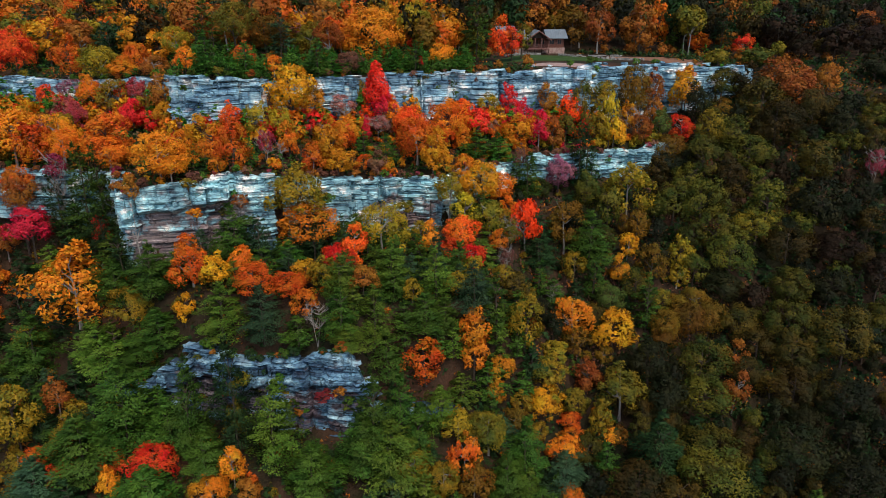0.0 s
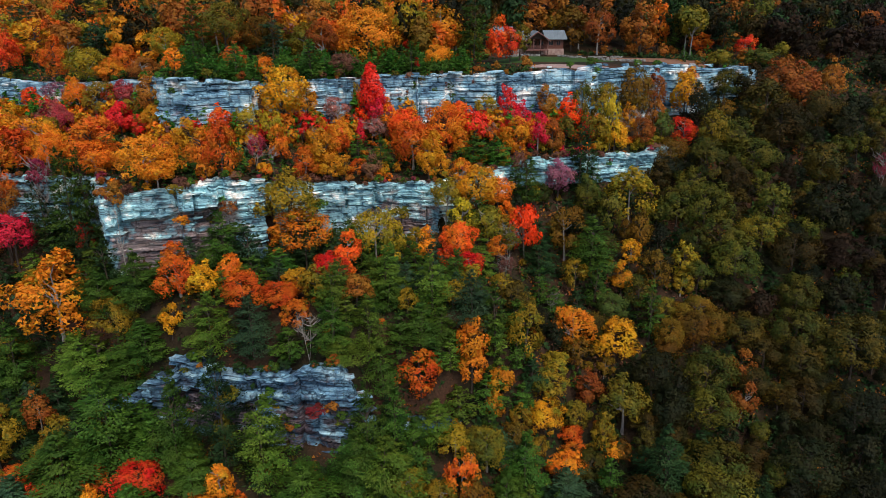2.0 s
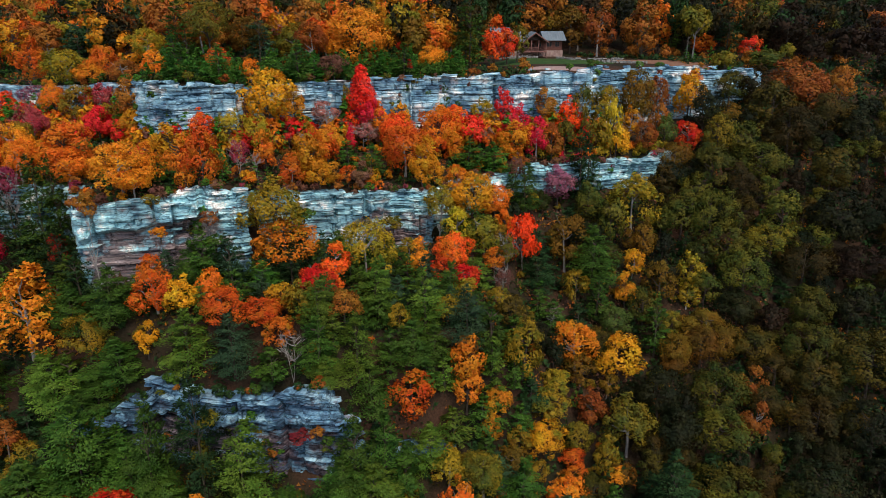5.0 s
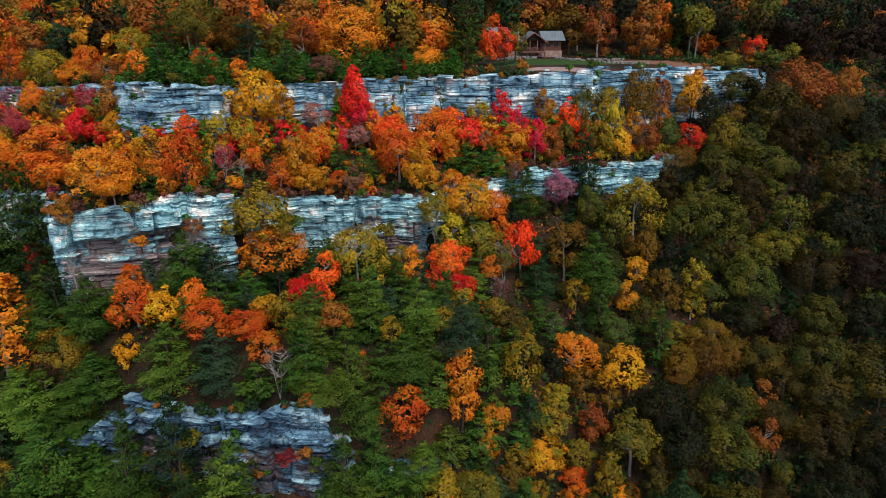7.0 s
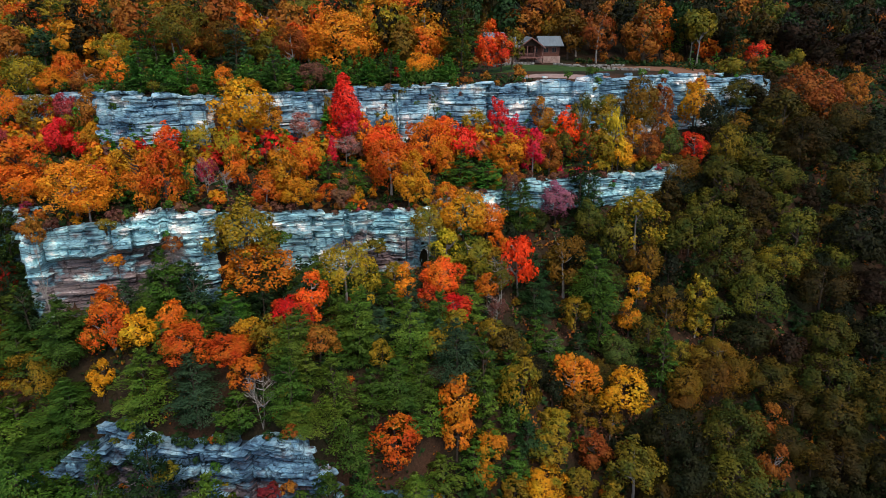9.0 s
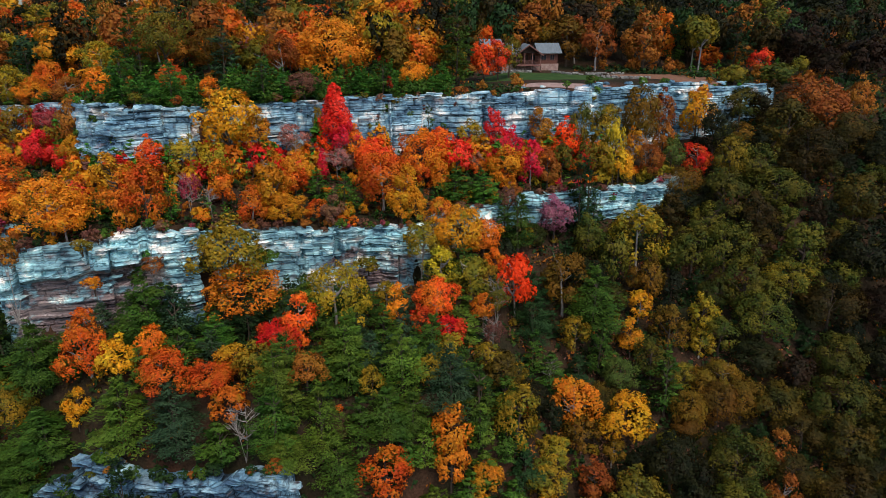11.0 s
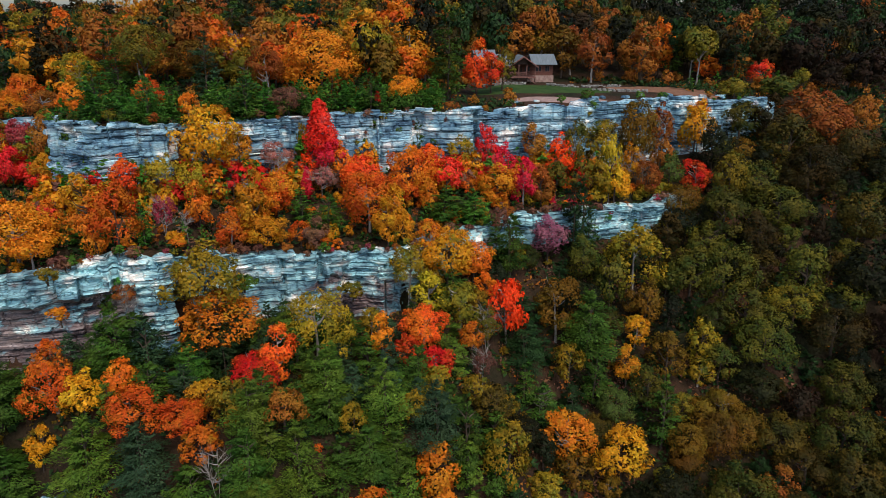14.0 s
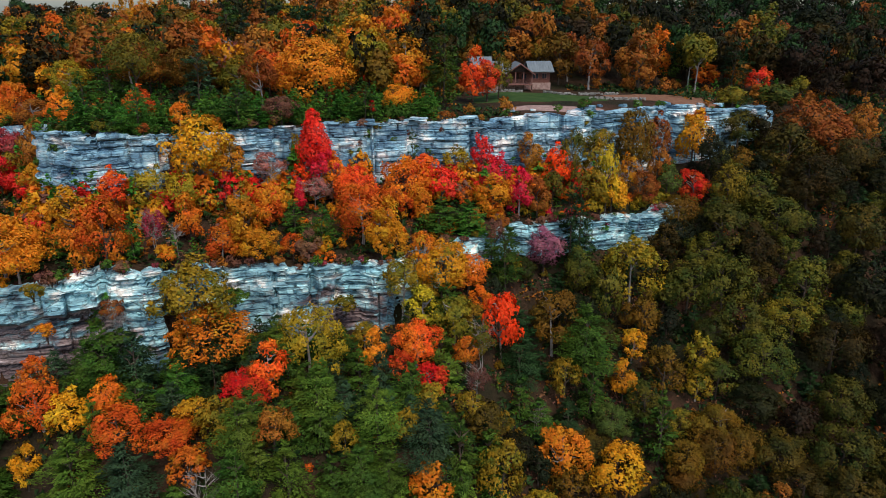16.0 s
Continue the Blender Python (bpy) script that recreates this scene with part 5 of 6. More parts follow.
hickory(23.5, 127.7, 11.4, 6.4, 9.0, "dullgold")
pine(28.3, 126.3, 10.2, 8.7, 8.1, "pine")
pine(17.8, 120.5, 7.7, 6.7, 6.2, "pinedark")
hickory(24.6, 121.1, 7.8, 4.2, 6.0, "olivegold")
beech(29.1, 137.4, 9.5, 5.8, 7.4, "moss")
hickory(37.9, 137.7, 13.0, 8.7, 10.5, "olivegold")
beech(33.1, 133.6, 10.7, 4.5, 8.4, "moss")
hickory(36.2, 128.0, 6.2, 3.7, 4.5, "gold")
hickory(33.6, 122.6, 6.7, 4.0, 4.9, "gold")
hickory(39.9, 123.7, 9.0, 5.4, 6.9, "dullgold")
hickory(46.1, 126.4, 8.0, 4.6, 6.1, "olivegold")
hickory(45.1, 123.6, 4.8, 4.1, 3.3, "olivegold")
beech(30.4, 116.5, 6.2, 5.2, 4.5, "green")
oak(59.3, 154.4, 11.6, 6.4, 9.2, "olive")
hickory(65.2, 164.4, 6.6, 4.5, 4.8, "dullgold")
beech(64.3, 153.7, 10.2, 7.5, 8.0, "moss")
beech(56.0, 147.4, 11.1, 8.2, 8.8, "moss")
beech(52.0, 143.9, 8.5, 6.1, 6.5, "moss")
beech(52.8, 136.5, 10.5, 8.7, 8.3, "moss")
oak(60.0, 142.7, 11.0, 7.0, 8.7, "golddark")
oak(59.3, 138.3, 8.3, 5.9, 6.3, "golddark")
beech(47.5, 137.5, 10.7, 7.8, 8.4, "moss")
beech(66.8, 149.2, 8.6, 8.4, 6.6, "moss")
oak(79.7, 146.0, 11.1, 8.2, 8.8, "golddark")
oak(83.7, 174.4, 9.7, 10.7, 7.6, "rust")
oak(95.1, 175.3, 9.8, 6.0, 7.7, "rust")
oak(74.9, 165.2, 10.7, 10.2, 8.4, "golddark")
oak(84.6, 167.8, 9.4, 9.2, 7.3, "rust")
oak(85.3, 161.2, 10.5, 8.9, 8.3, "golddark")
beech(89.8, 157.8, 10.4, 7.7, 8.2, "dark")
oak(74.9, 156.1, 11.6, 9.7, 9.2, "golddark")
beech(66.4, 136.8, 10.6, 7.8, 8.3, "moss")
oak(62.8, 132.2, 7.7, 8.6, 5.8, "olive")
oak(66.9, 127.3, 9.9, 9.2, 7.7, "golddark")
beech(54.0, 130.3, 10.3, 7.5, 8.1, "moss")
beech(55.4, 125.4, 9.8, 9.1, 7.6, "moss")
beech(75.0, 133.5, 13.9, 9.5, 11.2, "dark")
beech(71.3, 132.8, 8.1, 5.7, 6.2, "moss")
oak(76.0, 127.4, 7.5, 8.3, 5.6, "rustdark")
hickory(5.0, 98.2, 7.8, 4.0, 6.0, "amber")
hickory(9.4, 98.7, 5.4, 4.5, 3.8, "gold")
hickory(8.6, 97.4, 6.0, 3.0, 4.4, "gold")
hickory(13.5, 101.8, 10.8, 6.0, 8.5, "olivegold")
hickory(14.4, 109.8, 5.1, 2.8, 3.6, "olivegold")
hickory(23.0, 111.2, 9.3, 6.6, 7.2, "amber")
hickory(23.6, 108.3, 7.2, 4.9, 5.4, "dullgold")
hickory(29.9, 109.8, 9.1, 7.0, 7.1, "gold")
hickory(27.8, 107.3, 5.1, 3.2, 3.6, "dullgold")
hickory(19.1, 104.9, 4.5, 4.7, 3.0, "olivegold")
hickory(17.3, 100.4, 6.8, 4.6, 5.0, "olivegold")
oak(24.4, 102.8, 7.0, 4.7, 5.2, "rust")
hickory(16.7, 98.0, 6.4, 5.3, 4.7, "gold")
hickory(12.5, 96.8, 5.8, 3.7, 4.1, "olivegold")
hickory(11.4, 93.1, 6.6, 4.3, 4.8, "dullgold")
maple(20.9, 97.8, 3.9, 3.4, 2.5, "orange")
maple(20.9, 95.3, 3.7, 3.7, 2.4, "orange")
oak(21.9, 99.7, 5.5, 4.6, 3.9, "olive")
hickory(25.8, 96.7, 7.1, 3.8, 5.3, "olivegold")
oak(29.3, 99.4, 11.0, 6.8, 8.7, "olive")
hickory(27.9, 94.8, 4.3, 3.7, 2.9, "dullgold")
oak(5.6, 91.0, 5.4, 5.6, 3.8, "olive")
hickory(15.0, 93.3, 4.2, 3.6, 2.8, "olivegold")
hickory(46.6, 117.8, 6.2, 5.2, 4.6, "dullgold")
hickory(39.9, 112.2, 7.1, 5.9, 5.3, "dullgold")
hickory(44.3, 113.0, 7.7, 5.9, 5.9, "dullgold")
hickory(43.3, 117.4, 5.1, 4.4, 3.6, "dullgold")
hickory(39.1, 110.4, 6.0, 5.0, 4.3, "dullgold")
hickory(48.2, 114.3, 7.2, 6.0, 5.4, "dullgold")
oak(53.4, 113.5, 6.9, 6.8, 5.1, "golddark")
beech(44.1, 104.6, 9.4, 8.7, 7.3, "moss")
oak(50.2, 106.9, 7.2, 4.5, 5.4, "rust")
oak(48.8, 100.8, 8.4, 4.1, 6.4, "rust")
beech(43.1, 99.8, 7.6, 8.4, 5.8, "moss")
oak(59.1, 101.5, 7.9, 8.6, 6.0, "golddark")
oak(55.7, 103.1, 5.7, 4.7, 4.1, "golddark")
oak(60.8, 107.7, 8.7, 8.1, 6.7, "golddark")
beech(62.0, 113.0, 8.8, 9.3, 6.8, "moss")
oak(56.5, 115.3, 9.8, 5.1, 7.6, "rustdark")
oak(55.7, 110.0, 6.7, 6.6, 5.0, "golddark")
oak(63.9, 101.3, 7.9, 5.4, 6.0, "golddark")
oak(36.4, 97.1, 6.4, 5.3, 4.7, "golddark")
beech(71.5, 118.2, 9.6, 7.0, 7.5, "dark")
beech(64.6, 119.1, 8.5, 7.0, 6.5, "moss")
beech(52.8, 119.9, 7.2, 7.1, 5.4, "dark")
hickory(-49.8, 101.2, 7.2, 5.8, 5.4, "olivegold")
maple(-58.2, 112.4, 7.0, 2.8, 5.2, "crimson")
pine(-63.0, 114.9, 9.1, 4.6, 6.1, "pinedark")
pine(-55.3, 114.3, 3.8, 4.6, 5.2, "pine")
pine(-47.1, 103.4, 8.8, 7.7, 5.8, "pine")
maple(-40.3, 103.4, 7.7, 6.2, 5.8, "orange")
hickory(-35.7, 101.0, 6.3, 4.3, 4.6, "gold")
maple(-41.7, 106.5, 8.0, 3.0, 3.2, "orange")
pine(-34.0, 107.6, 10.2, 6.5, 5.3, "pine")
pine(-29.8, 106.3, 9.1, 4.3, 7.2, "pineblue")
pine(-25.4, 106.7, 4.8, 5.1, 3.9, "pinebright")
maple(-28.9, 98.6, 5.7, 6.3, 4.1, "orange")
maple(-23.3, 98.2, 5.1, 5.6, 3.6, "orange")
hickory(-21.5, 100.5, 5.3, 4.3, 3.7, "gold")
pine(-15.6, 97.2, 6.8, 5.9, 5.5, "pinelime")
hickory(-20.7, 95.8, 6.1, 4.1, 4.5, "amber")
sparse(-18.8, 93.2, 7.6, 3.6, 5.1, "white")
pine(-33.9, 96.2, 9.1, 8.0, 7.3, "pinelime")
pine(-27.3, 95.3, 8.5, 6.6, 6.8, "pineblue")
pine(-44.7, 99.0, 7.1, 7.6, 5.7, "pine")
hickory(-40.7, 99.5, 5.6, 2.9, 4.0, "gold")
pine(-15.1, 92.9, 8.5, 5.7, 6.8, "pine")
pine(-10.5, 95.4, 9.8, 5.9, 7.8, "pinelime")
pine(-8.3, 104.9, 9.3, 7.1, 7.4, "pinelime")
pine(-1.1, 102.5, 8.5, 5.6, 6.8, "pinelime")
pine(-2.6, 98.4, 7.0, 6.1, 5.6, "pine")
hickory(-23.4, 113.8, 8.6, 10.4, 6.6, "amber")
maple(-14.5, 107.1, 7.7, 4.5, 5.8, "scarlet")
maple(-16.9, 104.8, 5.4, 5.9, 3.8, "scarlet")
hickory(-10.7, 113.3, 10.2, 8.8, 8.0, "yellow")
hickory(-24.6, 113.8, 16.1, 8.6, 9.2, "olivegold")
oak(-12.2, 98.6, 5.2, 4.2, 3.7, "rust")
pine(-18.1, 118.4, 5.2, 3.6, 2.7, "pinedark")
maple(-2.8, 95.7, 8.6, 6.0, 6.6, "orange")
pine(5.0, 101.2, 8.3, 6.3, 6.6, "pineblue")
pine(-8.6, 95.6, 8.0, 6.1, 6.4, "pine")
pine(8.6, 101.0, 9.8, 4.9, 7.9, "pine")
hickory(-64.4, 89.2, 12.3, 7.1, 9.9, "olivegold")
oak(-59.9, 93.6, 7.5, 3.9, 5.7, "rust")
pine(-67.1, 101.1, 10.8, 8.3, 8.6, "pine")
pine(-55.3, 99.5, 9.2, 9.7, 7.3, "pinelime")
maple(-42.7, 85.6, 6.4, 7.0, 4.7, "scarlet")
maple(-48.8, 86.0, 4.8, 3.5, 3.3, "orange")
hickory(-48.3, 82.6, 6.2, 3.1, 4.5, "amber")
maple(-55.4, 85.7, 3.3, 2.4, 2.0, "orange")
maple(-56.3, 83.1, 5.2, 2.3, 3.6, "scarlet")
maple(-60.4, 86.0, 5.0, 3.1, 3.5, "orange")
oak(-31.1, 89.1, 8.5, 3.8, 5.7, "olive")
hickory(-30.6, 84.1, 7.2, 3.8, 5.4, "amber")
hickory(-33.1, 81.8, 4.9, 5.3, 3.4, "amber")
oak(-27.9, 82.0, 4.4, 3.8, 3.0, "rust")
pine(-35.3, 86.1, 7.1, 7.5, 5.7, "pine")
pine(-41.3, 89.7, 8.5, 8.5, 6.4, "pine")
pine(-53.2, 85.7, 9.8, 10.4, 7.9, "pine")
pine(-57.9, 81.1, 8.2, 8.6, 6.5, "pineblue")
pine(-41.9, 80.8, 8.2, 8.6, 6.5, "pine")
pine(-18.9, 82.7, 8.2, 8.7, 6.6, "pine")
pine(-7.7, 84.4, 9.8, 9.6, 7.9, "pinelime")
pine(-11.6, 84.9, 10.6, 7.2, 5.5, "pine")
pine(-12.1, 85.2, 9.6, 6.4, 5.0, "pine")
maple(3.0, 84.5, 9.6, 4.6, 7.5, "orange")
hickory(4.6, 82.6, 6.9, 4.6, 5.2, "dullgold")
oak(6.9, 89.6, 7.8, 6.4, 5.9, "olive")
pine(-0.3, 92.0, 6.8, 7.0, 5.5, "pinelime")
pine(9.6, 84.3, 6.9, 6.0, 5.5, "pine")
pine(18.2, 86.0, 7.2, 7.6, 5.7, "pineblue")
hickory(18.8, 84.0, 4.5, 3.9, 3.0, "amber")
hickory(26.9, 94.8, 3.8, 3.4, 2.4, "amber")
beech(40.5, 90.2, 8.2, 9.8, 6.3, "moss")
beech(40.9, 85.9, 8.5, 10.3, 6.6, "moss")
oak(48.0, 93.2, 6.0, 5.1, 4.3, "golddark")
oak(34.2, 82.9, 6.1, 7.0, 4.4, "golddark")
beech(68.2, 173.4, 10.1, 6.5, 7.0, "moss")
oak(73.9, 173.6, 9.7, 7.1, 7.6, "golddark")
beech(61.3, 163.5, 6.5, 4.5, 4.8, "moss")
pine(14.7, 135.1, 7.8, 3.1, 4.0, "pinebright")
pine(31.3, 143.3, 7.4, 2.9, 3.8, "pine")
oak(69.0, 180.3, 4.6, 6.1, 3.9, "olive")
beech(80.8, 184.6, 5.1, 7.5, 4.8, "moss")
pine(6.6, 137.2, 4.8, 5.0, 3.8, "pinebright")
pine(11.3, 138.0, 4.8, 5.0, 3.9, "pinebright")
oak(15.3, 135.8, 9.6, 2.6, 3.7, "purplebrown")
pine(30.0, 142.4, 13.6, 4.4, 7.0, "pinedark")
hickory(-59.2, 102.7, 15.0, 11.8, 12.2, "amber")
maple(-71.8, 115.1, 10.1, 7.4, 5.3, "crimson")
pine(-72.8, 112.3, 6.4, 4.4, 5.1, "pinedark")
pine(-38.3, 89.6, 14.8, 7.6, 8.8, "pine")
pine(-25.0, 86.7, 14.2, 8.2, 9.4, "pinelime")
pine(-48.1, 89.8, 14.5, 10.6, 8.0, "pine")
pine(-48.6, 98.4, 5.3, 9.6, 7.3, "pine")
pine(-52.6, 106.2, 8.5, 5.0, 4.7, "pinedark")
pine(-54.9, 104.6, 5.6, 5.7, 4.5, "pine")
beech(60.2, 240.8, 9.0, 9.8, 6.9, "green")
hickory(53.1, 200.3, 9.5, 5.5, 7.4, "dullgold")
oak(44.2, 153.8, 7.5, 5.3, 5.7, "rust")
beech(48.9, 156.9, 7.7, 4.4, 5.8, "green")
oak(31.0, 150.7, 7.4, 4.3, 5.6, "olive")
hickory(36.3, 158.7, 10.5, 4.3, 4.6, "olivegold")
maple(9.8, 147.4, 6.0, 3.0, 4.3, "orange")
pine(-10.2, 86.3, 14.7, 6.4, 7.6, "pine")
pine(-14.1, 92.5, 4.0, 6.0, 5.5, "pinelime")
pine(-6.4, 88.1, 13.9, 5.9, 7.1, "pine")
pine(-7.8, 88.1, 11.2, 5.2, 5.8, "pinedark")
pine(-3.7, 88.8, 8.1, 4.6, 4.2, "pine")
pine(-57.5, 111.5, 8.0, 6.0, 6.4, "pinedark")
pine(-52.5, 103.0, 7.0, 6.0, 5.6, "pine")
pine(-47.5, 104.0, 4.6, 5.0, 3.6, "pinedark")
pine(-43.5, 104.5, 6.2, 5.6, 5.0, "pine")
pine(-39.5, 106.0, 7.6, 6.0, 6.0, "pineblue")
pine(-35.5, 107.5, 8.2, 6.0, 6.6, "pine")
pine(-31.0, 109.0, 7.6, 5.6, 6.0, "pinedark")
pine(-23.0, 116.5, 7.0, 5.0, 5.6, "pine")
pine(-16.0, 118.0, 5.6, 4.6, 4.4, "pinedark")
shrub(-40.4, 106.9, 2.2, 3.2, 2.0, "olivegold", -29.2)
shrub(-39.6, 106.6, 2.6, 2.8, 1.8, "amber", -34.4)
shrub(-6.7, 122.0, 3.0, 4.2, 2.6, "olive", -37.9)
shrub(-32.4, 108.8, 2.6, 3.8, 2.2, "pine", -36.4)
shrub(-21.0, 118.4, 2.6, 4.0, 2.2, "pine", -35.0)
shrub(-17.4, 87.6, 1.6, 3.6, 1.4, "wine", -55.6)
shrub(-15.0, 87.8, 1.5, 2.4, 1.3, "rust", -55.0)
shrub(-29.8, 90.2, 2.2, 3.6, 2.0, "olive", -54.6)

pine(0.2, 99.0, 6.5, 5.2, 4.7, "pine")
pine(1.7, 98.6, 6.0, 4.8, 4.3, "pinelime")
pine(-1.1, 97.4, 5.5, 4.4, 4.0, "pine")
pine(7.3, 97.7, 6.0, 4.8, 4.3, "pine")
pine(9.1, 99.1, 5.0, 4.0, 3.6, "pinelime")
pine(12.1, 101.0, 6.0, 4.8, 4.3, "pine")
pine(8.6, 100.5, 6.0, 4.8, 4.3, "pinelime")
pine(14.5, 100.5, 5.5, 4.4, 4.0, "pinedark")
pine(12.8, 98.7, 5.0, 4.0, 3.6, "pine")
pine(19.9, 115.0, 5.5, 4.4, 4.0, "pine")
pine(12.3, 104.2, 6.0, 4.8, 4.3, "pine")
pine(3.0, 96.4, 5.5, 4.4, 4.0, "pinelime")


# ---- younger trees in the openings between the tall ones ----
def fill_in(seed, count, x0, x1, y0, apart, kinds):
    rng = np.random.default_rng(seed)
    for _ in range(count):
        x, y = rng.uniform(x0, x1), rng.uniform(y0, 168)
        off = [y - float(line(x, xs, ys)) for xs, ys in ((LOW_X, LOW_Y), (MID_X, MID_Y), (UPPER_X, UPPER_Y))]
        rock_here = -44 < x < -8, x < 52, x < 84
        if off[1] > (-3 if x < 52 else 8) or abs(x) > 0.68 * y + 6 or any(r and -3.5 < o < 4 for r, o in zip(rock_here, off)):
            continue
        if -50 < x < -13 and 76 < y < 92:
            continue
        near = min((x - px) ** 2 + (y - py) ** 2 for px, py in PLANTED)
        if near < apart * apart:
            continue
        make, colour = kinds[rng.integers(len(kinds))]
        w = rng.uniform(3.2, 5.2)
        make(round(x, 1), round(y, 1), w * rng.uniform(1.1, 1.5), w, w * 0.9, colour)


fill_in(3, 3000, -72, 14, 66, 2.7, [(pine, "pine"), (pine, "pinedark"), (pine, "pinelime"), (pine, "pineblue"), (hickory, "olivegold")])
# right slope: mostly darkened leaf colours, which carry its shade
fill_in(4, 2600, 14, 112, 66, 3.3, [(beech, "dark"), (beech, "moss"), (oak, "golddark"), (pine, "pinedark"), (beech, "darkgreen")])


def fill_plateau(seed, count, x0, x1, kinds):
    rng = np.random.default_rng(seed)
    for _ in range(count):
        x, y = rng.uniform(x0, x1), rng.uniform(150, 270)
        back = y - float(line(x, UPPER_X, UPPER_Y))
        if back < 17 or abs(x) > 0.68 * y + 8 or (8 < x < 66 and y < 204) or min((x - px) ** 2 + (y - py) ** 2 for px, py in PLANTED) < (22 if x < 10 else 34):
            continue
        make, colour = kinds[rng.integers(len(kinds))]
        w = rng.uniform(5.6, 8.4)
        make(round(x, 1), round(y, 1), w * rng.uniform(1.35, 1.8), w, w * 0.9, colour)


fill_plateau(5, 1500, -130, 10, [(maple, "rust"), (hickory, "orange"), (oak, "rust"), (hickory, "olivegold"), (hickory, "dullgold"), (pine, "pine"), (oak, "olive"), (pine, "pineblue")])
fill_plateau(6, 800, 10, 72, [(oak, "rust"), (hickory, "dullgold"), (oak, "golddark"), (pine, "pine"), (oak, "olive"), (beech, "moss"), (oak, "rustdark")])
# dim right edge of the plateau, its shade put into the leaf colours
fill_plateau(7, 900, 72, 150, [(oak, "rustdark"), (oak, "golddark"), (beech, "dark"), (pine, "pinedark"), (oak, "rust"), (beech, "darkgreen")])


# ---- the lawn, its low stone walls and the timber cabin on the plateau ----
ROOF_METAL = plain("grey_metal_roof", (0.11, 0.14, 0.15), (0.19, 0.22, 0.235), 1.2, 0.45, 0.5, (3, 0.3, 1))
TIMBER = plain("red_brown_timber", (0.07, 0.024, 0.018), (0.15, 0.06, 0.04), 2.5, 0.75, 0.3, (0.5, 0.5, 4))
TRIM_WOOD = plain("weathered_trim", (0.13, 0.055, 0.045), (0.24, 0.12, 0.1), 3.0, 0.75, 0.3)
FOUNDATION = plain("rose_stone_base", (0.20, 0.12, 0.10), (0.40, 0.29, 0.25), 1.6, 0.9, 0.2)
DARK_WOOD = plain("dark_timber", (0.03, 0.018, 0.014), (0.07, 0.04, 0.03), 2.5, 0.8, 0.3)
FIELD_STONE = plain("pale_field_stone", (0.10, 0.10, 0.095), (0.34, 0.33, 0.3), 1.8, 0.9, 0.2)
glass_m, glass_n, glass_l, glass_b = blank("window_glass", 0.08, 0.6)
glass_b.inputs["Base Color"].default_value = (0.02, 0.025, 0.03, 1)


def part(name, bm, material, parent, label=""):
    me = bpy.data.meshes.new(name)
    bm.to_mesh(me)
    bm.free()
    me.materials.append(material)
    ob = new(name, me)
    ob.parent = parent
    return tagged(ob, label)


def box(x0, x1, y0, y1, z0, z1, bevel=0.0):
    bm = bmesh.new()
    bmesh.ops.create_cube(bm, size=1.0, matrix=Matrix.Translation(((x0 + x1) / 2, (y0 + y1) / 2, (z0 + z1) / 2)) @ Matrix.Diagonal((x1 - x0, y1 - y0, z1 - z0, 1)))
    if bevel:
        bmesh.ops.bevel(bm, geom=bm.edges[:], offset=bevel, segments=1, affect="EDGES")
    return bm


def slab(points, thick):
    """A plate through the points, thick metres downwards."""
    bm = bmesh.new()
    up = [bm.verts.new(p) for p in points]
    down = [bm.verts.new((p[0], p[1], p[2] - thick)) for p in points]
    bm.faces.new(up)
    bm.faces.new(down[::-1])
    n = len(points)
    for i in range(n):
        bm.faces.new((up[i], down[i], down[(i + 1) % n], up[(i + 1) % n]))
    bmesh.ops.recalc_face_normals(bm, faces=bm.faces[:])
    return bm


def sheet(name, label, category, cx, cy, rx, ry, material, seed, lift=0.05):
    """A patch of turf with an uneven edge, lying on the ground."""
    rng = np.random.default_rng(seed)
    a = np.linspace(0, 6.28318, 49)[:-1]
    edge = 1 + 0.1 * np.sin(3 * a + seed) + 0.07 * np.sin(7 * a) + rng.normal(0, 0.03, len(a))
    rings = np.linspace(0.02, 1, 22)
    X = cx + rx * np.outer(rings, np.cos(a) * edge)
    Y = cy + ry * np.outer(rings, np.sin(a) * edge)
    Z = ground_height(X, Y) + lift - 0.06 * (rings[:, None] > 0.97)
    n = len(a)
    faces = [(i * n + k, i * n + (k + 1) % n, (i + 1) * n + (k + 1) % n, (i + 1) * n + k) for i in range(len(rings) - 1) for k in range(n)]
    return tagged(new(name, mesh_of(name, np.stack([X, Y, Z], -1).reshape(-1, 3), faces, material, True)), label, category, kind="structure")


sheet("lawn", "mown green lawn in front of the cabin", "lawn", 27, 179.5, 15, 7.5, GRASS, 2)
sheet("dry_meadow", "dry russet grass by the cliff edge", "meadow", 56, 183, 12, 6.5, DRY_GRASS, 5, 0.09)
sheet("rock_apron", "bare pinkish rock along the cliff edge", "rock ledge", 31, 163.5, 13, 2.8, FOUNDATION, 9, 0.07)


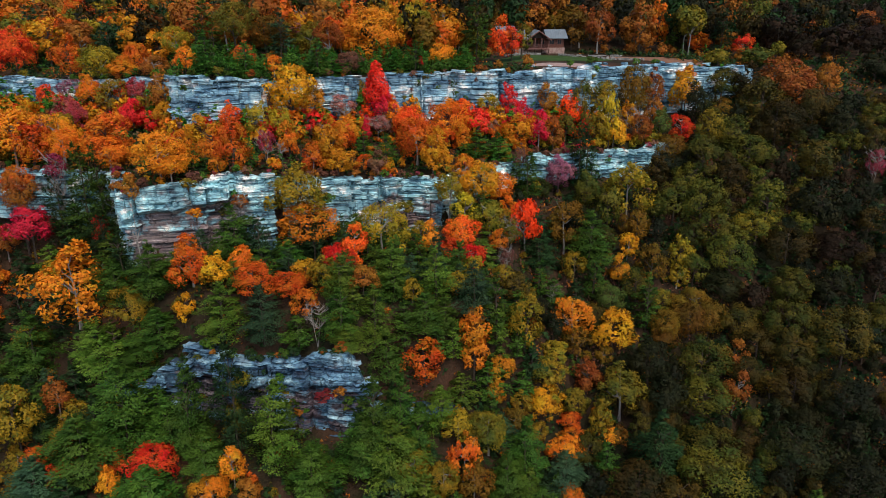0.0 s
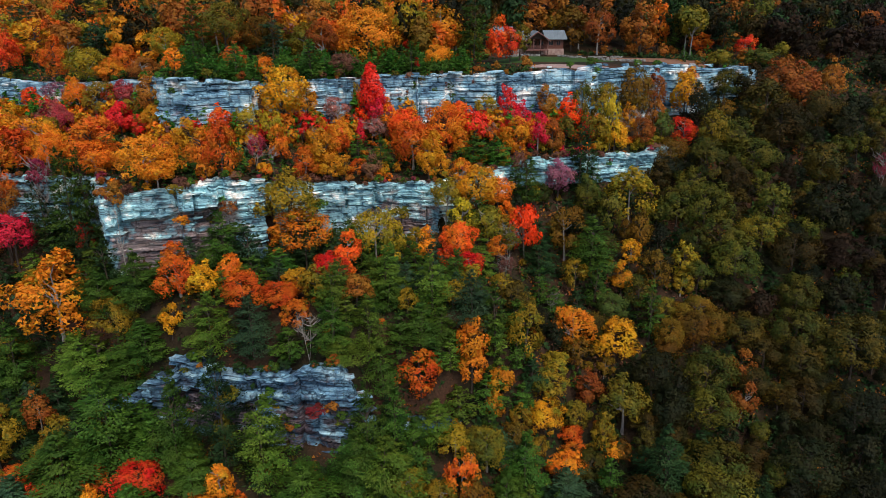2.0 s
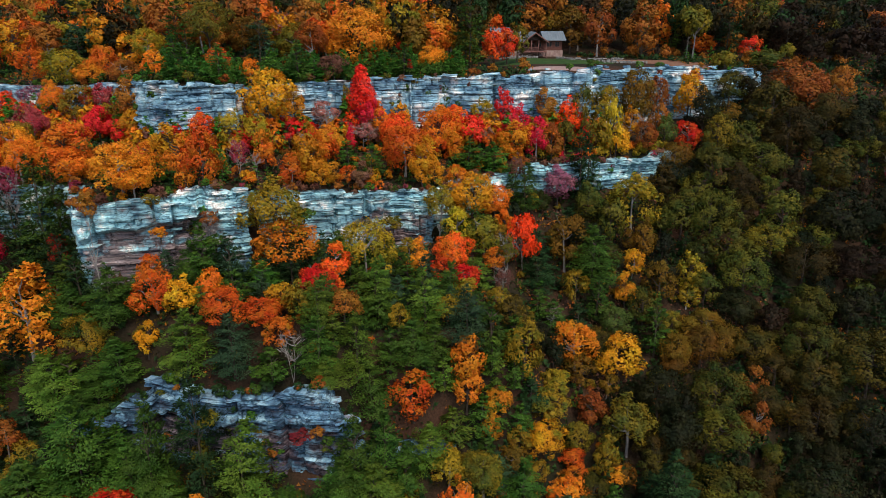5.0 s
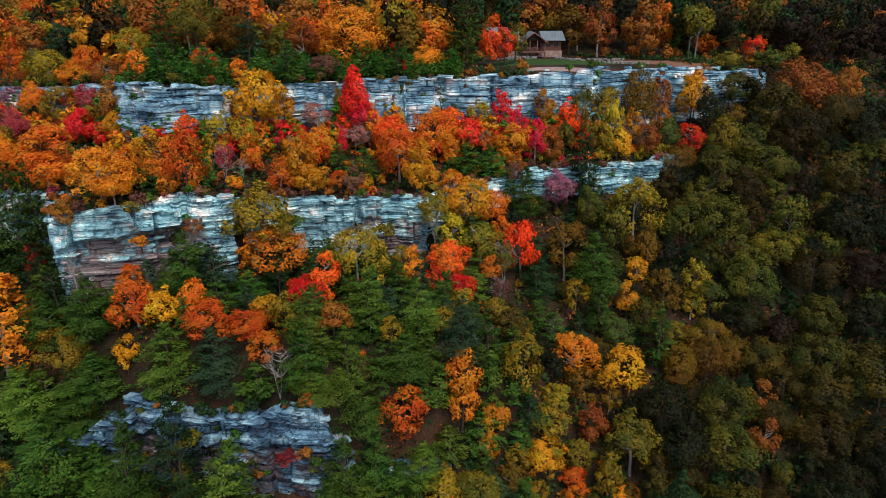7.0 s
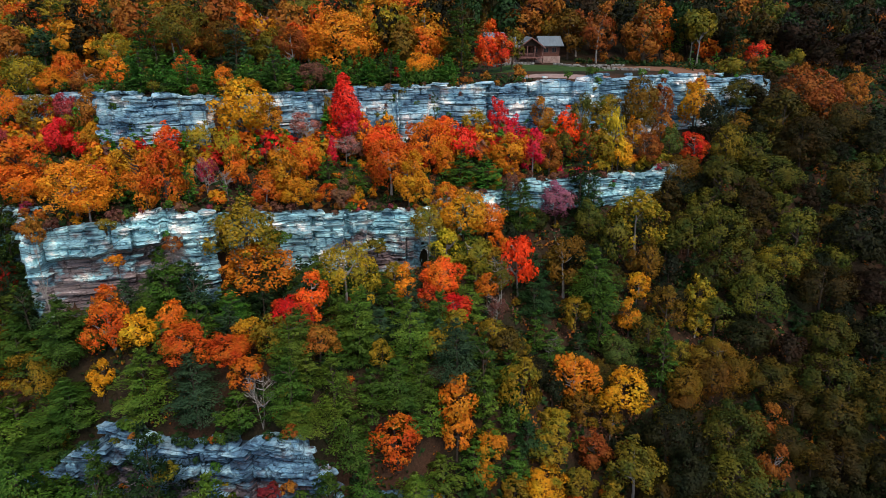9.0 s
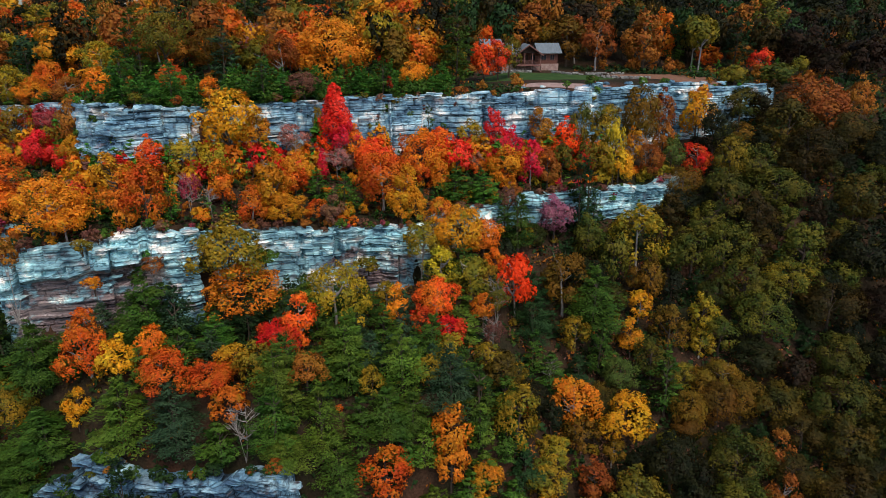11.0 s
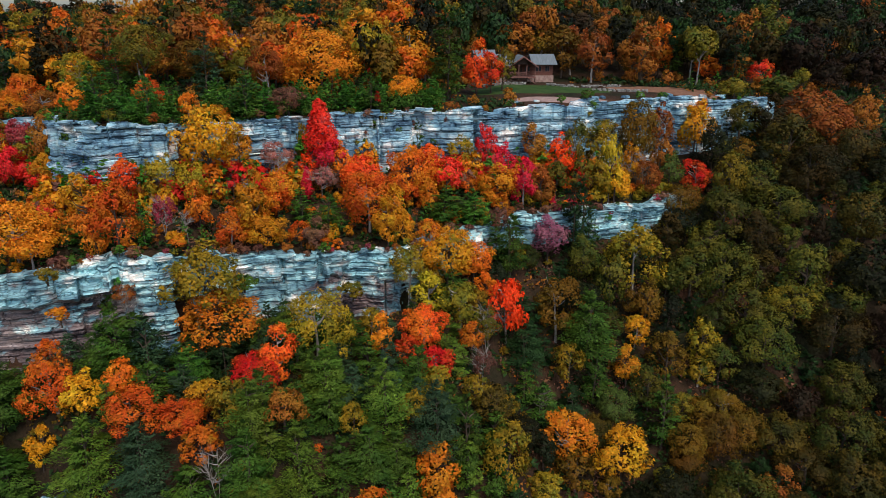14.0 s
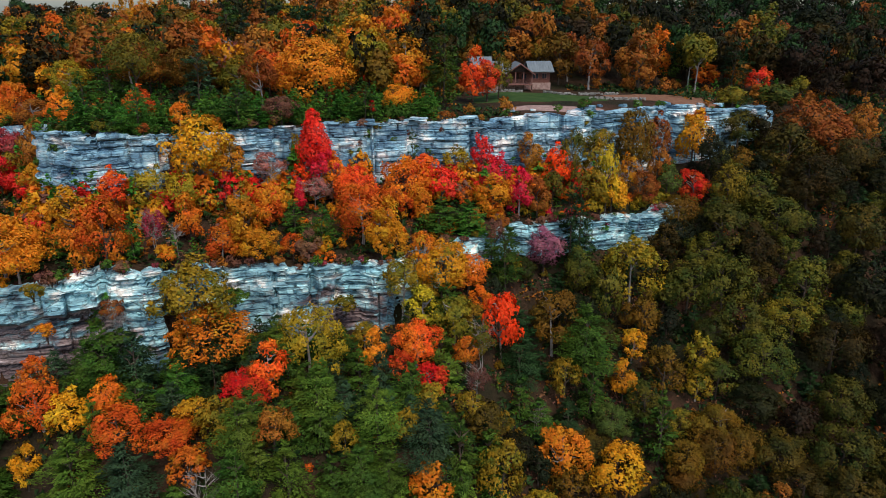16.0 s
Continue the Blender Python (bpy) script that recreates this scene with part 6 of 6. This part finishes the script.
def cabin(x, y, turn):
    z = float(ground_height(x, y))
    c = tagged(new("cabin"), "timber cabin with grey metal roof, porch and deck", "house")
    c.location, c.rotation_euler = (x, y, z - 0.15), (0, 0, radians(turn))
    d = 1.6
    part("foundation", box(-5.6, 7.8, 3.0, 9.5, -0.3, d), FOUNDATION, c, "rose-coloured stone foundation")
    wall = part("wall", box(-5.4, 7.6, 3.2, 9.3, d, d + 2.7), TIMBER, c, "red-brown timber wall")
    part("deck", box(-3.0, 3.0, -0.4, 3.2, d - 0.22, d, 0.03), TRIM_WOOD, c)
    for px in (-2.8, -0.9, 0.9, 2.8):
        part("deck_post", box(px - 0.11, px + 0.11, -0.3, -0.08, -0.3, d - 0.22), DARK_WOOD, c)
        part("porch_post", box(px - 0.09, px + 0.09, -0.25, -0.07, d, d + 2.65), TRIM_WOOD, c)
    for x0, x1 in ((-2.7, -1.0), (-0.8, 0.8)):
        part("top_rail", box(x0, x1, -0.22, -0.1, d + 0.92, d + 1.0), TRIM_WOOD, c)
        part("bottom_rail", box(x0, x1, -0.2, -0.12, d + 0.12, d + 0.18), TRIM_WOOD, c)
        for k in range(9):
            bx = x0 + (x1 - x0) * (k + 0.5) / 9
            part("baluster", box(bx - 0.025, bx + 0.025, -0.185, -0.135, d + 0.18, d + 0.92), TRIM_WOOD, c)
    # steps down from the deck
    for k in range(8):
        part("step", box(1.0 + 0.26 * k, 1.32 + 0.26 * k, -1.5, -0.42, d - 0.2 * (k + 1), d - 0.2 * (k + 1) + 0.06), TRIM_WOOD, c)
    part("stair_rail", slab([(1.0, -1.52, d + 0.9), (3.2, -1.52, -0.75 + d), (3.2, -1.44, -0.75 + d), (1.0, -1.44, d + 0.9)], 0.09), TRIM_WOOD, c)
    # porch gable, its roof and the two wings of the main roof
    e, a = d + 2.65, d + 4.6
    bm = bmesh.new()
    for f in (((-2.6, 0.25, e), (2.6, 0.25, e), (0, 0.25, a - 0.25)),):
        front = [bm.verts.new(p) for p in f]
        back = [bm.verts.new((p[0], p[1] + 0.15, p[2])) for p in f]
        bm.faces.new(front)
        bm.faces.new(back[::-1])
        for i in range(3):
            bm.faces.new((front[i], front[(i + 1) % 3], back[(i + 1) % 3], back[i]))
    part("gable", bm, DARK_WOOD, c, "dark timber gable over the porch")
    porch_roof = part("porch_roof", slab([(-3.3, -0.9, e - 0.35), (0, -0.9, a), (0, 6.2, a), (-3.3, 6.2, e - 0.35)], 0.16), ROOF_METAL, c)
    part("porch_roof", slab([(3.3, -0.9, e - 0.35), (0, -0.9, a), (0, 6.2, a), (3.3, 6.2, e - 0.35)], 0.16), ROOF_METAL, c)
    for sgn in (-1, 1):
        part("barge_board", slab([(sgn * 3.34, -0.98, e - 0.38), (0, -0.98, a - 0.01), (0, -0.92, a - 0.01), (sgn * 3.34, -0.92, e - 0.38)], 0.3), TRIM_WOOD, c)
    for x0, x1 in ((-6.4, -2.6), (2.6, 8.4)):
        part("main_roof", slab([(x0, 2.3, e - 0.1), (x1, 2.3, e - 0.1), (x1, 6.2, a - 0.05), (x0, 6.2, a - 0.05)], 0.18), ROOF_METAL, c)
        part("main_roof", slab([(x0, 10.1, e - 0.1), (x1, 10.1, e - 0.1), (x1, 6.2, a - 0.05), (x0, 6.2, a - 0.05)], 0.18), ROOF_METAL, c)
        for k in range(9):
            rx = x0 + (x1 - x0) * (k + 0.5) / 9
            part("roof_seam", slab([(rx - 0.03, 2.32, e - 0.04), (rx + 0.03, 2.32, e - 0.04), (rx + 0.03, 6.18, a + 0.01), (rx - 0.03, 6.18, a + 0.01)], 0.05), ROOF_METAL, c)
    for x0, x1 in ((-5.4, -2.8), (2.8, 7.6)):
        part("roof_filler", box(x0, x1, 3.5, 9.0, d + 2.7, d + 2.95), DARK_WOOD, c)
    part("door", box(-0.5, 0.5, 3.1, 3.18, d, d + 2.05), DARK_WOOD, c)
    for wx, w in ((-4.3, 1.2), (-1.8, 1.1), (1.7, 1.2), (4.3, 1.3), (6.3, 1.1)):
        win = part("window", box(wx - w / 2, wx + w / 2, 3.13, 3.19, d + 0.85, d + 2.1), TRIM_WOOD, c)
        part("pane", box(wx - w / 2 + 0.08, wx - 0.04, 3.09, 3.12, d + 0.93, d + 2.02), glass_m, win)
        part("pane", box(wx + 0.04, wx + w / 2 - 0.08, 3.09, 3.12, d + 0.93, d + 2.02), glass_m, win)
    # the long left-hand wing, set back and higher
    part("wing_wall", box(-9.6, -5.4, 6.0, 11.5, -0.3, d + 3.4), TIMBER, c)
    part("wing_roof", slab([(-10.2, 5.2, d + 3.3), (-5.0, 5.2, d + 3.3), (-5.0, 8.7, d + 5.4), (-10.2, 8.7, d + 5.4)], 0.18), ROOF_METAL, c)
    part("wing_roof", slab([(-10.2, 12.2, d + 3.3), (-5.0, 12.2, d + 3.3), (-5.0, 8.7, d + 5.4), (-10.2, 8.7, d + 5.4)], 0.18), ROOF_METAL, c)
    return c


cabin(25.0, 190, 4)


def stone_wall(x0, y0, x1, y1, courses, seed):
    """A low dry-stone wall of single field stones."""
    rng = np.random.default_rng(seed)
    w = tagged(new("stone_wall"), "low dry-stone wall of pale field stones", "wall", "garden walls")
    w.location = (x0, y0, float(ground_height(x0, y0)))
    lg = math.hypot(x1 - x0, y1 - y0)
    for c in range(courses):
        t = 0.0
        while t < lg:
            st = rng.uniform(0.3, 0.9)
            k = (t + st / 2) / lg
            px, py = x0 + (x1 - x0) * k, y0 + (y1 - y0) * k + rng.normal(0, 0.08)
            ob = new("stone", STONES[rng.integers(4)])
            ob.parent = w
            ob.location = (px - x0, py - y0, float(ground_height(px, py)) - float(ground_height(x0, y0)) + 0.12 + 0.26 * c)
            ob.scale = (st * 0.98, rng.uniform(0.4, 0.7), rng.uniform(0.2, 0.4))
            ob.rotation_euler = (rng.normal(0, 0.1), rng.normal(0, 0.1), math.atan2(y1 - y0, x1 - x0) + rng.normal(0, 0.15))
            t += st * rng.uniform(0.95, 1.5) + (rng.uniform(0.6, 2.0) if rng.random() < 0.12 else 0)


STONES = [b.copy() for b in BLOCKS[:4]]
for b in STONES:
    b.materials[0] = FIELD_STONE
    b.name = "stone"
stone_wall(16, 187.5, 25.5, 187, 2, 1)
stone_wall(33, 184, 46, 186.5, 2, 2)
stone_wall(38, 178, 50, 178.5, 2, 3)
stone_wall(30, 187, 33, 184.5, 2, 4)


def boulder(x, y, size, seed):
    ob = new("boulder", BLOCKS[seed % 8])
    g = float(ground_height(x, y))
    ob.location, ob.scale = (x, y, g + size * 0.1), (size * 1.2, size * 0.9, size * 0.5)
    ob.rotation_euler = (0.1, -0.08, seed * 1.7)
    tagged(ob, "pale weathered sandstone boulder on the cliff top", "boulder", "boulders")


for bx, by, bs in ((20, 160, 1.2), (24, 161, 0.9), (38, 168, 1.0), (43, 170, 1.4), (47, 173.5, 1.1), (53, 175, 1.6), (61, 177, 1.3), (66, 179.5, 1.5), (35, 163, 1.0)):
    boulder(bx, by, bs, int(bx))


def pinnacle(x, y, z, seed):
    """A stack of separate weathered blocks."""
    p = tagged(new("rock_pinnacle"), "free-standing stack of blue-grey sandstone blocks", "rock")
    p.location = (x, y, z)
    up = 0.0
    for k, (w, h) in enumerate(((2.6, 1.5), (2.2, 1.3), (1.9, 1.2), (1.6, 0.9), (1.9, 0.7))):
        ob = new("rock_block", BLOCKS[(seed + k) % 8])
        ob.parent = p
        ob.location, ob.scale, ob.rotation_euler = (0.15 * (k % 2), 0.1 * (k % 3), up + h / 2), (w, w * 0.9, h * 1.04), (0.03, -0.04, k * 0.9)
        up += h * 0.98


pinnacle(48.5, 153.5, float(ground_height(48.5, 153.5)) - 0.4, 2)


# ---- the forest behind, and the low growth on the forest floor ----
def stuff(name, label, category, makers, material):
    vs, fs, ns, o = [], [], [], 0
    for v, f, q in makers:
        vs.append(v)
        fs.append(f + o)
        ns.append(q)
        o += len(v)
    return tagged(new(name, mesh_of(name, np.concatenate(vs), np.concatenate(fs), material, False, np.concatenate(ns))), label, category, kind="stuff")


def turned(n, ca, sa):
    return np.stack([n[:, 0] * ca - n[:, 1] * sa, n[:, 0] * sa + n[:, 1] * ca, n[:, 2]], -1)


def far_wood(colour, seed, count):
    rng = np.random.default_rng(seed)
    kinds = [round_crown(900 + i, 13, 20, 0.12) for i in range(4)]
    made = []
    while len(made) < count:
        x, y = rng.uniform(-220, 260), rng.uniform(165, 380)
        back = y - line(x, UPPER_X, UPPER_Y)
        near = 20 if x < 8 or x > 60 else 24 if x > 42 else 48
        if back < near or abs(x) > y * 0.75 + 20 or rng.random() < (back - 60) / 200:
            continue
        # bright hues stay left; darkened ones stand for dimmer light on the right
        if (colour in ("dark", "pinedark") and x < 0 and rng.random() < 0.7) or (colour in ("orange", "gold") and x > 12) or (colour == "rust" and x > 55):
            continue
        v, f, q = kinds[rng.integers(4)]
        w, h = rng.uniform(2.6, 4.6), rng.uniform(3.2, 5.5)
        a = rng.uniform(0, 6.283)
        ca, sa = math.cos(a), math.sin(a)
        z = float(ground_height(x, y)) + h + rng.uniform(2, 6)
        p = np.stack([x + w * (v[:, 0] * ca - v[:, 1] * sa), y + w * (v[:, 0] * sa + v[:, 1] * ca), z + h * v[:, 2]], -1)
        made.append((p, f, turned(q, ca, sa)))
    return made


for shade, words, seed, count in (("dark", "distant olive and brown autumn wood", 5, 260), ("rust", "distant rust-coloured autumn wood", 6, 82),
                                  ("golddark", "distant shade-darkened gold autumn wood", 7, 71), ("pinedark", "distant dark pines", 8, 230), ("orange", "distant orange autumn wood", 9, 44), ("gold", "distant golden autumn wood", 10, 44)):
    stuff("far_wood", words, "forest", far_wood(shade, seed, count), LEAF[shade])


def clear_of(x, y, gap):
    """Whether a place lies off the cliffs, with gap metres in front of them, and off the lawn."""
    ok = np.ones(x.shape, bool)
    for xs, ys, tops, bases in ((UPPER_X, UPPER_Y, UPPER_TOP, UPPER_BASE), (MID_X, MID_Y, MID_TOP, MID_BASE), (LOW_X, LOW_Y, LOW_TOP, LOW_BASE)):
        d, tall = y - line(x, xs, ys), line(x, xs, tops) - line(x, xs, bases)
        ok &= ~((d > -gap) & (d < 3.1) & (tall > 2))
    lawn = (np.hypot((x - 37) / 30, (y - 174) / 18) < 1) | ((x > 14) & (x < 37) & (y > 170) & (y < 203))
    return ok & ~lawn


def thicket(words, seed, count, region, low, high, colour, pines=False):
    """Saplings and small trees standing too close to be told apart."""
    rng = np.random.default_rng(seed)
    kinds = [pine_crown(800 + i, 6, 5, 9, 0.2) for i in range(3)] if pines else [round_crown(700 + i, 9, 20, 0.15) for i in range(4)]
    made = []
    x, y = rng.uniform(-105, 130, count * 40), rng.uniform(64, 200, count * 40)
    good = region(x, y) & clear_of(x, y, 0.9) & (np.abs(x) < 0.68 * y + 14)
    for px, py in list(zip(x[good], y[good]))[:count]:
        v, f, q = kinds[rng.integers(len(kinds))]
        w = rng.uniform(low, high)
        h = w * rng.uniform(0.8, 1.2)
        a = rng.uniform(0, 6.283)
        ca, sa = math.cos(a), math.sin(a)
        g = float(ground_height(px, py))
        zs = g + 2.6 * h * v[:, 2] if pines else g + h * 0.95 + h * v[:, 2]
        made.append((np.stack([px + w * (v[:, 0] * ca - v[:, 1] * sa), py + w * (v[:, 0] * sa + v[:, 1] * ca), zs], -1), f, turned(q, ca, sa)))
    return stuff("thicket", words, "thicket", made, LEAF[colour])


def terrace(x, y):
    return (x < 50) & (y > line(x, MID_X, MID_Y)) & (y < line(x, UPPER_X, UPPER_Y))


def left_slope(x, y):
    return (x < 34) & (y < line(x, MID_X, MID_Y))


def right_slope(x, y):
    return (x > 24) & (y < line(x, UPPER_X, UPPER_Y) + 4) & ~((x < 50) & (y > line(x, MID_X, MID_Y)))


def foot(x, y):
    d = y - line(x, UPPER_X, UPPER_Y)
    return (x < 62) & (d > -6) & (d < -0.9)


def mid_foot(x, y):
    d = y - line(x, MID_X, MID_Y)
    return (x > 2) & (x < 52) & (d > -5) & (d < -0.9)


def right_terrace(x, y):
    return terrace(x, y) & (x > 14)


def brow(x, y):
    return y > line(x, UPPER_X, UPPER_Y) + 2


def behind_brow(x, y):
    d = y - line(x, UPPER_X, UPPER_Y)
    return (d > 16) | ((d > 2) & (x > 10))


def green_bank(x, y):
    d = y - line(x, UPPER_X, UPPER_Y)
    return (x > -52) & (x < 6) & (d > 2) & (d < 13)


thicket("orange saplings crowding the rocky terrace", 11, 120, terrace, 0.6, 1.3, "orange")
thicket("golden saplings crowding the rocky terrace", 12, 120, terrace, 0.6, 1.3, "gold")
thicket("rust-red saplings crowding the rocky terrace", 13, 90, terrace, 0.6, 1.2, "rust")
thicket("young green pines on the rocky terrace", 14, 140, terrace, 0.6, 1.2, "pinebright", True)
thicket("young dark green pines crowding the slope", 15, 110, left_slope, 0.8, 1.6, "pinedark", True)
thicket("young mid-green pines on the slope", 16, 50, left_slope, 0.8, 1.5, "pine", True)
thicket("shade-darkened gold saplings on the slope", 17, 130, left_slope, 0.7, 1.4, "olivegold")
thicket("orange saplings on the slope", 18, 50, left_slope, 0.6, 1.2, "orange")
# dark needles paint the shade in the gaps between the right-hand crowns
thicket("pines on the right slope, coloured dark for shaded gaps", 21, 100, right_slope, 0.9, 1.6, "pinedark", True)
thicket("orange bushes at the foot of the upper cliff", 41, 70, foot, 1.6, 2.9, "orange")
thicket("golden bushes at the foot of the upper cliff", 42, 70, foot, 1.6, 2.9, "gold")
thicket("crimson bushes at the foot of the upper cliff", 43, 55, foot, 1.6, 2.9, "crimson")
thicket("rust-brown bushes at the foot of the upper cliff", 44, 50, foot, 1.6, 2.9, "purplebrown")
thicket("green pines at the foot of the upper cliff", 45, 60, foot, 1.6, 2.9, "pinebright", True)
thicket("green pines at the foot of the middle cliff", 46, 34, mid_foot, 1.3, 2.4, "pine", True)
thicket("muted gold bushes at the foot of the middle cliff", 47, 40, mid_foot, 1.2, 2.2, "olivegold")
thicket("dull crimson bushes at the foot of the middle cliff", 48, 14, mid_foot, 0.9, 1.6, "purplebrown")
thicket("olive and gold saplings on the rocky terrace", 49, 70, right_terrace, 1.1, 2.2, "olivegold")
thicket("bright red low bushes on the rocky terrace", 50, 24, right_terrace, 0.7, 1.3, "crimson")
thicket("fresh green pines along the brow", 22, 110, brow, 0.9, 1.8, "pinebright", True)
thicket("rust-coloured saplings along the brow", 23, 110, behind_brow, 0.8, 1.8, "rust")
thicket("bank of fresh green evergreens along the cliff edge", 28, 210, green_bank, 1.0, 1.9, "pinebright", True)
thicket("green evergreen bushes along the cliff edge", 29, 120, green_bank, 0.9, 1.6, "pine")


def undergrowth(name, label, seed, count, x0, x1, y0, y1, size, material, cover=0.0):
    rng = np.random.default_rng(seed)
    x, y = rng.uniform(x0, x1, count), rng.uniform(y0, y1, count)
    patch = np.sin(x * 0.35 + seed) + np.sin(y * 0.41 + 2 * seed) + rng.normal(0, 0.7, count)
    steep = np.zeros(count, bool)
    for xs, ys, tops, bases in ((UPPER_X, UPPER_Y, UPPER_TOP, UPPER_BASE), (MID_X, MID_Y, MID_TOP, MID_BASE), (LOW_X, LOW_Y, LOW_TOP, LOW_BASE)):
        d = y - line(x, xs, ys)
        steep |= (d > -0.3) & (d < 3.1) & (line(x, xs, tops) - line(x, xs, bases) > 3.6)
    lawn = ~clear_of(x, y, 0.0)
    keep = (patch > cover) & ~steep & ~lawn
    x, y = x[keep], y[keep]
    n = len(x)
    per = 7
    X, Y = np.repeat(x, per) + rng.normal(0, 0.35, n * per), np.repeat(y, per) + rng.normal(0, 0.35, n * per)
    H = np.repeat(rng.uniform(0.2, 1.5, n), per) * rng.uniform(0.2, 1, n * per)
    C = np.stack([X, Y, ground_height(X, Y) + H], -1)
    N = unit(rng.normal(0, 0.5, (n * per, 3)) + np.array([0, -0.2, 1.0]))
    stuff(name, label, "undergrowth", [tufts(C, N, size * rng.uniform(0.6, 1.3, n * per), rng)], material)


undergrowth("undergrowth", "low rust-brown bushes and saplings on the slope", 1, 6500, -110, 120, 66, 200, 0.24, LEAF["rust"])
undergrowth("undergrowth", "low shade-darkened gold bushes on the slope", 2, 6500, -110, 120, 66, 200, 0.24, LEAF["golddark"])
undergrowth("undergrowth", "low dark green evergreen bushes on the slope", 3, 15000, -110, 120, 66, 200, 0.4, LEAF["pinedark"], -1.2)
undergrowth("undergrowth", "low dull crimson bushes on the terrace", 4, 4000, -110, 60, 106, 150, 0.22, LEAF["purplebrown"])


# ---- bushes and ferns rooted on the ledges ----
def ledge_growth(grid, seed, count, low, high, colours):
    rng = np.random.default_rng(seed)
    s, x, y, nx, ny, top, base, X, Y, zz = grid
    for _ in range(count):
        i, j = rng.integers(20, len(s) - 20), min(int(zz.shape[1] * rng.uniform(low, high)), zz.shape[1] - 1)
        w = rng.uniform(0.9, 2.4)
        shrub(X[i, j] - nx[i] * 0.3, Y[i, j] - ny[i] * 0.3, w * 0.9, w, w * 0.8, colours[rng.integers(len(colours))], zz[i, j] - 0.1)


ledge_growth(upper_grid, 31, 48, 0.3, 0.95, ["pine", "olive", "purplebrown"])
ledge_growth(upper_grid, 32, 60, 1.0, 1.01, ["pine", "pinebright", "rust", "olive", "purplebrown", "pine"])
ledge_growth(mid_grid, 33, 22, 0.35, 0.9, ["pine", "olive", "pinebright", "magenta"])
ledge_growth(mid_grid, 34, 50, 1.0, 1.01, ["pine", "purplebrown", "rust", "olive", "purplebrown"])
ledge_growth(low_grid, 35, 44, 0.2, 0.9, ["pine", "pinedark", "olive"])
ledge_growth(low_grid, 36, 34, 1.0, 1.01, ["pine", "pinedark", "rust"])
ledge_growth(low_grid, 38, 16, 0.1, 0.6, ["crimson", "rust", "pine"])
ledge_growth(mid_grid, 37, 60, 1.0, 1.01, ["purplebrown", "magenta", "purplebrown", "pine", "rust"])
